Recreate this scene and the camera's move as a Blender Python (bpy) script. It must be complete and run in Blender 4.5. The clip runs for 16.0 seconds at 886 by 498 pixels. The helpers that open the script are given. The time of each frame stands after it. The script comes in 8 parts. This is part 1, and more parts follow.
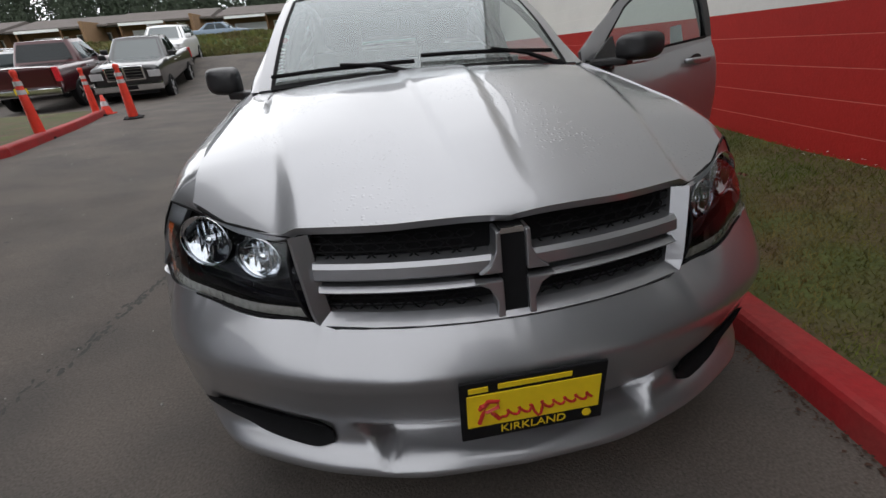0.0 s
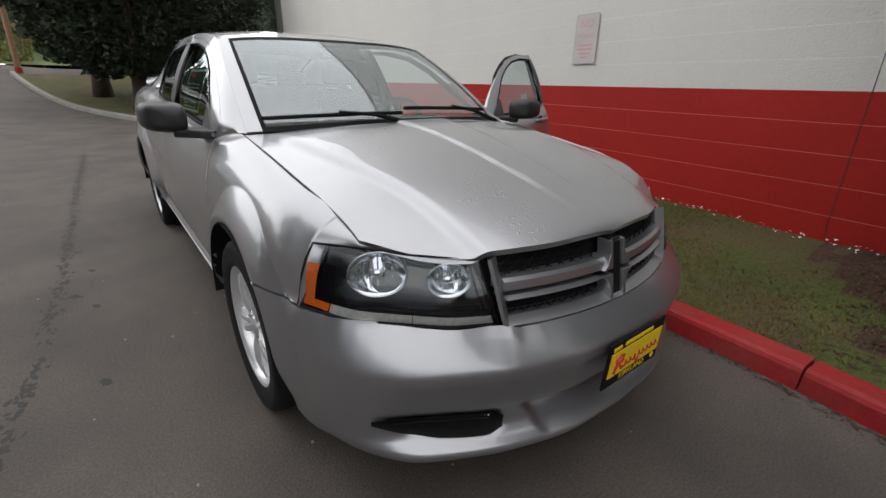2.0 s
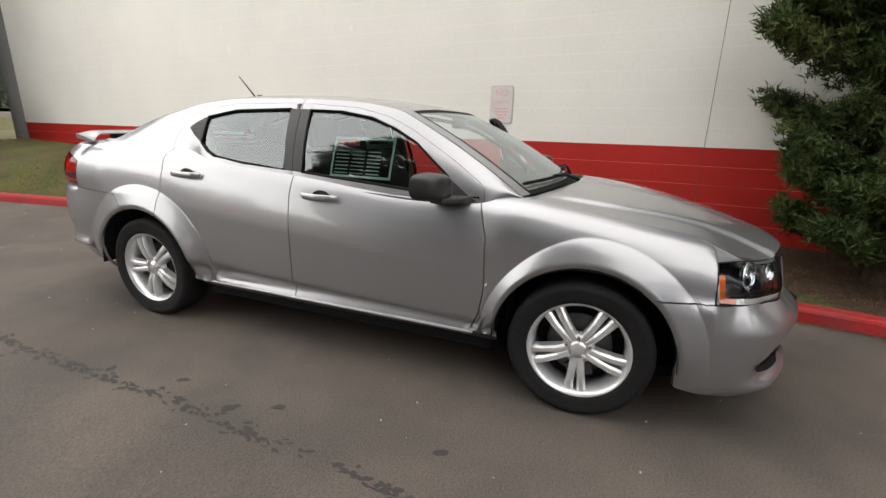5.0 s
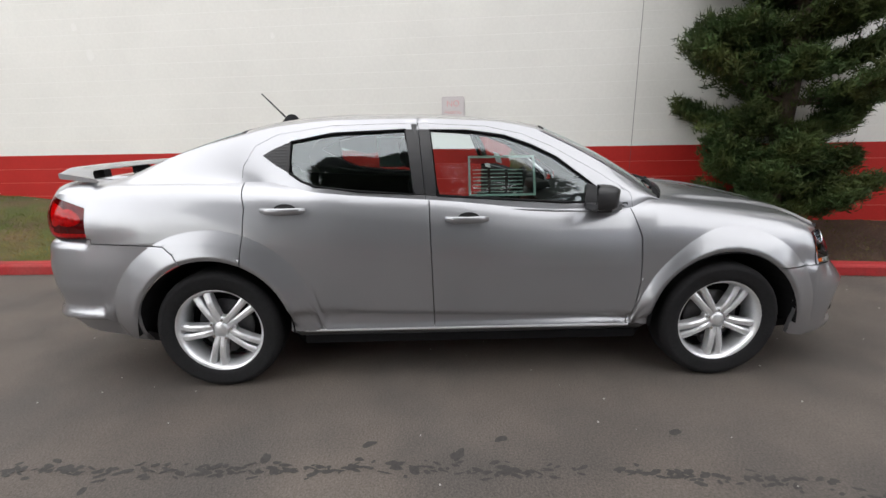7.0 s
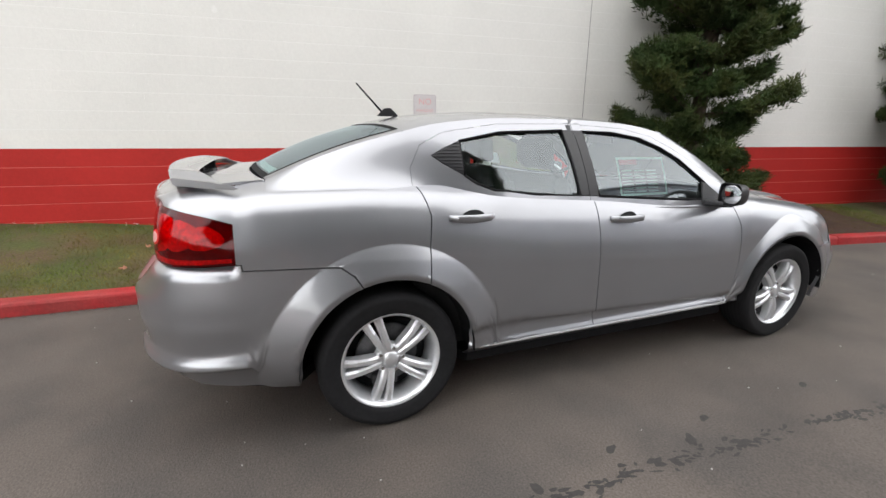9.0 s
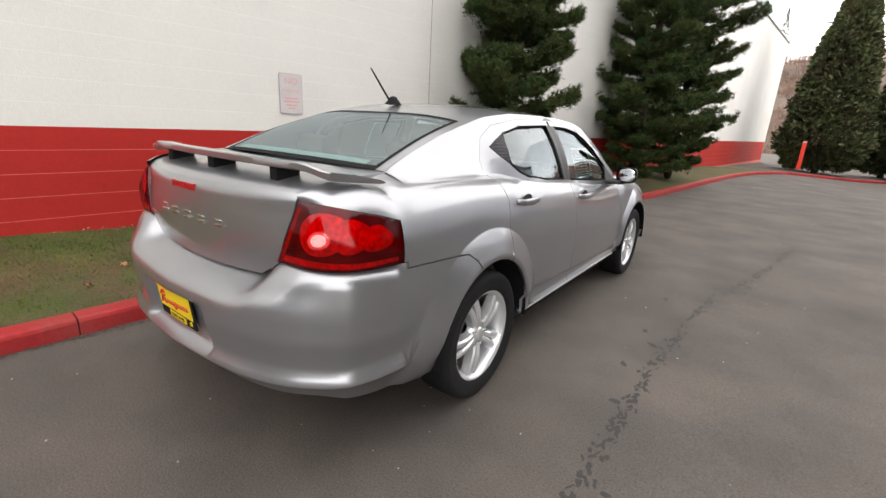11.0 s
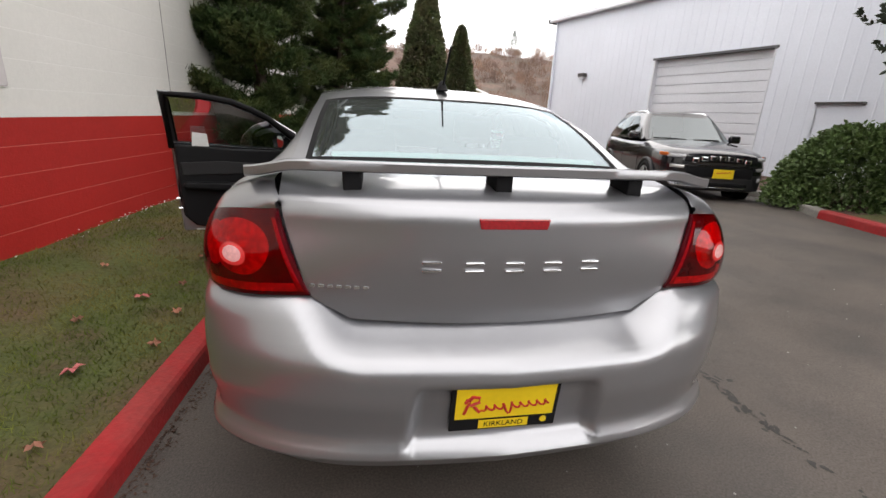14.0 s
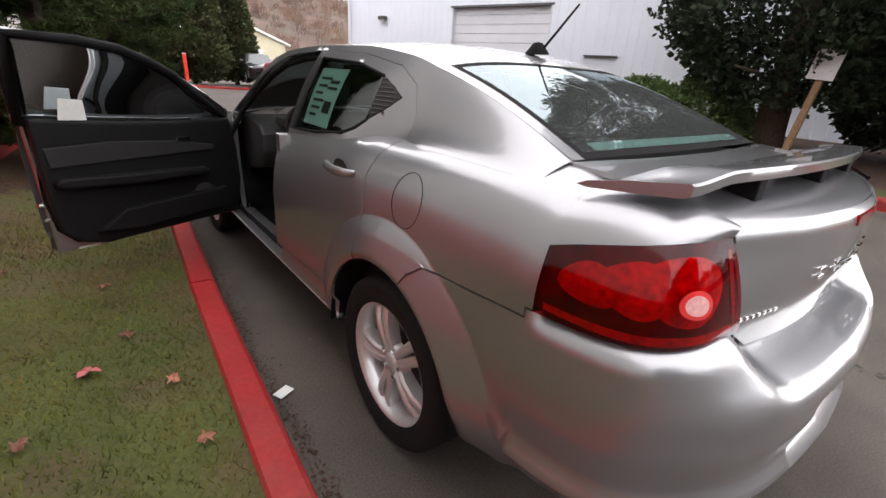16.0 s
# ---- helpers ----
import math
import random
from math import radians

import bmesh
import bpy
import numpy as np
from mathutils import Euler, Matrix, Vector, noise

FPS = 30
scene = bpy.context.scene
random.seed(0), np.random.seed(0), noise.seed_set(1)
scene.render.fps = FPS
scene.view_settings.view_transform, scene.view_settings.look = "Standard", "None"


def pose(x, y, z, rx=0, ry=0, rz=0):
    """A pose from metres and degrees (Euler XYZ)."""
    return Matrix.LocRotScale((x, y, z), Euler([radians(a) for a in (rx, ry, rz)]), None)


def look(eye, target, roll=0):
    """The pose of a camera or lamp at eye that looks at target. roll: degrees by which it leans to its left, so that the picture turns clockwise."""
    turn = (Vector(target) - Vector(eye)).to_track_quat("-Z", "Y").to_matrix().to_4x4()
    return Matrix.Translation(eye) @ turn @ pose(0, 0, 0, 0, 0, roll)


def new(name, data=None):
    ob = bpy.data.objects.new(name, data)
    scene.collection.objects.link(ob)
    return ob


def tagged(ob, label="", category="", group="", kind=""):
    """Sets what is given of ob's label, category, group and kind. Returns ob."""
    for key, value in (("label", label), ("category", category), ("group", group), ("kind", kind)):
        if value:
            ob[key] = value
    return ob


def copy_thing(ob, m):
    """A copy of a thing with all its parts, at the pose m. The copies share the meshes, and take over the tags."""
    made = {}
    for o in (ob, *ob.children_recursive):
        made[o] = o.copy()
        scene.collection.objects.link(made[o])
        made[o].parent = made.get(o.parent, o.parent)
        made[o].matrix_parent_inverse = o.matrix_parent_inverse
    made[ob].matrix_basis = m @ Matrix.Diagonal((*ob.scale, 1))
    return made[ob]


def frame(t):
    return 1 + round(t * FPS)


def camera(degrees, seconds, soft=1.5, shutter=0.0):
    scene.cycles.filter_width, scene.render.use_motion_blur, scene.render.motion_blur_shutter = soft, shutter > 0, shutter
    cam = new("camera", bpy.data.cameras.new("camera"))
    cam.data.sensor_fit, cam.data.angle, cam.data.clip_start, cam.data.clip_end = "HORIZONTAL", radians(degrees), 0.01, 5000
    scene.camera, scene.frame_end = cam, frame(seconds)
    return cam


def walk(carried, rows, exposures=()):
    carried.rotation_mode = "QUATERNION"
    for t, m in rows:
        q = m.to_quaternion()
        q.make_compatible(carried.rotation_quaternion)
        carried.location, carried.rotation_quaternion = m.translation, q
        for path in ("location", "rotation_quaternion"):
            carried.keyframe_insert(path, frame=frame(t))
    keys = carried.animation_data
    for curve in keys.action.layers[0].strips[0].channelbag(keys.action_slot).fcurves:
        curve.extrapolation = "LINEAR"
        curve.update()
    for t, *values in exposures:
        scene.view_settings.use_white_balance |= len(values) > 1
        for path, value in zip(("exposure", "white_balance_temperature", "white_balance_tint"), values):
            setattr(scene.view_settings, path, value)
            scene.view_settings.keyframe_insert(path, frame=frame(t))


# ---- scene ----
cam = camera(90.8, 16.0)
PATH = [
    (0, (-0.241, -3.076, 1.127), (-0.012, -1.278, 0.281), -4.9),
    (0.5, (-0.417, -3.135, 1.199), (-0.018, -1.341, 0.412), -1.9),
    (1, (-0.639, -3.167, 1.233), (-0.012, -1.409, 0.515), 0.2),
    (1.5, (-0.903, -3.1, 1.225), (0.001, -1.461, 0.522), 1.3),
    (2, (-1.186, -2.959, 1.228), (-0.038, -1.493, 0.499), 1.2),
    (2.5, (-1.501, -2.803, 1.242), (-0.114, -1.534, 0.558), 2.0),
    (3, (-1.798, -2.575, 1.237), (-0.296, -1.449, 0.546), 0.5),
    (3.5, (-2.098, -2.328, 1.251), (-0.515, -1.274, 0.63), 0.3),
    (4, (-2.404, -2.067, 1.269), (-0.75, -1.125, 0.655), 1.4),
    (4.5, (-2.646, -1.744, 1.287), (-0.892, -0.98, 0.703), 0.7),
    (4.7, (-2.72, -1.608, 1.3), (-0.94, -0.888, 0.742), 1.3),
    (6.8, (-3.108, 0.035, 1.372), (-1.186, 0.071, 0.82), 0.2),
    (7, (-3.098, 0.225, 1.357), (-1.164, 0.172, 0.851), -0.5),
    (7.5, (-3.036, 0.652, 1.349), (-1.104, 0.397, 0.899), 0.5),
    (8, (-2.962, 1.061, 1.356), (-1.072, 0.629, 0.866), 1.5),
    (8.5, (-2.797, 1.466, 1.358), (-0.954, 0.892, 0.837), 1.4),
    (9, (-2.648, 1.866, 1.357), (-0.859, 1.132, 0.847), 1.0),
    (9.2, (-2.59, 2.021, 1.364), (-0.827, 1.226, 0.853), 1.1),
    (11.3, (-1.694, 3.315, 1.348), (-0.718, 1.647, 0.834), 2.7),
    (11.5, (-1.554, 3.416, 1.348), (-0.682, 1.687, 0.851), 2.0),
    (12, (-1.186, 3.587, 1.348), (-0.572, 1.758, 0.822), 2.0),
    (12.5, (-0.803, 3.628, 1.359), (-0.42, 1.737, 0.834), 0.7),
    (13, (-0.369, 3.634, 1.344), (-0.237, 1.72, 0.779), 1.9),
    (13.5, (0.024, 3.551, 1.332), (-0.097, 1.63, 0.789), 1.0),
    (14, (0.397, 3.426, 1.316), (0.029, 1.544, 0.748), 3.0),
    (14.5, (0.768, 3.302, 1.333), (0.048, 1.548, 0.696), 2.9),
    (15, (1.071, 3.137, 1.371), (0.095, 1.526, 0.699), 3.3),
    (15.5, (1.333, 2.885, 1.364), (0.267, 1.338, 0.677), 3.5),
    (16, (1.589, 2.539, 1.339), (0.41, 1.1, 0.604), 3.8),
]
walk(cam, [(t, look(eye, target, roll)) for t, eye, target, roll in PATH], [(0.0, 0.96, 6450, 10), (1.0, 1.17, 6450, 10), (2.0, 1.18, 6550, 10), (3.0, 1.42, 6900, 10), (4.0, 1.7, 7000, 10), (4.7, 1.73, 7000, 10), (7.0, 1.76, 6550, 10), (9.0, 1.86, 6550, 10), (11.3, 1.88, 6800, 11), (12.5, 1.88, 6800, 12), (14.0, 1.62, 6800, 12), (15.0, 1.68, 6750, 12), (16.0, 1.86, 6700, 14)])

# ---- world, sun ----
world = bpy.data.worlds.new("overcast_sky")
scene.world = world
world.use_nodes = True
wn = world.node_tree
wn.nodes.clear()
w_out = wn.nodes.new("ShaderNodeOutputWorld")
w_bg = wn.nodes.new("ShaderNodeBackground")
w_sky = wn.nodes.new("ShaderNodeTexSky")
w_sky.sky_type = "NISHITA"
w_sky.sun_disc = False
w_sky.sun_elevation = radians(80)
w_sky.sun_rotation = radians(0)
w_sky.air_density, w_sky.dust_density, w_sky.ozone_density = 1.0, 0.2, 1.0
w_hue = wn.nodes.new("ShaderNodeHueSaturation")
w_hue.inputs["Saturation"].default_value = 0.12
w_bg.inputs["Strength"].default_value = 0.15
wn.links.new(w_sky.outputs[0], w_hue.inputs["Color"])
wn.links.new(w_hue.outputs[0], w_bg.inputs["Color"])
wn.links.new(w_bg.outputs[0], w_out.inputs[0])
sun = new("sun", bpy.data.lights.new("sun", "SUN"))
sun.data.energy, sun.data.angle, sun.data.color = 0.95, radians(160), (1.0, 0.955, 0.90)
sun.matrix_world = look((0, 2.8, 16), (0, 0, 0))

# ---- materials ----


def mat(name, color, rough=0.6, metal=0.0, grain=0.0, scale=20.0, bump=0.0, bscale=None, stain=0.0, sscale=1.5, coat=0.0, spec=0.5, rnd=0.0, emit=None, tint=None):
    """Principled material with fine grain, broad stains, bump and a random shift per object."""
    m = bpy.data.materials.new(name)
    m.use_nodes = True
    n, l = m.node_tree.nodes, m.node_tree.links
    b = n["Principled BSDF"]
    b.inputs["Roughness"].default_value = rough
    b.inputs["Metallic"].default_value = metal
    b.inputs["Coat Weight"].default_value = coat
    b.inputs["Coat Roughness"].default_value = 0.04
    b.inputs["Specular IOR Level"].default_value = spec
    b.inputs["Base Color"].default_value = (*color, 1)
    tc = n.new("ShaderNodeNewGeometry")
    src = None

    def noise_tex(s, detail):
        t = n.new("ShaderNodeTexNoise")
        t.inputs["Scale"].default_value, t.inputs["Detail"].default_value = s, detail
        l.new(tc.outputs["Position"], t.inputs["Vector"])
        return t.outputs["Fac"]

    def value_shift(fac, amount, colour_in):
        r = n.new("ShaderNodeMapRange")
        r.inputs["From Min"].default_value, r.inputs["From Max"].default_value = 0.25, 0.75
        r.inputs["To Min"].default_value, r.inputs["To Max"].default_value = 1 - amount, 1 + amount
        l.new(fac, r.inputs["Value"])
        h = n.new("ShaderNodeHueSaturation")
        l.new(r.outputs[0], h.inputs["Value"])
        if colour_in is None:
            h.inputs["Color"].default_value = (*color, 1)
        else:
            l.new(colour_in, h.inputs["Color"])
        return h.outputs[0]

    if tint is not None:
        mx = n.new("ShaderNodeMix")
        mx.data_type = "RGBA"
        mx.inputs["A"].default_value, mx.inputs["B"].default_value = (*color, 1), (*tint, 1)
        r = n.new("ShaderNodeMapRange")
        r.inputs["From Min"].default_value, r.inputs["From Max"].default_value = 0.4, 0.65
        l.new(noise_tex(sscale * 1.7, 5.0), r.inputs["Value"])
        l.new(r.outputs[0], mx.inputs["Factor"])
        src = mx.outputs["Result"]
    if grain:
        src = value_shift(noise_tex(scale, 6.0), grain, src)
    if stain:
        src = value_shift(noise_tex(sscale, 4.0), stain, src)
    if rnd:
        oi = n.new("ShaderNodeObjectInfo")
        src = value_shift(oi.outputs["Random"], rnd, src)
    if src is not None:
        l.new(src, b.inputs["Base Color"])
    if bump:
        bp = n.new("ShaderNodeBump")
        bp.inputs["Strength"].default_value = 1.0
        bp.inputs["Distance"].default_value = bump
        l.new(noise_tex(bscale or scale, 5.0), bp.inputs["Height"])
        l.new(bp.outputs[0], b.inputs["Normal"])
    if emit:
        b.inputs["Emission Color"].default_value = (*emit[0], 1)
        b.inputs["Emission Strength"].default_value = emit[1]
    return m


def glass_mat(name, tint, rough=0.0, dirt_haze=0.0, ior=1.8, shine=(0.9, 0.97, 1.0)):
    m = bpy.data.materials.new(name)
    m.use_nodes = True
    n, l = m.node_tree.nodes, m.node_tree.links
    n.clear()
    out = n.new("ShaderNodeOutputMaterial")
    tr = n.new("ShaderNodeBsdfTransparent")
    tr.inputs[0].default_value = (*tint, 1)
    gl = n.new("ShaderNodeBsdfGlossy")
    gl.inputs["Roughness"].default_value = rough
    gl.inputs["Color"].default_value = (*shine, 1)
    fr = n.new("ShaderNodeFresnel")
    fr.inputs["IOR"].default_value = ior
    mx = n.new("ShaderNodeMixShader")
    l.new(fr.outputs[0], mx.inputs[0])
    l.new(tr.outputs[0], mx.inputs[1])
    l.new(gl.outputs[0], mx.inputs[2])
    last = mx
    # pale diffuse share: a dirty film, and bright sky reflection put into the colour
    if dirt_haze:
        df = n.new("ShaderNodeBsdfDiffuse")
        df.inputs[0].default_value = (0.7, 0.75, 0.74, 1)
        m2 = n.new("ShaderNodeMixShader")
        m2.inputs[0].default_value = dirt_haze
        l.new(mx.outputs[0], m2.inputs[1])
        l.new(df.outputs[0], m2.inputs[2])
        last = m2
    l.new(last.outputs[0], out.inputs[0])
    return m


def paint_mat(name, color, metal, rough, wet=False):
    """Metallic car paint: flakes under a clear coat, faint grime, drops of rain as bump where wet."""
    m = mat(name, color, rough, metal, grain=0.05, scale=900.0, stain=0.05, sscale=2.0, coat=1.0)
    n, l = m.node_tree.nodes, m.node_tree.links
    if wet:
        b = n["Principled BSDF"]
        tc = n.new("ShaderNodeNewGeometry")
        v = n.new("ShaderNodeTexVoronoi")
        v.inputs["Scale"].default_value = 75.0
        l.new(tc.outputs["Position"], v.inputs["Vector"])
        r = n.new("ShaderNodeMapRange")
        r.inputs["From Min"].default_value, r.inputs["From Max"].default_value = 0.0, 0.33
        r.inputs["To Min"].default_value, r.inputs["To Max"].default_value = 1.0, 0.0
        l.new(v.outputs["Distance"], r.inputs["Value"])
        nz = n.new("ShaderNodeTexNoise")
        nz.inputs["Scale"].default_value = 3.2
        nz.inputs["Detail"].default_value = 3.0
        l.new(tc.outputs["Position"], nz.inputs["Vector"])
        r2 = n.new("ShaderNodeMapRange")
        r2.inputs["From Min"].default_value, r2.inputs["From Max"].default_value = 0.50, 0.62
        l.new(nz.outputs["Fac"], r2.inputs["Value"])
        r3 = n.new("ShaderNodeMapRange")
        r3.inputs["To Min"].default_value, r3.inputs["To Max"].default_value = rough, 0.31
        l.new(r2.outputs[0], r3.inputs["Value"])
        l.new(r3.outputs[0], b.inputs["Roughness"])
        mu = n.new("ShaderNodeMath")
        mu.operation = "MULTIPLY"
        l.new(r.outputs[0], mu.inputs[0])
        l.new(r2.outputs[0], mu.inputs[1])
        bp = n.new("ShaderNodeBump")
        bp.inputs["Distance"].default_value = 0.0013
        l.new(mu.outputs[0], bp.inputs["Height"])
        l.new(bp.outputs[0], b.inputs["Coat Normal"])
        l.new(bp.outputs[0], b.inputs["Normal"])
    return m


M = {}
M["silver"] = paint_mat("silver_paint", (0.328, 0.333, 0.352), 0.78, 0.34)
M["silver_wet"] = paint_mat("silver_paint_wet", (0.328, 0.333, 0.352), 0.78, 0.34, wet=True)
M["black_plastic"] = mat("black_plastic", (0.018, 0.018, 0.02), 0.42, grain=0.2, scale=300, bump=0.0003, bscale=500)
M["matt_black"] = mat("matt_black", (0.006, 0.006, 0.007), 0.8, grain=0.2, scale=40, spec=0.2)
M["gloss_black"] = mat("gloss_black", (0.006, 0.006, 0.008), 0.12, grain=0.1, scale=60, coat=0.5)
M["strip_lens"] = mat("clear_strip_lens", (0.62, 0.61, 0.59), 0.16, 0.5, grain=0.2, scale=90, coat=1.0)
M["brake_red"] = mat("dark_brake_lens", (0.34, 0.010, 0.016), 0.2, grain=0.3, scale=120, coat=1.0)
M["rubber"] = mat("tyre_rubber", (0.010, 0.010, 0.011), 0.8, spec=0.25, grain=0.25, scale=60, bump=0.0006, bscale=180, stain=0.2, sscale=6)
M["alloy"] = mat("alloy", (0.70, 0.71, 0.73), 0.30, 0.6, grain=0.05, scale=90)
M["alloy_dark"] = mat("alloy_dark", (0.10, 0.10, 0.105), 0.5, 0.6, grain=0.2, scale=60)
M["chrome"] = mat("chrome", (0.85, 0.86, 0.88), 0.08, 1.0, grain=0.03, scale=40)
M["glass"] = glass_mat("window_glass", (0.60, 0.69, 0.67), ior=2.1)
# pale share paints in the sky's brightness on the windscreen
M["screen_glass"] = glass_mat("windscreen_glass", (0.62, 0.70, 0.68), 0.0, 0.15, 2.3)
# bluish shine and pale share stand in for reflected sky
M["back_glass"] = glass_mat("rear_window_glass", (0.52, 0.62, 0.64), 0.01, 0.04, 3.3, (0.80, 0.94, 1.0))
M["glass_dark"] = glass_mat("tinted_glass", (0.22, 0.26, 0.26), ior=1.5)
# pale share again painted in for sky on the screen
M["suv_screen"] = glass_mat("greenish_screen_glass", (0.10, 0.13, 0.13), 0.0, 0.10, 2.0)
M["sign_edge"] = mat("sign_edge", (0.42, 0.37, 0.39), 0.6, grain=0.08, scale=40)
M["lamp_chrome"] = mat("lamp_reflector", (0.74, 0.76, 0.80), 0.07, 1.0, grain=0.1, scale=70)
M["red_glass"] = glass_mat("red_cover", (0.80, 0.05, 0.07), 0.0, 0.0, 1.35)
M["clear"] = glass_mat("clear_lens", (0.93, 0.95, 0.96), ior=1.45)
M["cloth"] = mat("black_cloth", (0.013, 0.013, 0.014), 0.9, grain=0.3, scale=200, bump=0.0008, bscale=400)
M["trim_grey"] = mat("grey_trim", (0.028, 0.029, 0.031), 0.6, grain=0.15, scale=120, bump=0.0004, bscale=300)
M["door_trim"] = mat("black_door_trim", (0.007, 0.007, 0.008), 0.55, grain=0.2, scale=200, bump=0.0004, bscale=400, spec=0.18)
M["door_insert"] = mat("charcoal_door_insert", (0.017, 0.017, 0.018), 0.6, grain=0.2, scale=160, bump=0.0004, bscale=300, spec=0.3)
M["amber"] = mat("amber_lens", (0.62, 0.13, 0.015), 0.18, grain=0.15, scale=120, coat=1.0)
M["pink_lens"] = mat("pink_lens", (0.80, 0.42, 0.42), 0.2, grain=0.2, scale=90, coat=1.0)
M["red_lens"] = mat("red_lens", (0.66, 0.016, 0.030), 0.3, grain=0.5, scale=55, bump=0.004, bscale=45, coat=0.4)
M["red_dark"] = mat("dark_red_lens", (0.085, 0.004, 0.008), 0.25, grain=0.5, scale=22, coat=0.4, spec=0.3)
M["red_bulb"] = mat("lit_red_lens", (0.75, 0.04, 0.04), 0.2, grain=0.1, scale=60, coat=1.0)
M["white_lens"] = mat("white_lens", (0.50, 0.50, 0.52), 0.15, grain=0.2, scale=90, coat=1.0)
M["yellow"] = mat("yellow_plate", (0.80, 0.58, 0.012), 0.45, grain=0.04, scale=60)
M["red_ink"] = mat("red_ink", (0.48, 0.02, 0.02), 0.5, grain=0.05, scale=60)
M["paper"] = mat("paper", (0.75, 0.77, 0.76), 0.7, grain=0.05, scale=60)
M["mint"] = mat("mint_film", (0.58, 0.84, 0.76), 0.5, grain=0.08, scale=40)
M["asphalt"] = mat("asphalt", (0.090, 0.075, 0.064), 0.82, grain=0.40, scale=110, bump=0.004, bscale=130, stain=0.24, sscale=0.9, tint=(0.062, 0.054, 0.048))
M["tar"] = mat("damp_tar", (0.028, 0.025, 0.023), 0.75, grain=0.3, scale=60, bump=0.002, bscale=120)
M["kerb_red"] = mat("red_kerb_paint", (0.31, 0.019, 0.021), 0.62, grain=0.14, scale=35, bump=0.003, bscale=60, stain=0.18, sscale=2.5, tint=(0.27, 0.034, 0.032), spec=0.25)
M["kerb_grey"] = mat("grey_kerb", (0.22, 0.21, 0.19), 0.85, grain=0.15, scale=40, bump=0.003, bscale=60, stain=0.2, sscale=2)
M["wall_white"] = mat("white_block_paint", (0.665, 0.655, 0.62), 0.75, grain=0.03, scale=30, bump=0.0022, bscale=70, stain=0.05, sscale=0.9, rnd=0.003)
M["wall_red"] = mat("red_block_paint", (0.37, 0.018, 0.014), 0.65, grain=0.07, scale=30, bump=0.0022, bscale=70, stain=0.12, sscale=1.0, rnd=0.006, spec=0.25)
M["mortar_white"] = mat("white_joint", (0.70, 0.69, 0.66), 0.8, grain=0.05, scale=50)
# much lighter than the blocks: highlights on the joint edges, painted into the colour
M["mortar_red"] = mat("red_joint_lit", (0.60, 0.15, 0.12), 0.65, grain=0.1, scale=50)
M["soil"] = mat("lawn_soil", (0.058, 0.070, 0.015), 0.95, grain=0.35, scale=60, bump=0.012, bscale=30, stain=0.25, sscale=1.5, tint=(0.085, 0.056, 0.028))
M["bark_mulch"] = mat("bark_mulch", (0.062, 0.032, 0.020), 0.95, grain=0.45, scale=50, bump=0.02, bscale=45, stain=0.2, sscale=2)
M["grass"] = mat("grass_blades", (0.092, 0.122, 0.020), 0.8, grain=0.35, scale=3.0, stain=0.25, sscale=0.9, tint=(0.175, 0.128, 0.046), spec=0.12)
M["bark"] = mat("bark", (0.065, 0.045, 0.033), 0.95, grain=0.4, scale=25, bump=0.012, bscale=30)
M["needles"] = mat("pine_needles", (0.034, 0.060, 0.018), 0.7, grain=0.4, scale=6.0, stain=0.35, sscale=1.6, tint=(0.060, 0.072, 0.020), spec=0.2)
M["cypress"] = mat("cypress_leaves", (0.048, 0.066, 0.018), 0.85, grain=0.4, scale=5.0, stain=0.35, sscale=0.8, tint=(0.050, 0.046, 0.016))
M["dark_leaf"] = mat("dark_conifer_leaves", (0.022, 0.036, 0.016), 0.7, grain=0.4, scale=5.0, stain=0.4, sscale=1.0)
M["bush_leaf"] = mat("shrub_leaves", (0.095, 0.15, 0.045), 0.6, grain=0.4, scale=7.0, stain=0.35, sscale=2)
M["steel_white"] = mat("white_steel_siding", (0.66, 0.69, 0.76), 0.55, grain=0.03, scale=20, stain=0.06, sscale=0.5)
M["door_grey"] = mat("grey_shutter", (0.60, 0.61, 0.65), 0.55, grain=0.05, scale=20, stain=0.06, sscale=0.8)
M["grey_plaster"] = mat("grey_plaster", (0.13, 0.13, 0.127), 0.85, grain=0.1, scale=30, stain=0.15, sscale=0.8)
M["dark_trim"] = mat("dark_trim", (0.05, 0.045, 0.045), 0.6, grain=0.1, scale=30)
M["orange"] = mat("orange_plastic", (0.72, 0.04, 0.018), 0.5, grain=0.08, scale=30, stain=0.1, sscale=4)
M["concrete"] = mat("concrete", (0.30, 0.29, 0.27), 0.85, grain=0.12, scale=40, stain=0.1, sscale=1)
M["sign_white"] = mat("faded_sign", (0.52, 0.49, 0.49), 0.6, grain=0.05, scale=30, stain=0.08, sscale=6)
M["sign_red"] = mat("faded_red", (0.62, 0.33, 0.32), 0.6, grain=0.08, scale=40)
M["wood_post"] = mat("weathered_wood", (0.20, 0.12, 0.065), 0.85, grain=0.3, scale=30, bump=0.003)
M["beige"] = mat("cream_siding", (0.55, 0.50, 0.36), 0.7, grain=0.05, scale=20, stain=0.08)
M["roof_brown"] = mat("brown_roof", (0.115, 0.10, 0.092), 0.9, grain=0.2, scale=12, stain=0.15)
M["house_brown"] = mat("brown_siding", (0.16, 0.085, 0.04), 0.8, grain=0.15, scale=12, stain=0.2)
M["hill_brown"] = mat("bare_brush", (0.105, 0.070, 0.056), 0.95, grain=0.35, scale=1.5, stain=0.3, sscale=0.15, tint=(0.085, 0.068, 0.052))
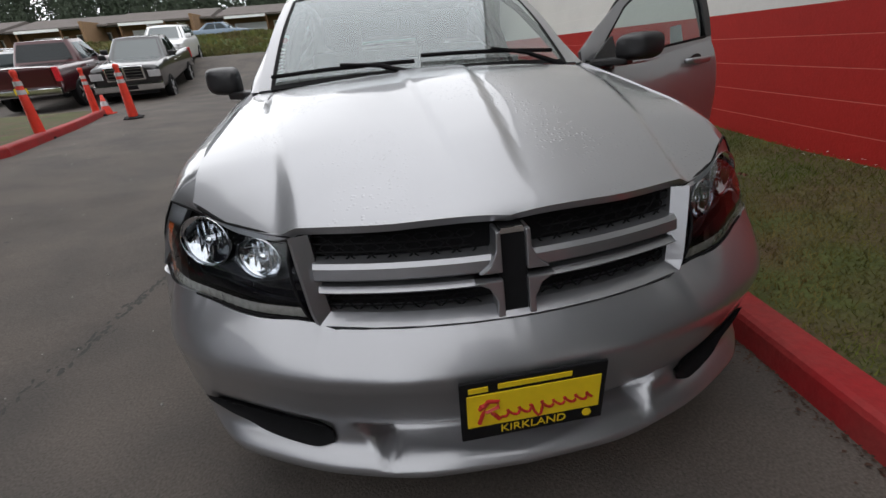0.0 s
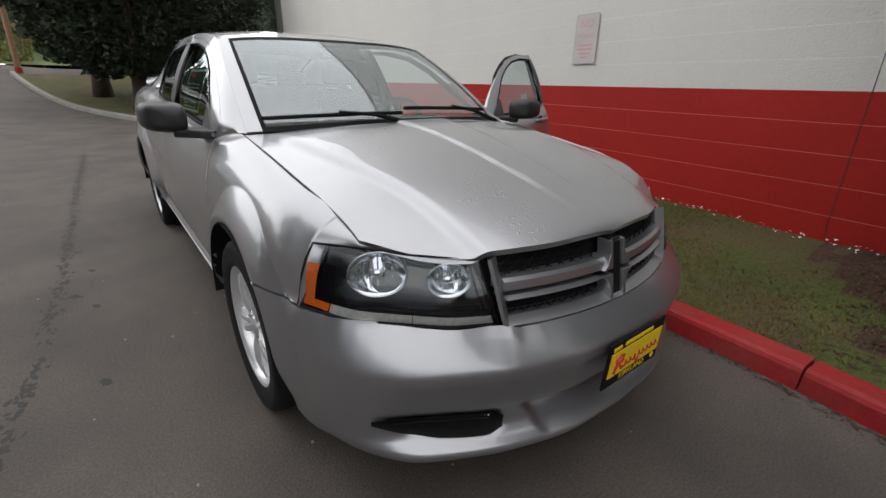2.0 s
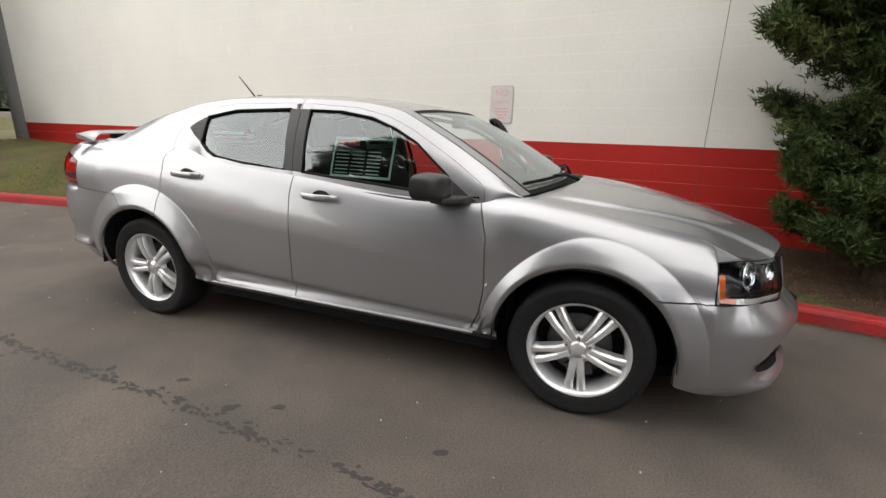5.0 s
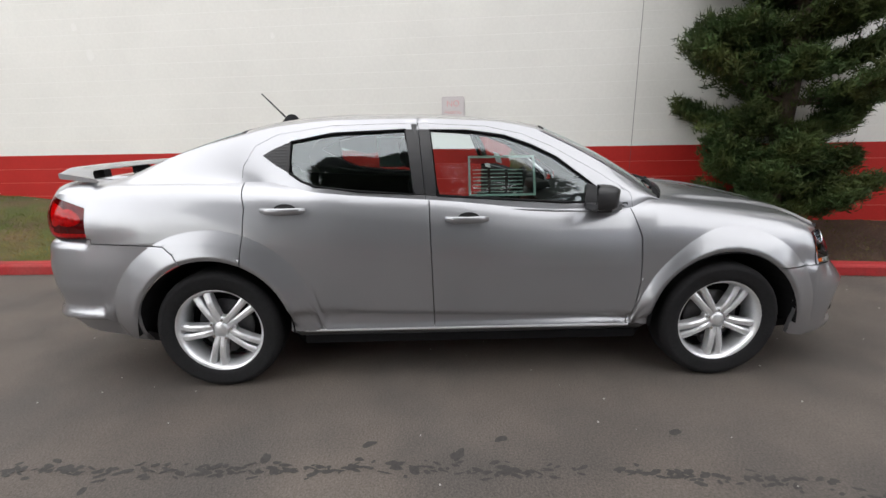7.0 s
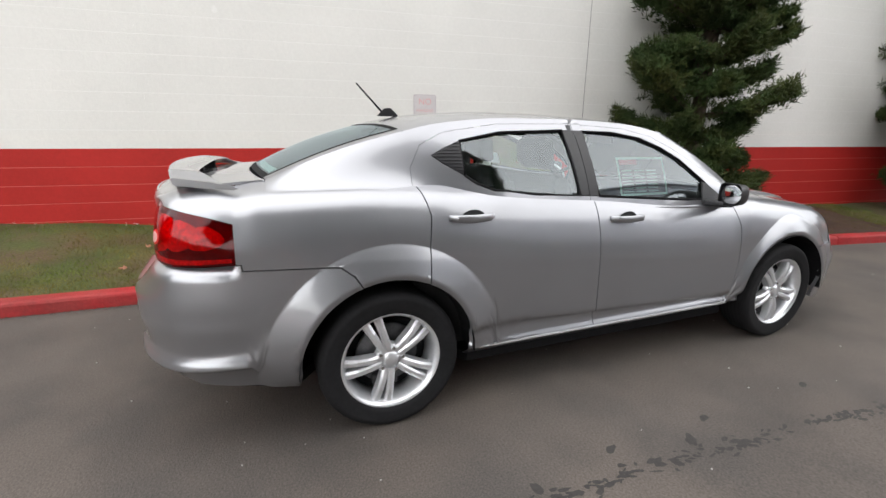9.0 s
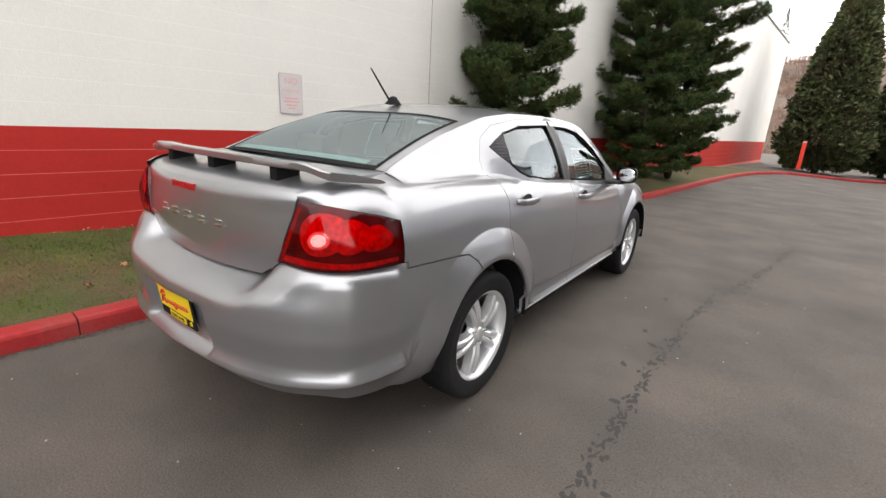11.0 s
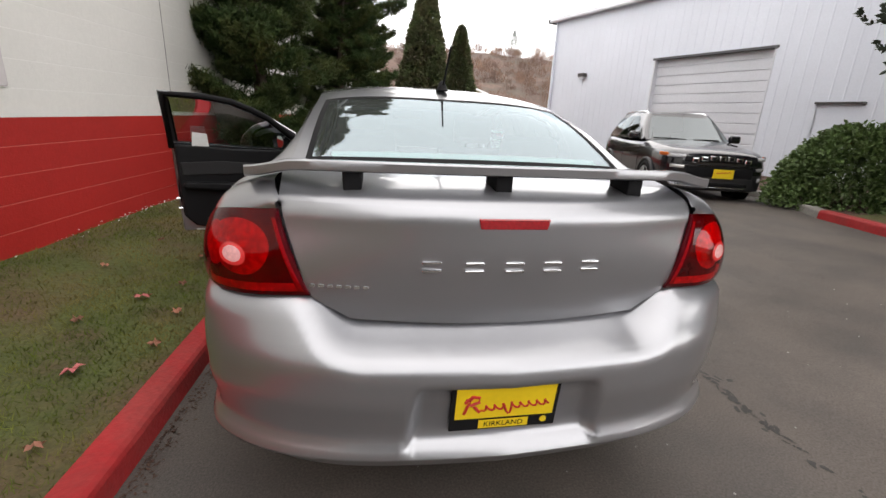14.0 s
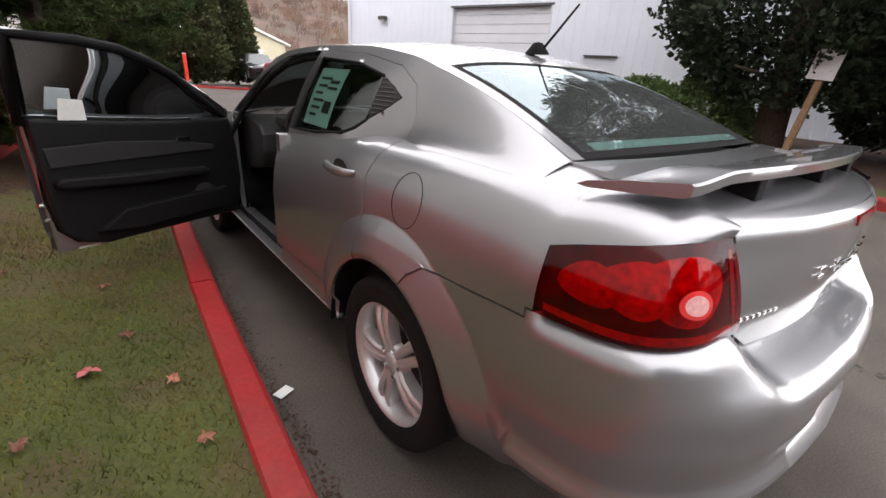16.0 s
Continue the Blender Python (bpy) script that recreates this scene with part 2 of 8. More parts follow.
M["brush_twig"] = mat("brush_twigs", (0.125, 0.082, 0.068), 0.95, grain=0.3, scale=0.5, stain=0.35, sscale=0.08, tint=(0.165, 0.10, 0.066))
M["bank_leaf"] = mat("bank_leaves", (0.135, 0.150, 0.040), 0.7, grain=0.4, scale=3.0, stain=0.35, sscale=0.5, tint=(0.15, 0.12, 0.05))
M["bank_green"] = mat("bank_ivy", (0.075, 0.105, 0.03), 0.8, grain=0.4, scale=6, stain=0.35, sscale=0.6, bump=0.05, bscale=6)
M["maroon"] = paint_mat("maroon_paint", (0.060, 0.004, 0.008), 0.2, 0.3)
M["dark_grey_paint"] = paint_mat("dark_grey_paint", (0.014, 0.014, 0.016), 0.2, 0.3)
M["black_paint"] = paint_mat("black_paint", (0.007, 0.007, 0.010), 0.0, 0.25)
M["white_paint"] = paint_mat("white_paint", (0.72, 0.73, 0.74), 0.0, 0.35)
M["red_paint"] = paint_mat("red_paint", (0.36, 0.012, 0.016), 0.1, 0.35)
M["blue_paint"] = paint_mat("blue_paint", (0.11, 0.16, 0.22), 0.4, 0.35)
M["leaf_dead"] = mat("fallen_leaf", (0.30, 0.13, 0.085), 0.8, grain=0.2, scale=40, rnd=0.4)
M["leaf_pink"] = mat("fallen_red_leaf", (0.42, 0.12, 0.12), 0.8, grain=0.2, scale=40)

# ---- building helpers ----


def link_bm(name, bm, material, parent=None, label="", smooth=False):
    me = bpy.data.meshes.new(name)
    bm.to_mesh(me)
    bm.free()
    mats = material if isinstance(material, (list, tuple)) else [material]
    for k in mats:
        me.materials.append(M[k] if isinstance(k, str) else k)
    if smooth:
        me.polygons.foreach_set("use_smooth", [True] * len(me.polygons))
    ob = new(name, me)
    if parent is not None:
        ob.parent = parent
    if label:
        ob["label"] = label
    return ob


def part(name, bm, material, parent, label="", smooth=False):
    return link_bm(name, bm, material, parent, label, smooth)


def empty(name, m=None):
    ob = new(name)
    ob.empty_display_size = 0.2
    if m is not None:
        ob.matrix_world = m
    return ob


def grid_bm(f, nu, nv, flip=False, closed_u=False):
    """A sheet from f(u, v), u and v in 0..1."""
    bm = bmesh.new()
    cols = nu if closed_u else nu + 1
    vs = [[bm.verts.new(f(i / nu, j / nv)) for j in range(nv + 1)] for i in range(cols)]
    for i in range(nu):
        a, b = vs[i], vs[(i + 1) % cols]
        for j in range(nv):
            q = (a[j], b[j], b[j + 1], a[j + 1])
            try:
                bm.faces.new(q if not flip else q[::-1])
            except ValueError:
                pass
    return bm


def thick(bm, t):
    """Give a sheet thickness t, inwards (against its normals)."""
    bm.normal_update()
    bmesh.ops.solidify(bm, geom=bm.faces[:], thickness=t)
    return bm


def box_bm(sx, sy, sz, c=(0, 0, 0), bevel=0.0, seg=2, bm=None):
    bm = bm or bmesh.new()
    r = bmesh.ops.create_cube(bm, size=1)
    vs = r["verts"]
    for v in vs:
        v.co = Vector((v.co.x * sx + c[0], v.co.y * sy + c[1], v.co.z * sz + c[2]))
    if bevel:
        es = list({e for v in vs for e in v.link_edges})
        bmesh.ops.bevel(bm, geom=es, offset=bevel, segments=seg, affect="EDGES", profile=0.6)
    return bm


def cyl_bm(r1, r2, h, seg=16, m=None, bm=None, cap=True):
    """A cone frustum along z from 0 to h, moved by m."""
    bm = bm or bmesh.new()
    mm = (m or Matrix()) @ Matrix.Translation((0, 0, h / 2))
    bmesh.ops.create_cone(bm, cap_ends=cap, segments=seg, radius1=r1, radius2=r2, depth=h, matrix=mm)
    return bm


def between(a, b):
    """Matrix that takes the z axis to the way from a to b, at a."""
    a, b = Vector(a), Vector(b)
    return Matrix.Translation(a) @ (b - a).to_track_quat("Z", "Y").to_matrix().to_4x4()


def rod_bm(a, b, r1, r2=None, seg=8, bm=None):
    return cyl_bm(r1, r1 if r2 is None else r2, (Vector(b) - Vector(a)).length, seg, between(a, b), bm)


def lathe_bm(profile, seg=32, m=None, bm=None):
    """Turn (radius, height) pairs round z."""
    bm = bm or bmesh.new()
    m = m or Matrix()
    rings = []
    for r, h in profile:
        if r < 1e-6:
            rings.append([bm.verts.new(m @ Vector((0, 0, h)))])
        else:
            rings.append([bm.verts.new(m @ Vector((r * math.cos(2 * math.pi * k / seg), r * math.sin(2 * math.pi * k / seg), h))) for k in range(seg)])
    for a, b in zip(rings, rings[1:]):
        for k in range(seg):
            k2 = (k + 1) % seg
            q = [a[k % len(a)], a[k2 % len(a)], b[k2 % len(b)], b[k % len(b)]]
            u = []
            for v in q:
                if v not in u:
                    u.append(v)
            if len(u) > 2:
                bm.faces.new(u)
    return bm


def prism_bm(poly, h, m=None, bevel=0.0, bm=None):
    """A polygon in x, y raised by h along z, moved by m."""
    bm = bm or bmesh.new()
    m = m or Matrix()
    a = [bm.verts.new(m @ Vector((x, y, 0))) for x, y in poly]
    b = [bm.verts.new(m @ Vector((x, y, h))) for x, y in poly]
    n = len(poly)
    fs = [bm.faces.new(a[::-1]), bm.faces.new(b)]
    fs += [bm.faces.new((a[i], a[(i + 1) % n], b[(i + 1) % n], b[i])) for i in range(n)]
    bmesh.ops.recalc_face_normals(bm, faces=fs)
    if bevel:
        bmesh.ops.bevel(bm, geom=list({e for f in fs for e in f.edges}), offset=bevel, segments=2, affect="EDGES", profile=0.6)
    return bm


def tube_bm(pts, r, seg=8, bm=None):
    """A round bar along points."""
    bm = bm or bmesh.new()
    pts = [Vector(p) for p in pts]
    rings = []
    for i, p in enumerate(pts):
        d = (pts[min(i + 1, len(pts) - 1)] - pts[max(i - 1, 0)]).normalized()
        q = d.to_track_quat("Z", "Y")
        rr = r[i] if isinstance(r, (list, tuple)) else r
        rings.append([bm.verts.new(p + q @ Vector((rr * math.cos(2 * math.pi * k / seg), rr * math.sin(2 * math.pi * k / seg), 0))) for k in range(seg)])
    for a, b in zip(rings, rings[1:]):
        for k in range(seg):
            bm.faces.new((a[k], a[(k + 1) % seg], b[(k + 1) % seg], b[k]))
    bm.faces.new(rings[0][::-1])
    bm.faces.new(rings[-1])
    return bm


def curve_at(tab, t):
    """Smooth (monotone cubic) reading of a table of (t, value)."""
    if t <= tab[0][0]:
        return tab[0][1]
    if t >= tab[-1][0]:
        return tab[-1][1]
    n = len(tab)
    d = [(tab[i + 1][1] - tab[i][1]) / (tab[i + 1][0] - tab[i][0]) for i in range(n - 1)]
    for i in range(n - 1):
        if t <= tab[i + 1][0]:
            break

    def slope(k):
        if k == 0:
            return d[0]
        if k == n - 1:
            return d[-1]
        return 0.0 if d[k - 1] * d[k] <= 0 else 2 * d[k - 1] * d[k] / (d[k - 1] + d[k])
    h = tab[i + 1][0] - tab[i][0]
    s = (t - tab[i][0]) / h
    m0, m1 = slope(i) * h, slope(i + 1) * h
    return (2 * s**3 - 3 * s**2 + 1) * tab[i][1] + (s**3 - 2 * s**2 + s) * m0 + (3 * s**2 - 2 * s**3) * tab[i + 1][1] + (s**3 - s**2) * m1


def ease(a, b, t):
    t = min(max((t - a) / (b - a), 0.0), 1.0)
    return t * t * (3 - 2 * t)


def inside(poly, p):
    x, y = p
    c = False
    for i in range(len(poly)):
        (x1, y1), (x2, y2) = poly[i - 1], poly[i]
        if (y1 > y) != (y2 > y) and x < (x2 - x1) * (y - y1) / (y2 - y1) + x1:
            c = not c
    return c


def cut_lines(bm, polys, ax=(1, 2), snap=0.006):
    """Score a sheet along the sides of polygons given in two of its axes."""
    i, j = ax
    for poly in polys:
        for k in range(len(poly)):
            p, q = poly[k - 1], poly[k]
            lo = (min(p[0], q[0]) - 0.04, min(p[1], q[1]) - 0.04)
            hi = (max(p[0], q[0]) + 0.04, max(p[1], q[1]) + 0.04)
            fs = []
            for f in bm.faces:
                us, ws = [v.co[i] for v in f.verts], [v.co[j] for v in f.verts]
                if max(us) > lo[0] and min(us) < hi[0] and max(ws) > lo[1] and min(ws) < hi[1]:
                    fs.append(f)
            geom = list({e for f in fs for e in f.edges} | {v for f in fs for v in f.verts}) + fs
            no = [0, 0, 0]
            no[i], no[j] = q[1] - p[1], -(q[0] - p[0])
            co = [0, 0, 0]
            co[i], co[j] = p
            nn, c0 = Vector(no).normalized(), Vector(co)
            for v in {v for f in fs for v in f.verts}:
                d = (v.co - c0).dot(nn)
                if abs(d) < snap and not v.tag and abs(v.co.x) > 0.01:
                    v.co -= nn * d
            if geom:
                cut = bmesh.ops.bisect_plane(bm, geom=geom, dist=0.0004, plane_co=co, plane_no=nn)
                for g in cut["geom_cut"]:
                    if isinstance(g, bmesh.types.BMVert):
                        g.tag = True


def pick_faces(bm, test):
    """A new bmesh of the faces whose centre passes the test."""
    nb = bmesh.new()
    vm = {}
    for f in bm.faces:
        if test(f.calc_center_median()):
            vs = []
            for v in f.verts:
                if v not in vm:
                    vm[v] = nb.verts.new(v.co)
                vs.append(vm[v])
            try:
                nb.faces.new(vs)
            except ValueError:
                pass
    return nb


def panel(bm, gap=0.003, depth=0.014, skip=None):
    """Turn a cut sheet into a pressed panel: a narrow rim turned inwards, but where skip() says that it runs on."""
    if not bm.faces:
        return bm
    bmesh.ops.remove_doubles(bm, verts=bm.verts[:], dist=0.0016)
    bmesh.ops.dissolve_degenerate(bm, edges=bm.edges[:], dist=0.0008)
    bm.normal_update()
    old = set(bm.faces)
    bmesh.ops.inset_region(bm, faces=bm.faces[:], use_boundary=True, use_even_offset=False, thickness=gap, depth=0)
    bm.normal_update()
    nrm = {v: v.normal.copy() for v in bm.verts}
    rim = {v for e in bm.edges if e.is_boundary for v in e.verts}
    flat = {v for v in rim if skip and skip(v.co)}
    for v in rim - flat:
        v.co -= nrm[v] * depth
    for f in bm.faces:
        f.smooth = True
    for e in bm.edges:
        if len(e.link_faces) == 2 and (e.link_faces[0] in old) != (e.link_faces[1] in old):
            e.smooth = bool(skip) and all(skip(v.co) for v in e.verts)
    return bm


def mirror_bm(bm):
    nb = bm.copy()
    for v in nb.verts:
        v.co.x = -v.co.x
    bmesh.ops.reverse_faces(nb, faces=nb.faces[:])
    return nb


def text_part(name, body, size, m, material, parent, extrude=0.0006, space=1.0, shear=0.0, align="CENTER"):
    cu = bpy.data.curves.new(name, "FONT")
    cu.body, cu.size, cu.extrude, cu.align_x, cu.align_y, cu.space_character, cu.shear = body, size, extrude, align, "CENTER", space, shear
    tmp = bpy.data.objects.new(name, cu)
    scene.collection.objects.link(tmp)
    bpy.context.view_layer.update()
    me = bpy.data.meshes.new_from_object(tmp.evaluated_get(bpy.context.evaluated_depsgraph_get()))
    bpy.data.objects.remove(tmp)
    me.materials.clear()
    me.materials.append(M[material])
    me.name = name
    me.transform(m)
    ob = new(name, me)
    if parent is not None:
        ob.parent = parent
    return ob

# ---- the silver saloon ----
# Car axes: nose towards -y, driver's side +x, wheels on z = 0.
AXF, AXR, HUB, ARCH = -1.383, 1.383, 0.335, 0.405
# outer radius and depth of the flared lips round the wheels
FLARE = {AXF: (0.535, 0.036), AXR: (0.558, 0.044)}
FRONT_PLAN = [(0, 0, -2.41), (0.2, 0.2, -2.40), (0.42, 0.42, -2.345), (0.58, 0.585, -2.27), (0.74, 0.725, -2.178), (0.91, 0.826, -2.04), (1.06, 0.868, -1.885), (1.2, 0.874, -1.74)]
REAR_PLAN = [(0, 0, 2.475), (0.2, 0.2, 2.465), (0.41, 0.4, 2.445), (0.6, 0.58, 2.40), (0.76, 0.722, 2.325), (0.93, 0.834, 2.205), (1.1, 0.876, 2.01), (1.3, 0.884, 1.75)]
SIDE_X = [(-1.74, 0.874), (-1.38, 0.874), (-0.9, 0.872), (-0.3, 0.876), (0.3, 0.879), (0.9, 0.880), (1.38, 0.882), (1.74, 0.884)]
FENDER_Z = [(-1.92, 0.862), (-1.85, 0.887), (-1.575, 0.933), (-1.28, 0.975), (-1.0, 1.006), (-0.93, 0.992), (-0.84, 0.968), (-0.48, 0.968), (0.17, 1.022), (0.29, 1.03), (0.83, 1.072), (0.98, 1.10), (1.13, 1.128), (1.5, 1.152), (1.9, 1.148), (1.98, 1.135)]
SET_FENDER = [(0, 0.150), (0.012, 0.118), (0.035, 0.08), (0.08, 0.042), (0.15, 0.014), (0.25, 0.0)]
SET_DOOR = [(0, 0.088), (0.012, 0.078), (0.05, 0.055), (0.12, 0.028), (0.22, 0.008), (0.3, 0.0)]
SET_QUARTER = [(0, 0.245), (0.010, 0.205), (0.025, 0.152), (0.045, 0.106), (0.075, 0.068), (0.12, 0.041), (0.2, 0.017), (0.32, 0.0)]
SET_LOW = [(0.20, 0.13), (0.25, 0.10), (0.285, 0.065), (0.308, 0.038), (0.322, 0.016), (0.334, 0.010), (0.350, 0.021), (0.375, 0.028), (0.398, 0.029), (0.409, 0.006), (0.43, 0.001), (0.5, 0.0)]
SET_NOSE = [(0.17, 0.085), (0.20, 0.045), (0.225, 0.018), (0.25, 0.004), (0.268, 0.010), (0.285, 0.040), (0.31, 0.052), (0.35, 0.046), (0.385, 0.034), (0.43, 0.020), (0.47, 0.008), (0.50, 0.001), (0.52, 0.0), (0.7, 0.0)]
SET_NOSE_SIDE = [(0.17, 0.09), (0.20, 0.058), (0.23, 0.036), (0.26, 0.025), (0.285, 0.020), (0.31, 0.016), (0.35, 0.010), (0.40, 0.005), (0.45, 0.002), (0.50, 0.0), (0.7, 0.0)]
SET_TAIL = [(0.25, 0.12), (0.31, 0.092), (0.37, 0.056), (0.402, 0.028), (0.420, 0.002), (0.434, 0.0), (0.452, 0.012), (0.474, 0.022), (0.53, 0.014), (0.60, 0.002), (0.66, 0.002), (0.69, 0.010), (0.703, 0.022), (0.715, 0.048), (0.735, 0.10), (0.757, 0.146), (0.79, 0.19)]
SET_TAIL_NEAR = [(0.25, 0.10), (0.31, 0.07), (0.37, 0.038), (0.42, 0.018), (0.47, 0.009), (0.53, 0.005), (0.60, 0.002)]
SET_TAIL_SIDE = [(0.25, 0.12), (0.31, 0.092), (0.37, 0.056), (0.402, 0.028), (0.420, 0.002), (0.434, 0.0), (0.452, 0.012), (0.474, 0.022), (0.53, 0.014), (0.60, 0.002), (0.68, 0.003), (0.71, 0.010), (0.745, 0.034), (0.79, 0.068), (0.85, 0.112)]


def plan_point(tab, s):
    return curve_at([(a, b) for a, b, c in tab], s), curve_at([(a, c) for a, b, c in tab], s)


PLAN_XY = [(y, x) for s0, x, y in FRONT_PLAN[4:-1]] + [(y, x) for y, x in SIDE_X] + [(y, x) for s0, x, y in REAR_PLAN[-2:3:-1]]


def plan_x(y):
    return curve_at(PLAN_XY, y)


def band_columns():
    """Columns of the lower body, from the nose's middle round the side to the tail's middle: x, y, low z, high z, outward normal."""
    cols = []

    def end_column(tab, s, sgn):
        (x, y), (xa, ya), (xb, yb) = plan_point(tab, s), plan_point(tab, max(s - 0.04, -0.04)), plan_point(tab, s + 0.04)
        if s < 0.04:
            xa, ya = -plan_point(tab, 0.04 - s)[0], plan_point(tab, 0.04 - s)[1]
        n = Vector((yb - ya, -(xb - xa)))
        n = n.normalized() if sgn < 0 else -n.normalized()
        return x, y, n

    for k in range(96):
        s = 1.2 * k / 95
        x, y, n = end_column(FRONT_PLAN, s, -1)
        if y > AXF - ARCH - 0.012:
            continue
        zlo = curve_at([(0, 0.21), (0.28, 0.22), (0.36, 0.192), (0.9, 0.20), (1.2, 0.25)], s)
        zhi = 0.602 if x < 0.41 else curve_at([(0.41, 0.602), (0.43, 0.610), (0.6, 0.622), (0.838, 0.648)], x)
        if y > -1.905:
            zhi = curve_at(FENDER_Z, y)
        cols.append((x, y, zlo, zhi, n))

    def side_column(y, zlo):
        d = plan_x(y + 0.04) - plan_x(y - 0.04)
        n = Vector((0.08, -d)).normalized()
        cols.append((plan_x(y), y, zlo, curve_at(FENDER_Z, y), n))
    for ax in (AXF, AXR):
        for k in range(33):
            a = math.pi - math.pi * k / 32
            y = ax + ARCH * math.cos(a)
            if k == 0:
                side_column(y - 0.004, 0.25)
            side_column(y, HUB + ARCH * math.sin(a))
            if k == 32:
                side_column(y + 0.004, 0.255)
        if ax == AXF:
            for k in range(1, 90):
                side_column(AXF + ARCH + (AXR - AXF - 2 * ARCH) * k / 90, 0.255)
    for k in range(84, -1, -1):
        s = 1.3 * k / 84
        x, y, n = end_column(REAR_PLAN, s, 1)
        if y < AXR + ARCH + 0.012:
            continue
        zlo = curve_at([(0, 0.335), (0.5, 0.335), (0.76, 0.345), (0.93, 0.315), (1.1, 0.28), (1.3, 0.25)], s)
        zhi = curve_at([(0.0, 0.785), (0.40, 0.787), (0.46, 0.80), (0.53, 0.849), (0.9, 0.852)], x)
        if y < 1.995:
            zhi = curve_at(FENDER_Z, y)
        cols.append((x, y, zlo, zhi, n))
    return cols


H_BOT = [(0.432, -2.246, 0.612), (0.55, -2.205, 0.622), (0.67, -2.12, 0.632), (0.775, -2.03, 0.640), (0.842, -1.905, 0.652)]
H_TOP = [(0.455, -2.178, 0.781), (0.53, -2.13, 0.789), (0.61, -2.07, 0.797), (0.695, -1.985, 0.806), (0.74, -1.90, 0.812)]


def nose_top_set():
    """How far the bumper's upper edge lies inside the plan, so that it meets grille and lamps."""
    edge = [(0.05 * k, -2.336 + 0.42 * (0.05 * k) ** 2) for k in range(9)] + [(x - 0.002, y - 0.004) for x, y, z in H_BOT[:-1]] + [(0.842, -1.90)]
    tab = []
    for x, y, zlo, zhi, (nx, ny) in band_columns():
        if y > -1.905:
            break
        for o in [0.002 * k for k in range(90)]:
            px, py = x - nx * o, y - ny * o
            if py >= curve_at(edge, min(max(px, 0.0), 0.842)):
                break
        e = ease(-2.0, -1.915, y)
        tab.append((x, min(o, 0.13) * (1 - e) + 0.014 * e))
    return tab


NOSE_TOP = nose_top_set()


def flare_ring(ax, y):
    """Radius of the wheel lip's outer edge: tighter behind the front wheel, beside the door."""
    return FLARE[ax][0] - (0.055 * ease(0.0, 0.40, y - ax) if ax == AXF else 0.0)


def band_inset(x, y, z, zhi):
    d = max(zhi - z, 0.0)
    a = curve_at(SET_DOOR, d)
    wf, wq = 1 - ease(-1.02, -0.84, y), ease(0.75, 1.4, y)
    a = a * (1 - wf) * (1 - wq) + curve_at(SET_FENDER, d) * wf + curve_at(SET_QUARTER, d) * wq
    # the fender sits a little inside the bumper
    a += 0.022 * ease(0.60, 0.68, z) * ease(-1.68, -1.90, y)
    # the groove along the doors climbs towards the tail
    zl = z - 0.034 * min(max(y, -1.0), 1.0) * ease(0.345, 0.385, z)
    a += curve_at(SET_LOW, zl) * (1 - ease(1.7, 1.9, y)) * ease(-1.66, -1.48, y)
    if y < -1.72:
        f = ease(0.66, 0.84, x)
        low = curve_at(SET_NOSE, z) * (1 - f) + curve_at(SET_NOSE_SIDE, z) * f * (1 - 0.6 * ease(-2.0, -1.8, y))
        if y < -1.905:
            a = low + curve_at(NOSE_TOP, min(x, NOSE_TOP[-1][0])) * max((z - 0.522) / (zhi - 0.522), 0.0) ** 1.3
        else:
            a = a * (1 - ease(0.52, 0.46, z)) + low
    if y > 1.72:
        w = ease(1.62, 1.99, y) * (1 - ease(0.80, 0.96, z))
        if z < 0.5:
            w = ease(1.73, 1.82, y)
        k = ease(0.86, 0.50, x) * 0.88 + 0.12
        side = curve_at(SET_TAIL_SIDE, z) * (k if z > 0.64 else 1.0)
        if z < 0.6:
            e2 = ease(1.90, 1.97, y)
            side = side * e2 + curve_at(SET_TAIL_NEAR, z) * (1 - e2)
        edge = 0.415 + (z - 0.70) * 0.80
        f = ease(edge - 0.030, edge + 0.080, x)
        tail = curve_at(SET_TAIL, z) * (1 - f) + side * f
        a = a * (1 - w) + tail * w
    for ax in (AXF, AXR):
        r = math.hypot(y - ax, z - HUB)
        ring, amp = flare_ring(ax, y), FLARE[ax][1]
        if r < ring:
            k = min((ring - r) / (ring - 0.432), 1.0)
            a -= amp * (k ** 0.9) * (ease(0.24, 0.44, z) if y < AXR else ease(0.20, 0.32, z))
            a += 0.007 * (1 - ease(ARCH, ARCH + 0.02, r))
    return a


INTAKE_TOP = [(0.448, 0.340), (0.475, 0.360), (0.60, 0.372), (0.725, 0.374), (0.775, 0.362)]
INTAKE_BOT = [(0.448, 0.300), (0.50, 0.286), (0.60, 0.290), (0.70, 0.308), (0.775, 0.346)]


def intake_in(x, z):
    """0 outside the side intake, 1 well within it."""
    zt, zb = curve_at(INTAKE_TOP, x), curve_at(INTAKE_BOT, x)
    return ease(zb + 0.002, zb + 0.026, z) * (1 - ease(zt - 0.026, zt - 0.002, z)) * ease(0.450, 0.480, x) * (1 - ease(0.735, 0.770, x))


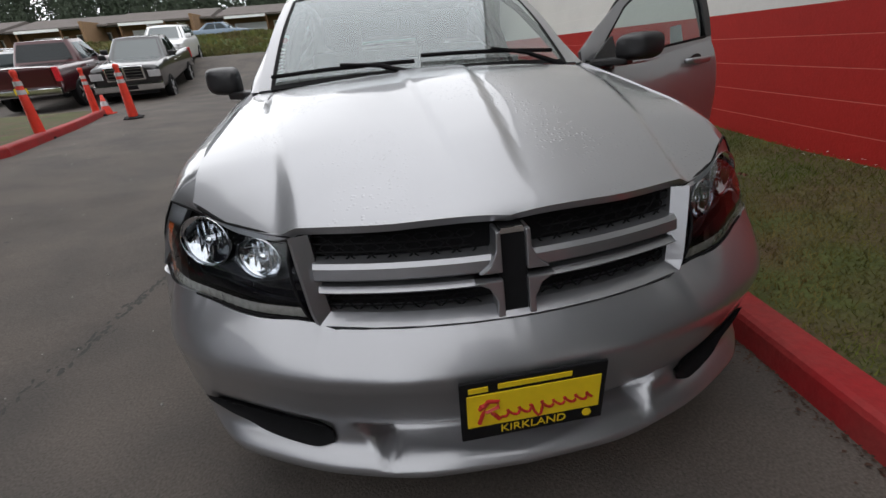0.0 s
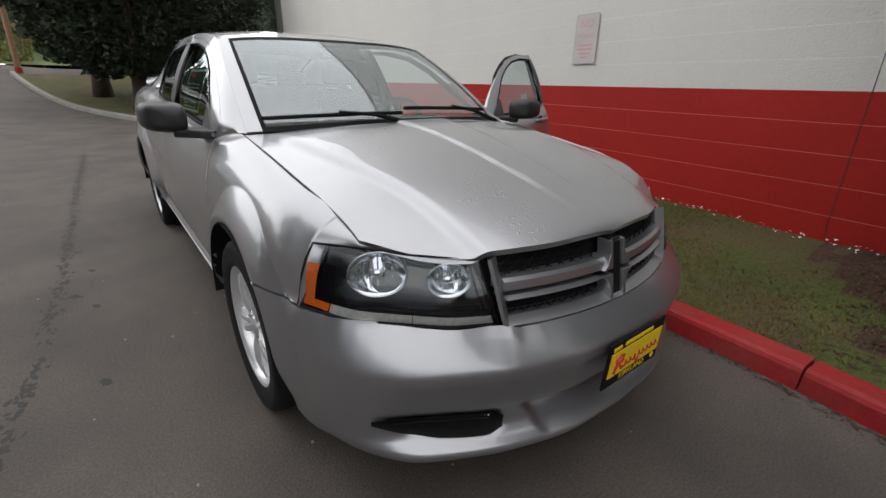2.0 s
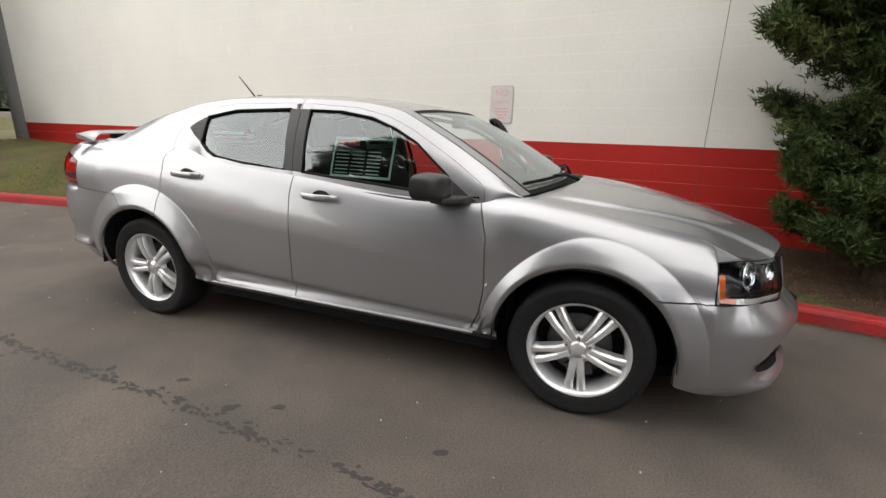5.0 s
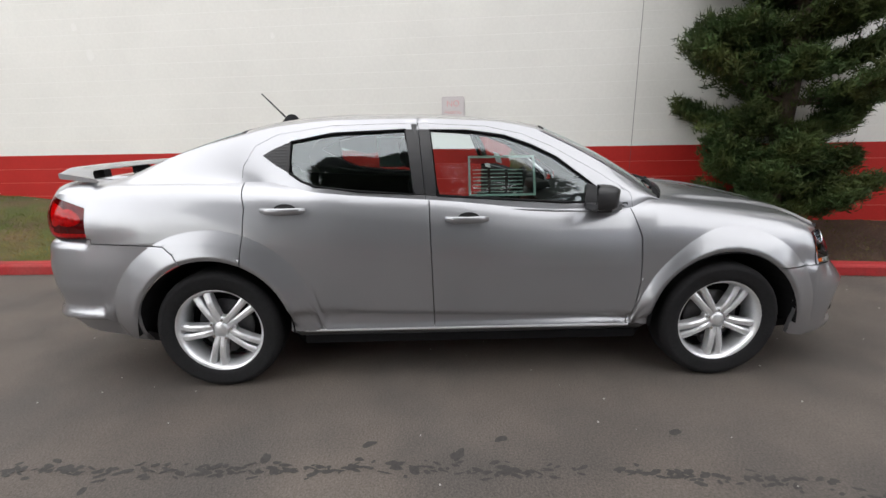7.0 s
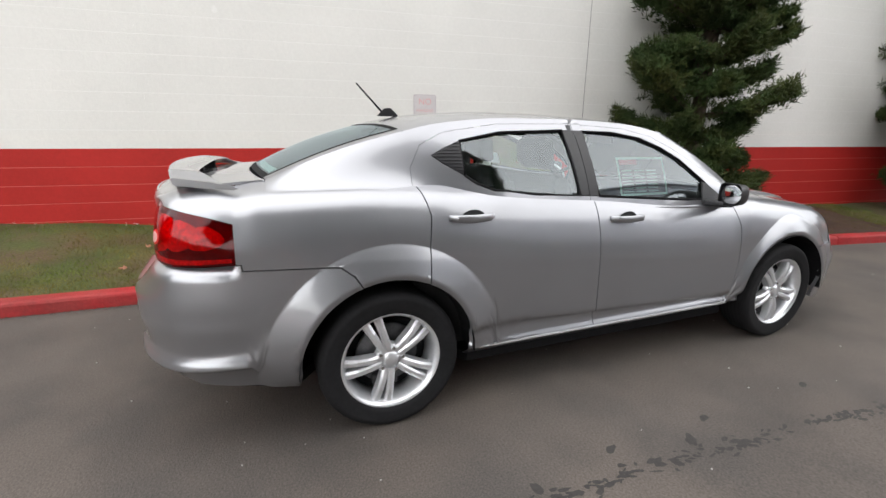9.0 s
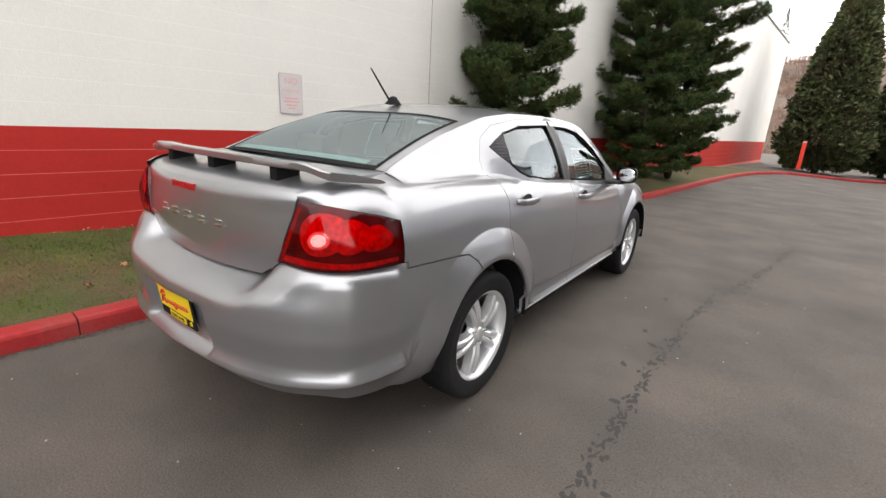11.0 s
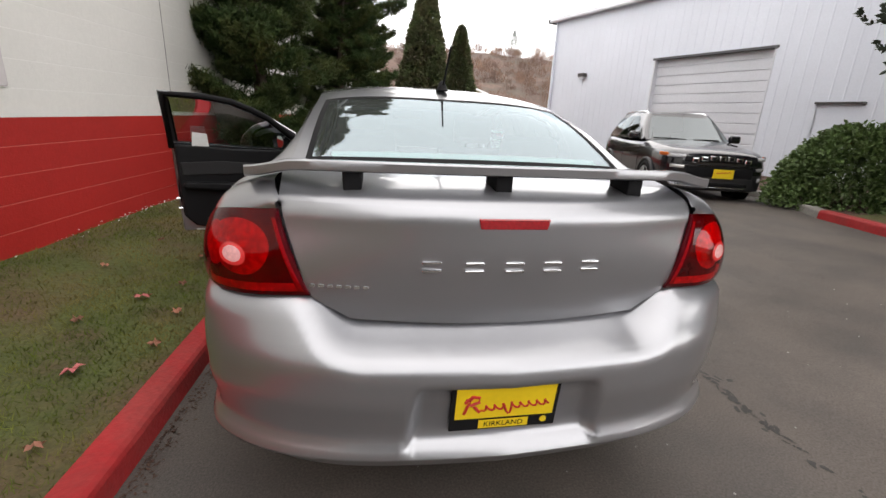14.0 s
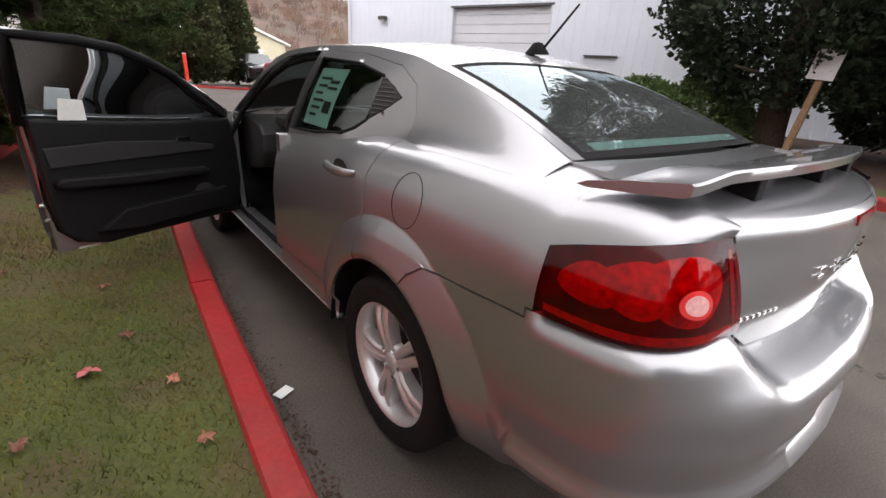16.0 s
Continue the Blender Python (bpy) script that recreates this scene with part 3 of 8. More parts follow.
def nose_scoops(x, y, z):
    """Lower intakes: how far the skin is pushed in."""
    push = 0.0
    if y < -1.85:
        # middle intake with its slanted ends
        zt, zb = 0.362, 0.262
        xe = 0.325 + (z - 0.27) * 0.75
        push += 0.062 * ease(zb, zb + 0.02, z) * (1 - ease(zt - 0.016, zt + 0.006, z)) * (1 - ease(xe - 0.012, xe + 0.012, x))
        push += 0.045 * intake_in(x, z)
    if y > 2.2:
        # plate recess in the tail
        xe = 0.285 - (z - 0.43) * 0.12
        push += 0.036 * ease(0.428, 0.442, z) * (1 - ease(0.615, 0.64, z)) * (1 - ease(xe - 0.025, xe + 0.004, x))
    return push


def body_band():
    cols = band_columns()
    n1, n2, n3 = 22, 20, 24
    rows = n1 + n2 + n3
    bm = bmesh.new()
    grid = []
    for x, y, zlo, zhi, nn in cols:
        nx, ny = nn
        # rows follow the edge of the flares, and run level past the jump in height beside the lamps
        ax = AXR if y > 0 else AXF
        ring, dy = flare_ring(ax, y), abs(y - ax)
        za = HUB + math.sqrt(ring * ring - dy * dy) if dy < ring else HUB + (0.427 - HUB) * ease(ring, ring + 0.03, dy) if y > AXR else HUB + 0.13 * ease(ring, ring + 0.25, dy)
        zb = max(0.852 if y > 1.2 else 0.646 if y < -1.2 else 0.646 + 0.206 * ease(-1.2, 1.2, y), za + 0.05)
        za = max(za, zlo + 0.03)
        zb = min(max(zb, za + 0.02), zhi)
        col = []
        for r in range(rows + 1):
            if r <= n1:
                z = zlo + (za - zlo) * r / n1
            elif r <= n1 + n2:
                z = za + (zb - za) * (r - n1) / n2
            else:
                z = zb + (zhi - zb) * (r - n1 - n2) / n3
            o = band_inset(x, y, z, zhi) + nose_scoops(x, y, z)
            col.append(bm.verts.new((max(x - nx * o, 0.0), y - ny * o, z)))
        grid.append(col)
    for a, b in zip(grid, grid[1:]):
        for r in range(rows):
            if min((a[r + 1].co - a[r].co).length, (b[r + 1].co - b[r].co).length) < 1e-5:
                continue
            bm.faces.new((a[r], b[r], b[r + 1], a[r + 1]))
    bmesh.ops.remove_doubles(bm, verts=bm.verts[:], dist=0.0005)
    bmesh.ops.recalc_face_normals(bm, faces=bm.faces[:])
    f = max(bm.faces, key=lambda q: q.calc_center_median().x)
    if f.normal.x < 0:
        bmesh.ops.reverse_faces(bm, faces=bm.faces[:])
    return bm, cols


FD_LOW = [(-0.78, 1.2), (-0.845, 1.0), (-0.903, 0.82), (-0.915, 0.57), (-0.895, 0.43), (-0.852, 0.330), (0.212, 0.330), (0.24, 1.2)]
RD_LOW = [(0.24, 1.2), (0.212, 0.330), (0.96, 0.330), (1.21, 0.45), (1.212, 0.72), (1.185, 1.0), (1.235, 1.2)]
BUMP_F = [(-3, 0.646), (-3, 0.0), (-1.5, 0.0), (-1.5, 0.646)]
BUMP_R = [(1.60, 0.814), (1.545, 0.772), (1.50, 0.70), (1.50, 0.0), (3, 0.0), (3, 0.8535), (1.972, 0.8535), (1.972, 0.828)]
SILL = [(-1.2, 0.330), (-1.2, 0.0), (1.3, 0.0), (1.3, 0.330)]

car = tagged(empty("saloon_car", pose(0, 0, 0)), "silver four-door saloon with rear wing parked by a red kerb", "car")

band, band_cols = body_band()
cut_lines(band, [FD_LOW, RD_LOW, BUMP_F, BUMP_R, SILL])


def low_kind(c):
    p = (c.y, c.z)
    if inside(FD_LOW, p):
        return "front_door"
    if inside(RD_LOW, p):
        return "rear_door"
    if inside(BUMP_F, p) or c.y < -1.93:
        return "front_bumper"
    if inside(BUMP_R, p) or c.y > 2.0:
        return "rear_bumper"
    if (inside(SILL, p) and -1.0 < c.y < 1.0) or (0.9 < c.y < 1.3 and c.z < 0.47):
        return "sill"
    return "front_fender" if c.y < 0 else "rear_quarter"


pieces = {k: pick_faces(band, lambda c, k=k: low_kind(c) == k) for k in ("front_door", "rear_door", "front_bumper", "rear_bumper", "sill", "front_fender", "rear_quarter")}
band.free()


def both_sides(bm):
    """One sheet of a half and its mirror image, welded in the middle."""
    nb = mirror_bm(bm)
    me = bpy.data.meshes.new("tmp")
    nb.to_mesh(me)
    nb.free()
    bm.from_mesh(me)
    bpy.data.meshes.remove(me)
    bmesh.ops.remove_doubles(bm, verts=[v for v in bm.verts if abs(v.co.x) < 0.002], dist=0.002)
    return bm


nose_bm = pieces["front_bumper"]
front_bumper = part("front_bumper", panel(both_sides(nose_bm), 0.004, 0.02), "silver", car)
rear_bumper = part("rear_bumper", panel(both_sides(pieces["rear_bumper"])), "silver", car)
for side in (1, -1):
    for k in ("front_fender", "rear_quarter", "sill"):
        b = pieces[k].copy() if side > 0 else mirror_bm(pieces[k])
        part(k, panel(b, skip=(lambda c: c.z > curve_at(FENDER_Z, c.y) - 0.008 or (c.y > 1.955 and c.z > 0.86)) if k == "rear_quarter" else None), "silver", car)

# --- greenhouse ---
RAIL = [(-1.04, 0.705, 1.005), (-0.9, 0.688, 1.088), (-0.73, 0.662, 1.19), (-0.53, 0.632, 1.302), (-0.365, 0.608, 1.383), (-0.1, 0.595, 1.428), (0.3, 0.588, 1.444), (0.7, 0.588, 1.440), (1.05, 0.588, 1.408), (1.235, 0.592, 1.366), (1.5, 0.606, 1.275), (1.7, 0.618, 1.205), (1.86, 0.628, 1.158)]
ROOF_Z = [(-0.48, 1.408), (-0.3, 1.442), (-0.1, 1.466), (0.3, 1.488), (0.61, 1.490), (1.0, 1.468), (1.24, 1.425), (1.32, 1.402)]


def rail(y):
    if y < -0.365:
        b = max((y + 1.035) / 0.67, 0.0)
        k = math.sin(math.pi * b)
        return 0.70 - 0.092 * b + 0.006 * k, 1.003 + 0.380 * b + 0.022 * k
    if y > 1.235:
        b = min(max((1.862 - y) / 0.627, 0.0), 1.0)
        return 0.626 - 0.034 * b, 1.157 + 0.209 * b + 0.018 * math.sin(math.pi * b) - max(y - 1.862, 0.0) * 0.2
    return curve_at([(a, b) for a, b, c in RAIL], y), curve_at([(a, c) for a, b, c in RAIL], y)


def belt(y):
    zhi = curve_at(FENDER_Z, y)
    return curve_at(SIDE_X, y) - band_inset(curve_at(SIDE_X, y), y, zhi, zhi), zhi


def skin(y, z):
    zt = curve_at(FENDER_Z, y)
    return Vector((plan_x(y) - band_inset(plan_x(y), y, z, zt), y, z))


def side_point(u, w):
    y = -1.04 + 2.902 * u
    (bx, bz), (rx, rz) = belt(y), rail(y)
    bz -= 0.012
    k = 0.022 * math.sin(math.pi * w)
    p = Vector((bx + (rx - bx) * w + k, y, bz + (rz - bz) * w + k * 0.3))
    e = ease(1.0, 1.4, y)
    if e > 0:
        # behind the door the pillar flows out of the shoulder of the quarter
        z0 = curve_at(FENDER_Z, y) - 0.034
        a, b = skin(y, z0), Vector((rx, y, rz))
        t0 = (skin(y, z0 + 0.004) - skin(y, z0 - 0.004)).normalized()
        chord = b - a
        t0 = t0 * chord.length * 0.8
        t1 = chord * (0.9 - 0.2 * ease(1.6, 1.86, y)) + Vector((-0.03 - 0.05 * ease(1.6, 1.86, y), 0, 0))
        q = a * (2 * w**3 - 3 * w**2 + 1) + t0 * (w**3 - 2 * w**2 + w) + b * (3 * w**2 - 2 * w**3) + t1 * (w**3 - w**2)
        q.x += 0.0012 * (1 - w) - 0.004 * ease(1.76, 1.862, y)
        p = p.lerp(q, e)
    return p


FD_UP = [(-0.88, 0.9), (-0.86, 1.045), (-0.70, 1.148), (-0.45, 1.288), (-0.28, 1.36), (-0.08, 1.402), (0.29, 1.421), (0.24, 0.9)]
RD_UP = [(0.24, 0.9), (0.29, 1.421), (0.75, 1.411), (1.05, 1.366), (1.172, 1.305), (1.232, 1.20), (1.235, 0.9)]
GLASS_F = [(0.19, 1.045), (0.225, 1.384), (0.02, 1.378), (-0.18, 1.350), (-0.33, 1.298), (-0.465, 1.232), (-0.643, 1.098), (-0.775, 0.998), (-0.48, 1.0)]
GLASS_R = [(0.972, 1.165), (0.972, 1.326), (0.75, 1.368), (0.36, 1.386), (0.312, 1.052), (0.60, 1.070), (0.83, 1.096), (0.91, 1.125)]
VENT = [(0.972, 1.165), (1.06, 1.215), (1.122, 1.256), (1.06, 1.29), (0.972, 1.326)]
PILLAR_B = [(0.225, 1.384), (0.19, 1.045), (0.312, 1.052), (0.36, 1.386)]

up = grid_bm(side_point, 94, 16)
up.normal_update()
if sum(f.normal.x for f in up.faces) < 0:
    bmesh.ops.reverse_faces(up, faces=up.faces[:])
cut_lines(up, [FD_UP, RD_UP, GLASS_F, GLASS_R, VENT, PILLAR_B], snap=0.0012)


def up_kind(c):
    p = (c.y, c.z)
    for k, poly in (("front_glass", GLASS_F), ("rear_glass", GLASS_R), ("vent", VENT)):
        if inside(poly, p):
            return k
    if inside(PILLAR_B, p):
        return "pillar_front" if c.y < 0.24 + (c.z - 0.9) * 0.096 else "pillar_rear"
    if inside(FD_UP, p):
        return "front_frame"
    if inside(RD_UP, p):
        return "rear_frame"
    return "side_frame"


cut_lines(up, [[(0.24, 0.9), (0.29, 1.421), (0.30, 1.421)]])
ups = {k: pick_faces(up, lambda c, k=k: up_kind(c) == k) for k in ("front_glass", "rear_glass", "vent", "pillar_front", "pillar_rear", "front_frame", "rear_frame", "side_frame")}
up.free()


def shifted(bm, d):
    """Move a sheet along its normals."""
    bm.normal_update()
    ns = [(v, v.normal.copy()) for v in bm.verts]
    for v, nn in ns:
        v.co += nn * d
    return bm


def roof_z(u, y):
    zr = rail(min(max(y + (0.10 * (1 - u * u) if y < 0 else -0.08 * (1 - u * u)), -0.36), 1.24))[1]
    return zr + (curve_at(ROOF_Z, y) - zr) * (1 - abs(u) ** 2.4)


def roof_point(a, b):
    u = 2 * a - 1
    yf, yr = -0.365 - 0.10 * (1 - u * u), 1.235 + 0.075 * (1 - u * u)
    y = yf + (yr - yf) * b
    xr = rail(y)[0]
    return Vector((u * xr, y, roof_z(u, y)))


def screen_point(a, b, inset=0.0):
    u = 2 * a - 1
    top = roof_point(a, 0)
    base = Vector((u * 0.70, -1.035 - 0.175 * (1 - abs(u) ** 2.2), 1.003 + 0.03 * (1 - u * u)))
    p = base.lerp(top, b)
    k = math.sin(math.pi * b)
    p.z += 0.022 * k
    p.y -= 0.012 * k * (1 - u * u)
    p.x += u * 0.006 * k
    return p


def back_point(a, b):
    u = 2 * a - 1
    top = roof_point(a, 1)
    base = Vector((u * 0.626, 1.862 + 0.06 * (1 - u * u), 1.157 + 0.012 * (1 - u * u)))
    p = base.lerp(top, b)
    k = math.sin(math.pi * b)
    p.z += 0.018 * k
    p.y += 0.010 * k * (1 - u * u)
    return p


def sub(f, a0, a1, b0, b1):
    return lambda a, b: f(a0 + (a1 - a0) * a, b0 + (b1 - b0) * b)


roof = grid_bm(roof_point, 36, 44)
roof.normal_update()
if sum(f.normal.z for f in roof.faces) < 0:
    bmesh.ops.reverse_faces(roof, faces=roof.faces[:])
part("roof", roof, "silver_wet", car, smooth=True)


def up_facing(bm):
    bm.normal_update()
    if sum(f.normal.z * f.calc_area() for f in bm.faces) < 0:
        bmesh.ops.reverse_faces(bm, faces=bm.faces[:])
    return bm


ws = part("windscreen", up_facing(grid_bm(sub(screen_point, 0.045, 0.955, 0.0, 0.975), 26, 18)), "screen_glass", car, smooth=True)
ws.visible_shadow = False
bw = part("rear_window", up_facing(grid_bm(sub(back_point, 0.045, 0.955, 0.05, 0.95), 26, 16)), "back_glass", car, smooth=True)
bw.visible_shadow = False
for f, nm in ((screen_point, "windscreen_border"), (back_point, "rear_window_border")):
    lo, hi = (0.035, 0.965) if f is screen_point else (0.034, 0.966)
    bmx = bmesh.new()
    for q in ((lo, lo + 0.016, 0.0, 0.99), (hi - 0.016, hi, 0.0, 0.99), (lo, hi, 0.955, 0.992), (lo, hi, 0.0, 0.042 if f is back_point else 0.035)):
        g = up_facing(grid_bm(sub(f, *q), 20, 12))
        shifted(g, 0.002)
        me = bpy.data.meshes.new("t")
        g.to_mesh(me)
        g.free()
        bmx.from_mesh(me)
        bpy.data.meshes.remove(me)
    part(nm, bmx, "matt_black", car, smooth=True)
for side in (0, 1):
    for f, w0, w1 in ((screen_point, -0.002, 0.04), (back_point, 0.0, 0.036)):
        q = (w0, w1, 0.0, 1.0) if side == 0 else (1 - w1, 1 - w0, 0.0, 1.0)
        g = up_facing(grid_bm(sub(f, *q), 4, 18))
        if f is screen_point:
            part("windscreen_pillar", panel(shifted(g, 0.004), 0.002, 0.008), "silver", car)
        else:
            part("rear_pillar", shifted(g, 0.001), "silver", car, smooth=True)

for side in (1, -1):
    b = ups["side_frame"].copy() if side > 0 else mirror_bm(ups["side_frame"])
    part("side_frame", b, "silver", car, smooth=True)


# --- doors ---
def door_handle(parent, y, z, side):
    x = curve_at(SIDE_X, y) - band_inset(curve_at(SIDE_X, y), y, z, curve_at(FENDER_Z, y))
    pts = [(side * (x + 0.006), y - 0.115, z + 0.004), (side * (x + 0.03), y - 0.09, z + 0.004), (side * (x + 0.038), y, z + 0.002), (side * (x + 0.033), y + 0.08, z + 0.004), (side * (x + 0.006), y + 0.115, z + 0.006)]
    bm = bmesh.new()
    ring = []
    pv = [Vector(p) for p in pts]
    fine = []
    for i in range(17):
        t = i / 16 * 4
        k = min(int(t), 3)
        fine.append(pv[k].lerp(pv[k + 1], t - k))
    for i, p in enumerate(fine):
        h = 0.012 + 0.007 * math.sin(math.pi * i / 16)
        ring.append([bm.verts.new(p + Vector((side * 0.009 * math.cos(a), 0, h * math.sin(a)))) for a in [2 * math.pi * k / 10 for k in range(10)]])
    for a, c in zip(ring, ring[1:]):
        for k in range(10):
            bm.faces.new((a[k], a[(k + 1) % 10], c[(k + 1) % 10], c[k]))
    bm.faces.new(ring[0][::-1])
    bm.faces.new(ring[-1])
    bmesh.ops.recalc_face_normals(bm, faces=bm.faces[:])
    part("door_handle", bm, "silver", parent, "silver grab handle", True)
    cup = lathe_bm([(0.0, -0.012), (0.05, -0.01), (0.062, 0.002)], 24, Matrix.Translation((side * (x + 0.001), y - 0.01, z)) @ Matrix.Rotation(side * math.pi / 2, 4, "Y") @ Matrix.Diagonal((0.62, 1.0, 0.2, 1)))
    part("handle_recess", cup, "trim_grey", parent, smooth=True)


def wing_mirror(parent, side):
    """Black door mirror on its stalk."""
    bm = bmesh.new()

    def shell(u, v):
        a, t = 2 * math.pi * u, v
        cx, cy, cz = 0.942, -0.655, 1.045
        w, h = 0.087, 0.064
        r = math.sin(math.pi / 2 * t) ** 0.42
        px = cx + w * r * math.copysign(abs(math.cos(a)) ** 0.5, math.cos(a)) - 0.012 * (1 - t)
        pz = cz + h * r * math.copysign(abs(math.sin(a)) ** 0.55, math.sin(a)) * (1.0 - (0.02 if math.sin(a) > 0 else 0.22) * math.cos(a))
        py = cy - 0.115 * math.cos(math.pi / 2 * t) ** 0.8 + 0.045 + 0.03 * r * math.cos(a)
        return Vector((side * px, py, pz))
    g = grid_bm(shell, 28, 10, closed_u=True)
    bmesh.ops.remove_doubles(g, verts=g.verts[:], dist=0.0005)
    bmesh.ops.recalc_face_normals(g, faces=g.faces[:])
    part("mirror_housing", g, "black_plastic", parent, "black plastic mirror shell", True)
    gl = lathe_bm([(0.0, 0.0), (0.055, 0.0), (0.062, -0.004)], 24, Matrix.Translation((side * 0.944, -0.616, 1.045)) @ Matrix.Rotation(side * 0.25, 4, "Z") @ Matrix.Rotation(-math.pi / 2, 4, "X") @ Matrix.Diagonal((1.22, 0.90, 1, 1)))
    part("mirror_glass", gl, "chrome", parent, smooth=True)
    st = prism_bm([(0.74, -0.83), (0.74, -0.60), (0.80, -0.61), (0.90, -0.63), (0.92, -0.70), (0.83, -0.79)], 0.035, Matrix.Translation((0, 0, 0.962)), 0.01)
    if side < 0:
        m2 = mirror_bm(st)
        st.free()
        st = m2
    part("mirror_stalk", st, "black_plastic", parent, smooth=False)
    tri = prism_bm([(-0.83, 0.972), (-0.60, 0.978), (-0.62, 1.10), (-0.66, 1.085)], 0.012, Matrix(((0, 0, 1, 0), (1, 0, 0, 0), (0, 1, 0, 0), (0, 0, 0, 1))), 0.003)
    for v in tri.verts:
        v.co.x = v.co.x + side_point((v.co.y + 1.04) / 2.902, 0.05 + (v.co.z - 0.97) / max(rail(v.co.y)[1] - 0.96, 0.05)).x + 0.0
    if side < 0:
        m2 = mirror_bm(tri)
        tri.free()
        tri = m2
    part("mirror_triangle", tri, "black_plastic", parent)


def edge_loop_seal(poly, r, xf):
    pts = [(xf(y, z), y, z) for y, z in poly] + [(xf(*poly[0]), *poly[0])]
    return tube_bm(pts, r, 6)


def upper_x(y, z):
    (bx, bz), (rx, rz) = belt(y), rail(y)
    w = min(max((z - bz + 0.012) / (rz - bz + 0.012), 0), 1)
    return bx + (rx - bx) * w + 0.022 * math.sin(math.pi * w)


def make_door(which, side):
    low = pieces[which]
    door = part(which, panel(low.copy() if side > 0 else mirror_bm(low)), "silver", car)
    fr, gls, pil, poly = ("front_frame", "front_glass", "pillar_front", GLASS_F) if which == "front_door" else ("rear_frame", "rear_glass", "pillar_rear", GLASS_R)

    def sided(b):
        return b.copy() if side > 0 else mirror_bm(b)
    part("window_frame", panel(sided(ups[fr]), 0.002, 0.02), "silver", door)
    part("pillar_cover", panel(shifted(sided(ups[pil]), 0.0015), 0.002, 0.01), "black_plastic", door, "black pillar applique")
    g = part("window_glass", shifted(sided(ups[gls]), -0.012), "glass", door, smooth=True)
    g.visible_shadow = False
    seal = edge_loop_seal(poly, 0.0075, lambda y, z: upper_x(y, z) - 0.001)
    if side < 0:
        s2 = mirror_bm(seal)
        seal.free()
        seal = s2
    part("window_seal", seal, "matt_black", door, smooth=True)
    if which == "rear_door":
        part("vent_panel", panel(shifted(sided(ups["vent"]), 0.001), 0.002, 0.01), "black_plastic", door, "black ribbed corner panel")
        for k in range(9):
            z = 1.19 + k * 0.0155
            y1 = 0.978
            y2 = min(1.06 + (z - 1.215) * 1.45, 1.115 - (z - 1.256) * 1.9) if z > 1.2 else 1.01
            if y2 > y1 + 0.02:
                rb = rod_bm((side * (upper_x(y1, z) + 0.004), y1, z), (side * (upper_x(y2, z) + 0.004), y2, z), 0.0035, seg=6)
                part("vent_rib", rb, "black_plastic", door)
        door_handle(door, 0.987, 0.982, side)
    else:
        door_handle(door, 0.036, 0.925, side)
        wing_mirror(door, side)
    return door


DOORS = {(k, s): make_door(k, s) for k in ("front_door", "rear_door") for s in (1, -1)}

# inner skins of the doors
INNER_F = [(-0.84, 0.99), (-0.875, 0.80), (-0.885, 0.58), (-0.86, 0.43), (-0.82, 0.35), (0.0, 0.345), (0.12, 0.38), (0.19, 0.46), (0.21, 0.62), (0.215, 1.03), (-0.2, 0.995), (-0.5, 0.985)]


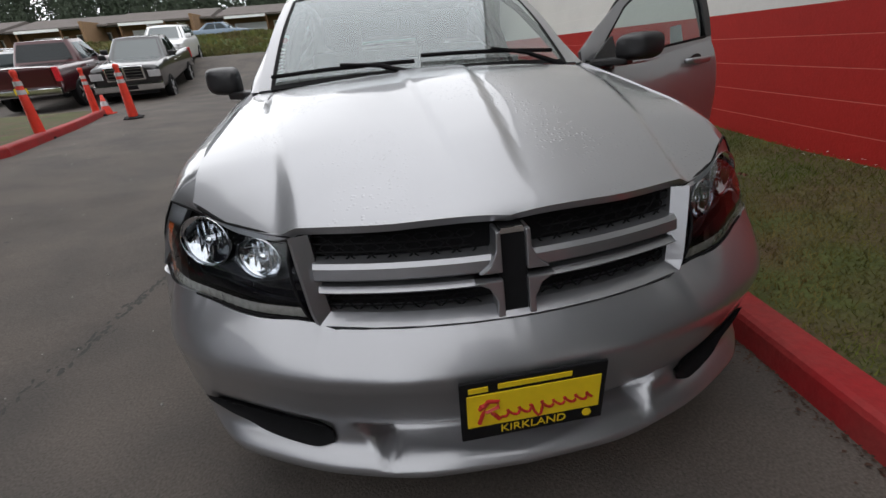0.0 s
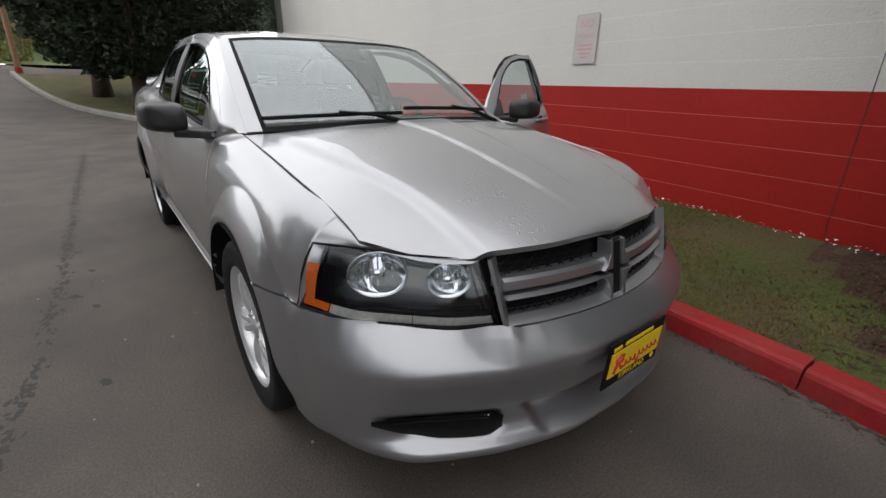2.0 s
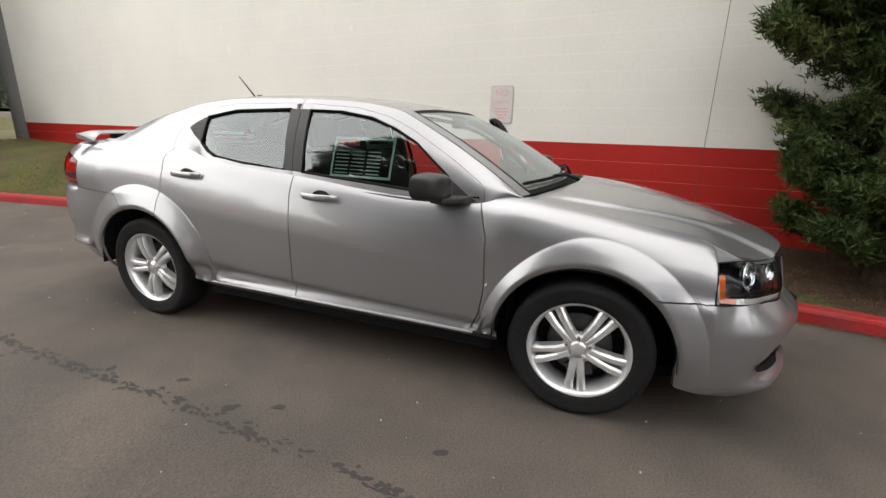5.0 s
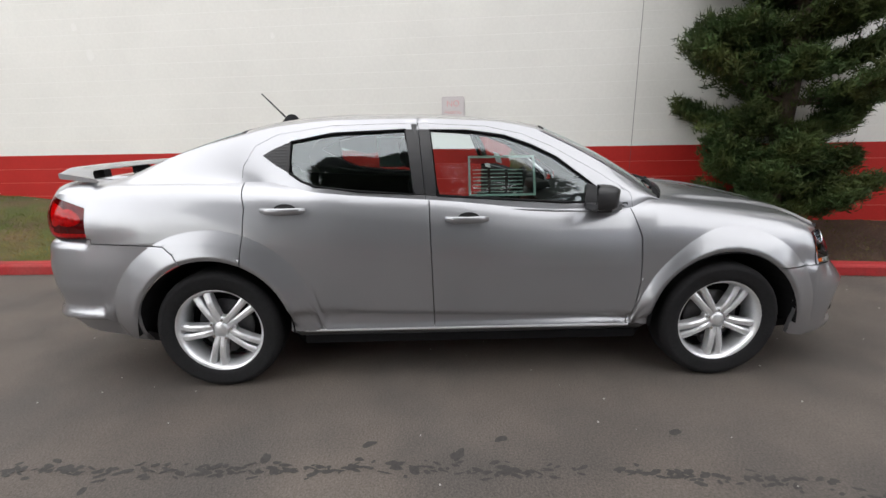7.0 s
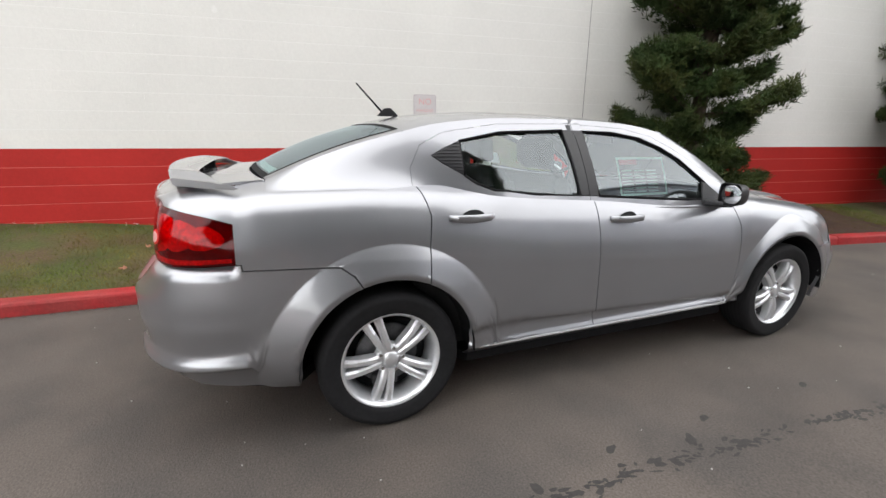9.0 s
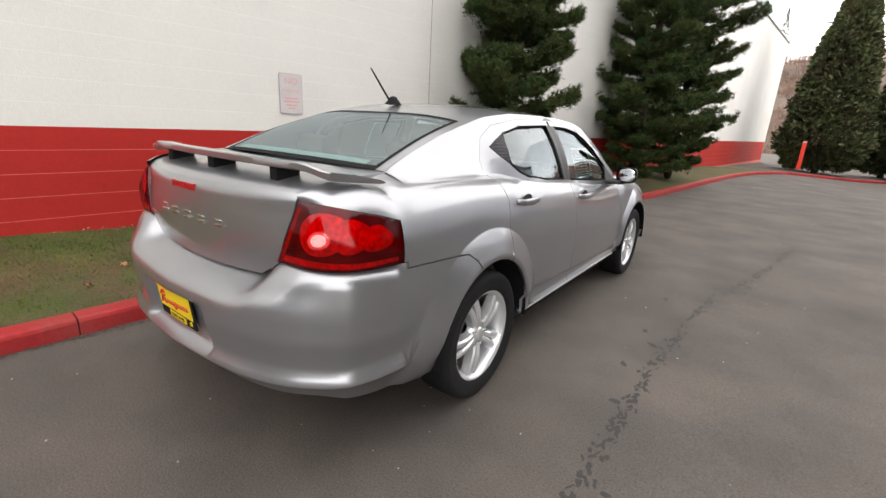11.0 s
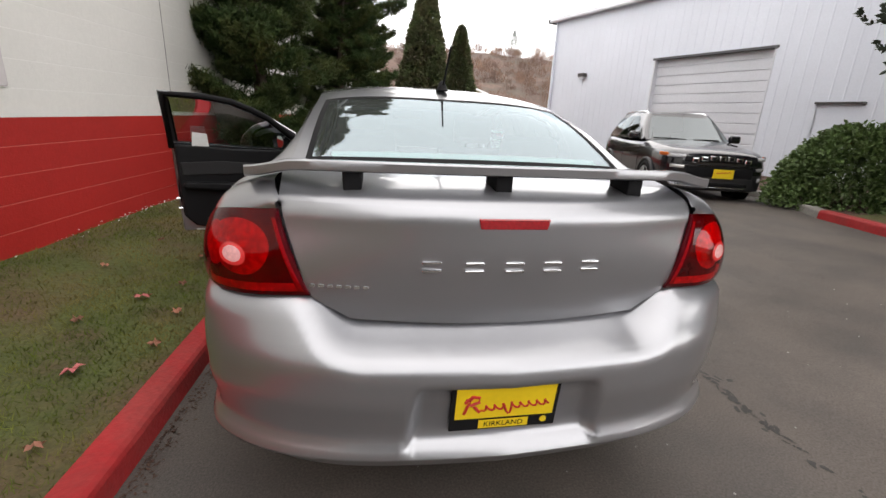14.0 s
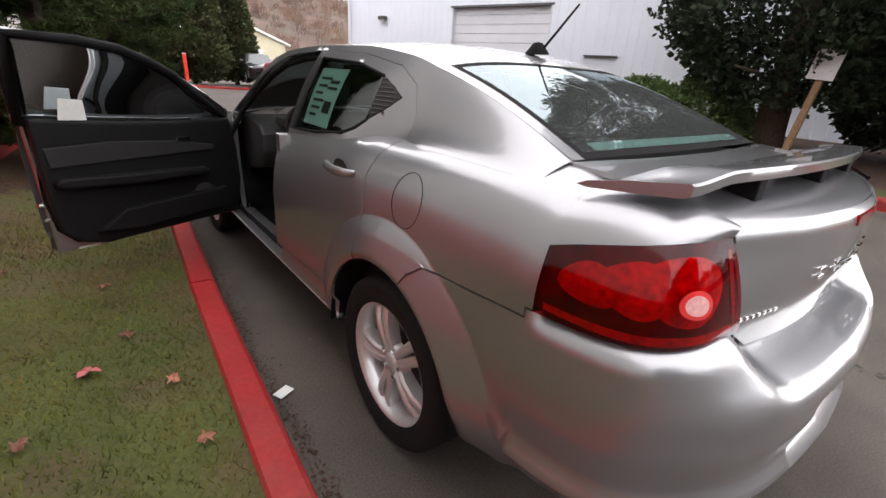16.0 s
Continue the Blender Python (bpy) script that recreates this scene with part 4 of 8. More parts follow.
def door_inner(door, side):
    to_yz = Matrix(((0, 0, 1, 0), (1, 0, 0, 0), (0, 1, 0, 0), (0, 0, 0, 1)))

    def add(name, poly, x0, x1, mt, label="", bev=0.006):
        b = prism_bm(poly, x1 - x0, Matrix.Translation((x0, 0, 0)) @ to_yz, bev)
        if side < 0:
            b2 = mirror_bm(b)
            b.free()
            b = b2
        return part(name, b, mt, door, label)
    add("door_shell", [(y * 0.985 + 0.0, z) for y, z in FD_LOW[2:7]] + [(0.225, 0.99), (-0.82, 0.95)], 0.765, 0.80, "silver", "silver inner door pressing")
    add("door_trim", INNER_F, 0.705, 0.765, "door_trim", "black door card", 0.015)
    add("armrest", [(-0.62, 0.66), (-0.2, 0.665), (0.17, 0.69), (0.19, 0.72), (0.17, 0.745), (-0.3, 0.72), (-0.62, 0.70)], 0.64, 0.71, "door_trim", "black padded armrest", 0.015)
    add("trim_insert", [(-0.70, 0.80), (0.18, 0.79), (0.19, 0.89), (-0.1, 0.90), (-0.45, 0.875), (-0.70, 0.83)], 0.695, 0.712, "door_insert", "", 0.006)
    add("door_pocket", [(-0.75, 0.42), (-0.15, 0.40), (0.05, 0.43), (-0.1, 0.53), (-0.75, 0.55)], 0.66, 0.71, "door_trim", "", 0.012)
    hb = box_bm(0.018, 0.085, 0.022, (side * 0.692, -0.50, 0.885), 0.006)
    part("inner_handle", hb, "chrome", door, "chrome inner door pull")
    sp = lathe_bm([(0.0, 0.0), (0.07, 0.0), (0.075, -0.006)], 24, Matrix.Translation((side * 0.703, -0.60, 0.52)) @ Matrix.Rotation(-side * math.pi / 2, 4, "Y"))
    part("speaker_grille", sp, "door_insert", door, smooth=True)
    seal = tube_bm([(side * 0.768, y, z) for y, z in INNER_F + [INNER_F[0]]], 0.011, 6)
    part("door_seal", seal, "matt_black", door, smooth=True)
    for y, z in ((0.205, 0.52), (0.213, 0.60)):
        part("latch_bolt", cyl_bm(0.012, 0.012, 0.03, 12, Matrix.Translation((side * 0.775, y, z)) @ Matrix.Rotation(-math.pi / 2, 4, "X")), "chrome", door)
    for k in range(3):
        part("drain_clip", box_bm(0.006, 0.05, 0.012, (side * 0.764, 0.10 - 0.05 * k, 0.335 - 0.003 * k), 0.002), "paper", door)
    # inside of the window frame
    ptsf = [(0.235, 1.0), (0.262, 1.395), (0.0, 1.388), (-0.19, 1.362), (-0.34, 1.31), (-0.475, 1.245), (-0.655, 1.115), (-0.83, 0.985)]
    fr = tube_bm([(side * (upper_x(y, z) - 0.028), y, z + 0.004) for y, z in ptsf], 0.022, 8)
    part("frame_inner", fr, "matt_black", door, smooth=True)


for s in (1, -1):
    door_inner(DOORS[("front_door", s)], s)

# papers tucked behind the driver's door glass
pp = bmesh.new()
vv = [pp.verts.new(p) for p in ((0.70, 0.10, 1.02), (0.695, -0.02, 1.015), (0.672, -0.01, 1.115), (0.675, 0.09, 1.125))]
pp.faces.new(vv)
thick(pp, 0.002)
part("folded_paper", pp, "paper", DOORS[("front_door", 1)], "white folded paper in the window channel")

# the driver's door stands open on its front hinge
hinge = Vector((0.845, -0.885, 0.0))
DOORS[("front_door", 1)].matrix_basis = Matrix.Translation(hinge) @ Matrix.Rotation(radians(-67.5), 4, "Z") @ Matrix.Translation(-hinge)

# --- bonnet ---
HOOD_EDGE_X = [(-2.29, 0.72), (-1.985, 0.703), (-1.85, 0.715), (-1.575, 0.718), (-1.28, 0.718), (-1.0, 0.716)]
HOOD_EDGE_Z = [(-2.29, 0.60), (-2.17, 0.70), (-1.985, 0.830), (-1.85, 0.888), (-1.575, 0.934), (-1.28, 0.976), (-1.0, 1.006)]
HOOD_C = [(-2.30, 0.786), (-2.285, 0.803), (-2.25, 0.823), (-2.17, 0.850), (-1.93, 0.917), (-1.55, 1.002), (-1.40, 1.022), (-1.2, 1.036), (-1.0, 1.045)]


def hood_point(a, b):
    u = 2 * a - 1
    yr = -1.035 - 0.235 * (1 - abs(u) ** 2.0)
    yf = -2.292 + curve_at([(0, 0), (0.3, 0.022), (0.6, 0.095), (0.8, 0.18), (1.0, 0.31)], abs(u))
    y = yr + (yf - yr) * b
    xe, ze, zc = curve_at(HOOD_EDGE_X, y), curve_at(HOOD_EDGE_Z, y), curve_at(HOOD_C, y)
    x = u * xe
    z = zc - (zc - ze) * abs(u) ** 2.3
    ax = abs(x)
    # raised middle between two creases that close towards the nose, and outer creases
    xc = 0.125 - 0.068 * min(max((-1.3 - y) / 0.9, 0.0), 1.0)
    z += 0.008 * (1 - ease(xc - 0.004, xc + 0.010, ax)) * ease(-2.26, -1.95, y)
    xo = 0.60 - 0.16 * ease(-1.2, -2.25, y)
    z += 0.017 * (1 - ease(xo - 0.01, xo + 0.035, ax)) * ease(-1.05, -1.3, y) - 0.004
    return Vector((x, y, z))


hood = up_facing(grid_bm(hood_point, 120, 70))
bonnet = part("bonnet", panel(hood, 0.003, 0.018), "silver_wet", car, "silver bonnet wet with rain drops")
for sx in (1, -1):
    nz = box_bm(0.022, 0.018, 0.012, (sx * 0.25, -1.37, 1.026), 0.004)
    part("washer_nozzle", nz, "matt_black", car)

# cowl and wipers
cowl = up_facing(grid_bm(lambda a, b: hood_point(a, 0).lerp(screen_point(a, 0.03), b) + Vector((0, 0, -0.018)), 30, 3))
part("cowl", cowl, "matt_black", car, smooth=True)


def wiper(x0, x1, off):
    pts = []
    for k in range(9):
        a = 0.5 + (x0 + (x1 - x0) * k / 8) / 1.40
        p = screen_point(a, off + 0.015 * k / 8)
        pts.append(p + Vector((0, -0.012, 0.016)))
    w = part("wiper", tube_bm(pts, 0.009, 6), "matt_black", car)
    a = screen_point(0.5 + x0 / 1.40, 0.0) + Vector((0, -0.06, 0.0))
    part("wiper_arm", tube_bm([a, a.lerp(pts[4], 0.5) + Vector((0, 0, 0.02)), pts[4] + Vector((0, 0, 0.012))], [0.013, 0.009, 0.007], 6), "matt_black", w)


wiper(0.58, -0.02, 0.085)
wiper(-0.05, -0.64, 0.06)

# --- tail ---
DECK_Z = [(1.84, 1.163), (2.0, 1.155), (2.15, 1.142), (2.28, 1.122), (2.325, 1.108), (2.345, 1.092)]


def deck_point(a, b):
    u = 2 * a - 1
    y0, y1 = 1.862 + 0.07 * (1 - u * u), 2.345 - 0.10 * u * u
    y = y0 + (y1 - y0) * b
    hx = 0.640 - 0.030 * ease(1.9, 2.3, y)
    return Vector((u * hx, y, curve_at(DECK_Z, y + 0.10 * u * u * b) - 0.006 * u * u))


part("boot_deck", panel(up_facing(grid_bm(deck_point, 40, 24)), 0.003, 0.012), "silver", car)
BOOT_HALF = [(0.775, 0.43), (0.79, 0.452), (0.845, 0.533), (0.95, 0.567), (1.07, 0.600), (1.10, 0.604)]
BOOT_Y = [(0.775, 2.335), (0.86, 2.350), (1.0, 2.366), (1.06, 2.366), (1.085, 2.358), (1.10, 2.345)]


def boot_point(a, b):
    u, z = 2 * a - 1, 0.775 + 0.323 * b
    x = u * curve_at(BOOT_HALF, z)
    return Vector((x, curve_at(BOOT_Y, z) - (0.20 + 0.09 * ease(0.86, 1.05, z)) * x * x, z - 0.012 * (1 - u * u) * (1 - b)))


def outward(bm, d):
    bm.normal_update()
    if sum(f.normal.dot(Vector(d)) * f.calc_area() for f in bm.faces) < 0:
        bmesh.ops.reverse_faces(bm, faces=bm.faces[:])
    return bm


boot = part("boot_lid", panel(outward(grid_bm(boot_point, 44, 26), (0, 1, 0)), 0.002, 0.012), "silver", car)
for s in (1, -1):
    gut = outward(grid_bm(lambda a, b: Vector((s * (curve_at(BOOT_HALF, 0.79 + 0.312 * b) - 0.02 + 0.055 * a), boot_point(1.0, (0.015 + 0.312 * b) / 0.323).y - 0.011 - 0.02 * a, 0.79 + 0.312 * b)), 3, 14), (0, 1, 0))
    part("boot_gutter", gut, "silver", car, smooth=True)
part("brake_light", prism_bm([(-0.098, -0.014), (0.098, -0.014), (0.092, 0.014), (-0.092, 0.014)], 0.012, Matrix.Translation((0, 2.356, 1.062)) @ Matrix.Rotation(-math.pi / 2, 4, "X"), 0.003), "brake_red", boot, "red high brake light")
# badge bars on the lid
for k, bx in enumerate((0.215, 0.1, -0.01, -0.12, -0.235)):
    for dz in (0.011, -0.011):
        bb = box_bm(0.052, 0.006, 0.007, (bx, 2.366 - 0.245 * bx * bx, 0.943 + dz), 0.002)
        part("badge_bar", bb, "chrome", boot)
for k in range(7):
    bx = 0.385 + 0.0235 * k
    yb = boot_point(0.5 + 0.5 * bx / curve_at(BOOT_HALF, 0.876), (0.876 - 0.775) / 0.323).y
    part("badge_bar", box_bm(0.015, 0.004, 0.009, (bx, yb + 0.001, 0.876), 0.001), "chrome", boot)


def wing_point(a, b):
    """Rear wing: a runs across, b round the section; the ends sweep forward and down to the quarters."""
    u = 2 * a - 1
    au = abs(u)
    yt, yl = 2.272 - 0.075 * au ** 2, 2.135 - 0.175 * au ** 6
    ring = [(0.0, -0.002), (0.10, 0.007), (0.45, 0.014), (0.80, 0.017), (0.97, 0.018), (1.0, 0.013), (0.985, -0.008), (0.93, -0.012), (0.5, -0.011), (0.1, -0.008)]
    n = len(ring)
    f, z = ring[round(b * n) % n]
    drop = (0.020 + 0.026 * (1 - f)) * ease(0.80, 1.0, au)
    return Vector((u * (0.735 - 0.035 * f), yl + (yt - yl) * f, 1.184 - drop + z - 0.005 * u * u))


wing = grid_bm(wing_point, 60, 10)
bmesh.ops.remove_doubles(wing, verts=wing.verts[:], dist=0.0003)
for e in (0, 1):
    bmesh.ops.contextual_create(wing, geom=[ed for ed in wing.edges if ed.is_boundary and (ed.verts[0].co.x > 0) == (e == 1)])
bmesh.ops.recalc_face_normals(wing, faces=wing.faces[:])
for f in wing.faces:
    f.smooth = len(f.verts) < 6
for e in wing.edges:
    e.smooth = e.calc_face_angle(0) < 0.7
wing_ob = part("rear_wing", wing, "silver", car, "silver boot spoiler on three posts")
for px in (-0.42, 0.0, 0.42):
    po = prism_bm([(-0.030, -0.045), (0.030, -0.045), (0.024, 0.05), (-0.024, 0.05)], 0.056, Matrix.Translation((px, 2.20 - 0.05 * abs(px), 1.118)), 0.005)
    part("wing_post", po, "matt_black", wing_ob)

# tail lamps and the skin above them
L_BOT = [(0.530, 2.299, 0.847), (0.66, 2.285, 0.847), (0.775, 2.225, 0.847), (0.835, 2.12, 0.849), (0.852, 1.984, 0.850)]
L_TOP = [(0.612, 2.258, 1.075), (0.700, 2.230, 1.070), (0.775, 2.165, 1.056), (0.818, 2.07, 1.034), (0.806, 1.966, 1.012)]
D_EDGE = [(0.600, 2.262, 1.098), (0.622, 2.20, 1.122), (0.634, 2.12, 1.137), (0.637, 2.05, 1.139), (0.632, 1.975, 1.136)]


def column_edge(col, z):
    """A point of the body skin's end column at height z."""
    x, y, zlo, zhi, n = col
    o = band_inset(x, y, z, zhi)
    return Vector((x - n[0] * o, y - n[1] * o, z))


QUARTER_END = max((c for c in band_cols if c[3] > 1.0 and c[1] > 1), key=lambda c: c[1])
FENDER_END = min((c for c in band_cols if c[3] > 0.8 and c[1] < -1), key=lambda c: c[1])
L_BOT[-1] = tuple(column_edge(QUARTER_END, 0.8535))
L_TOP[-1] = tuple(column_edge(QUARTER_END, 1.010))
D_EDGE[-1] = tuple(column_edge(QUARTER_END, QUARTER_END[3] - 0.002))


def follow(p_end, col, a, a0=0.55):
    """Shift that brings the end of a lamp or cap onto the skin it meets."""
    return (column_edge(col, p_end.z) - p_end) * ease(a0, 1.0, a)


def poly_at(pts, t):
    return Vector([curve_at([(i / (len(pts) - 1), p[k]) for i, p in enumerate(pts)], t) for k in range(3)])


def lamp_point(a, b, bulge=0.03):
    p = poly_at(L_BOT, a).lerp(poly_at(L_TOP, a), b)
    w = ease(0.55, 1.0, a)
    k = bulge * math.sin(math.pi * b) ** 0.7 * (1 - w) + (bulge - 0.03) * w
    return p + Vector((0.75, 0.66, 0)) * k + follow(Vector(L_BOT[-1]).lerp(Vector(L_TOP[-1]), b), QUARTER_END, a)


def flip_side(bm, s):
    if s > 0:
        return bm
    nb = mirror_bm(bm)
    bm.free()
    return nb


for s in (1, -1):
    def cap_point(a, b):
        k = math.sin(math.pi * b) ** 0.75
        return poly_at(L_TOP, a).lerp(poly_at(D_EDGE, a), b) + Vector((0.4, 0.5, 0.4)) * 0.014 * (1 - a) * k + follow(Vector(L_TOP[-1]).lerp(Vector(D_EDGE[-1]), b), QUARTER_END, a, 0.0)
    cap = outward(grid_bm(cap_point, 18, 10), (1, 1, 0.5))
    part("quarter_cap", flip_side(cap, s), "silver", car, smooth=True)
    lamp = part("tail_lamp", panel(flip_side(outward(grid_bm(lambda a, b: lamp_point(a, b, 0.010), 20, 14), (1, 1, 0)), s), 0.002, 0.01), "red_dark", car, "dark red tail lamp")
    for k, (a0, b0, ra, rb, mt, nm) in enumerate(((0.32, 0.58, 0.21, 0.33, "red_lens", "brake_lens"), (0.55, 0.59, 0.16, 0.28, "red_lens", "brake_lens"), (0.75, 0.58, 0.14, 0.24, "red_lens", "brake_lens"), (0.30, 0.50, 0.085, 0.135, "red_bulb", "lamp_ring"), (0.30, 0.50, 0.060, 0.095, "pink_lens", "reversing_lens"))):
        def disc(t, r, a0=a0, b0=b0, ra=ra, rb=rb, k=k):
            w = 1 + (0.06 * math.sin(3 * 6.283 * t + k) if k < 3 else 0.0)
            return lamp_point(a0 + ra * r * w * math.cos(6.283 * t), b0 + rb * r * w * math.sin(6.283 * t), 0.0115 + 0.0010 * k + 0.009 * (1 - r * r) if k < 3 else 0.0325 + 0.0006 * k)
        dm = grid_bm(disc, 30, 5, closed_u=True)
        bmesh.ops.remove_doubles(dm, verts=dm.verts[:], dist=0.0004)
        part(nm, flip_side(outward(dm, (1, 1, 0)), s), mt, lamp, smooth=True)
    cover = part("lamp_cover", flip_side(outward(grid_bm(lambda a, b: lamp_point(a, b, 0.032), 24, 16), (1, 1, 0)), s), "red_glass", lamp, "glossy red plastic cover", True)
    cover.visible_shadow = False
    strip = outward(grid_bm(lambda a, b: lamp_point(0.05 + 0.9 * a, 0.05 + 0.10 * b, 0.013), 14, 3), (1, 1, 0))
    part("side_marker", flip_side(strip, s), "red_lens", lamp, smooth=True)
    strip = outward(grid_bm(lambda a, b: lamp_point(0.02 + 0.028 * a, 0.05 + 0.85 * b, 0.013), 2, 12), (1, 1, 0))
    part("lamp_edge", flip_side(strip, s), "brake_red", lamp, smooth=True)

# --- nose: headlamps, grille ---
H_BOT[-1] = tuple(column_edge(FENDER_END, 0.650))
H_TOP[-1] = tuple(column_edge(FENDER_END, 0.812))


def head_point(a, b, off=0.0):
    p = poly_at(H_BOT, a).lerp(poly_at(H_TOP, a), b)
    k = 0.022 * math.sin(math.pi * b) ** 0.8 * (1 - ease(0.55, 1.0, a)) + off
    return p + Vector((0.62, -0.75, 0.1)) * k + follow(Vector(H_BOT[-1]).lerp(Vector(H_TOP[-1]), b), FENDER_END, a)


for s in (1, -1):
    hl = part("headlamp", panel(flip_side(outward(grid_bm(lambda a, b: head_point(a, b, -0.055), 20, 12), (1, -1, 0)), s), 0.004, 0.0), "gloss_black", car, "black-backed twin headlamp")
    lens = part("lens", flip_side(outward(grid_bm(head_point, 20, 12), (1, -1, 0)), s), "clear", hl, "clear plastic lens", True)
    lens.visible_shadow = False
    rim = tube_bm([head_point(a, 0, 0.0) for a in [k / 12 for k in range(13)]] + [head_point(1, b) for b in (0.25, 0.5, 0.75, 1)] + [head_point(1 - k / 12, 1) for k in range(1, 13)] + [head_point(0, b) for b in (0.75, 0.5, 0.25, 0)], 0.0035, 6)
    part("lamp_rim", flip_side(rim, s), "matt_black", hl, smooth=True)
    for a0, b0, ra in ((0.64, 0.66, 0.066), (0.25, 0.66, 0.050)):
        c = head_point(a0, b0, -0.03)
        nrm = Vector((0.50, -0.86, 0.16)).normalized()
        mm = Matrix.Translation(c) @ nrm.to_track_quat("Z", "Y").to_matrix().to_4x4() @ Matrix.Diagonal((1.2, 0.92, 1, 1))
        bowl = lathe_bm([(ra * 0.99, 0.008), (ra * 1.01, 0.009), (ra * 1.02, 0.004), (ra * 0.985, 0.006), (ra * 0.88, -0.006), (ra * 0.5, -0.019), (ra * 0.16, -0.024), (0.0, -0.024)], 28, mm)
        rf = part("reflector", flip_side(bowl, s), "lamp_chrome", hl, "chrome lamp reflector", True)
        part("bulb_cap", flip_side(lathe_bm([(0.011, -0.025), (0.013, -0.006), (0.010, 0.0), (0.0, 0.001)], 16, mm), s), "chrome", rf, smooth=True)
        for q in range(-3, 4):
            w = math.sqrt(max(1 - (q / 3.6) ** 2, 0.05)) * ra * 0.8
            fl = rod_bm(mm @ Vector((q * ra * 0.24, -w, -0.012)), mm @ Vector((q * ra * 0.24, w, -0.012)), 0.0022, seg=5)
            part("reflector_flute", flip_side(fl, s), "chrome", rf)
    am = outward(grid_bm(lambda a, b: head_point(0.925 + 0.073 * a, 0.05 + 0.66 * b, -0.005), 3, 8), (1, -1, 0))
    part("amber_marker", flip_side(am, s), "amber", hl, "amber side marker", True)
    am = outward(grid_bm(lambda a, b: head_point(0.845 + 0.14 * a, 0.03 + 0.12 * b, -0.006), 6, 3), (1, -1, 0))
    part("amber_strip", flip_side(am, s), "amber", hl, "", True)
    for a0, a1 in ((0.03, 0.44), (0.443, 0.84)):
        tr = outward(grid_bm(lambda a, b: head_point(a0 + (a1 - a0) * a, 0.02 + 0.135 * b, -0.006 - 0.0008 * (1 + math.cos(2 * math.pi * 9 * a))), 36, 3), (1, -1, 0))
        part("indicator_strip", flip_side(tr, s), "strip_lens", hl, "clear ribbed turn signal strip", True)

    # brow between lamp and bonnet
    def brow_flat(a, b):
        edge = hood_point((1 + (0.64 + 0.36 * a / 0.75)) / 2, 1.0) if a < 0.75 else hood_point(1.0, 1.0 - 0.1 * (a - 0.75) / 0.25)
        return poly_at(H_TOP, a).lerp(edge + Vector((0.002, -0.002, -0.010)), b)

    def brow_point(a, b):
        z = H_TOP[-1][2] + (FENDER_END[3] - H_TOP[-1][2]) * b
        return brow_flat(a, b) + (column_edge(FENDER_END, z) - brow_flat(1.0, b)) * ease(0.62, 1.0, a)
    bw2 = outward(grid_bm(brow_point, 20, 8), (0.3, -1, 0.6))
    part("lamp_brow", flip_side(bw2, s), "silver", car, smooth=True)


def grille_y(x, z):
    return curve_at([(0.58, -2.322), (0.62, -2.318), (0.70, -2.302), (0.80, -2.278)], z) + 0.42 * x * x


def grille_half(z):
    return curve_at([(0.59, 0.405), (0.61, 0.425), (0.70, 0.44), (0.79, 0.452)], z)


gb = outward(grid_bm(lambda a, b: Vector(((2 * a - 1) * grille_half(0.595 + 0.195 * b), grille_y((2 * a - 1) * grille_half(0.595 + 0.195 * b), 0.595 + 0.195 * b) + 0.05, 0.595 + 0.195 * b)), 30, 8), (0, -1, 0))
grille = part("grille", gb, "matt_black", car, "black mesh grille with silver crossbars", True)


def bar(f0, f1, z0, z1, mt, name, proud=0.012, deep=0.045, nx=24, label=""):
    """A bar of the grille between x(f0) and x(f1), lying between two heights."""
    bm = bmesh.new()
    ring = []
    for i in range(nx + 1):
        x = f0 + (f1 - f0) * i / nx
        za, zb = z0(x) if callable(z0) else z0, z1(x) if callable(z1) else z1
        yc = grille_y(x, (za + zb) / 2)
        ring.append([bm.verts.new(p) for p in ((x, yc + deep, za), (x, yc - proud + 0.006, za), (x, yc - proud, za + 0.006), (x, yc - proud * 0.6, zb - 0.008), (x, yc + 0.004, zb), (x, yc + deep, zb))])
    for a, b in zip(ring, ring[1:]):
        for k in range(6):
            bm.faces.new((a[k], a[(k + 1) % 6], b[(k + 1) % 6], b[k]))
    bm.faces.new(ring[0])
    bm.faces.new(ring[-1])
    bmesh.ops.recalc_face_normals(bm, faces=bm.faces[:])
    return part(name, bm, mt, grille, label)


for s in (1, -1):
    bar(s * 0.034, s * 0.41, lambda x: 0.697, lambda x: 0.733, "silver", "crossbar")
    bar(s * 0.034, s * 0.405, lambda x: 0.673, lambda x: 0.684, "silver", "crossbar_edge", 0.016)
    up_post = [(0.026, 0.70), (0.075, 0.70), (0.052, 0.716), (0.038, 0.745), (0.036, 0.784), (0.026, 0.784)]
    lo_post = [(0.026, 0.684), (0.085, 0.684), (0.056, 0.668), (0.041, 0.64), (0.042, 0.600), (0.026, 0.600)]
    for pl in (up_post, lo_post):
        b = prism_bm(pl, 0.05, Matrix(((1, 0, 0, 0), (0, 0, -1, -2.272), (0, 1, 0, 0), (0, 0, 0, 1))), 0.003)
        for v in b.verts:
            v.co.y += (v.co.z - 0.69) * 0.18
        part("centre_post", flip_side(b, s), "silver", grille)
cross = prism_bm([(-0.027, 0.598), (0.027, 0.598), (0.030, 0.69), (0.027, 0.788), (-0.027, 0.788), (-0.030, 0.69)], 0.045, Matrix(((1, 0, 0, 0), (0, 0, -1, -2.266), (0, 1, 0, 0), (0, 0, 0, 1))), 0.004)
for v in cross.verts:
    v.co.y += (v.co.z - 0.69) * 0.18
part("centre_cross", cross, "matt_black", grille)
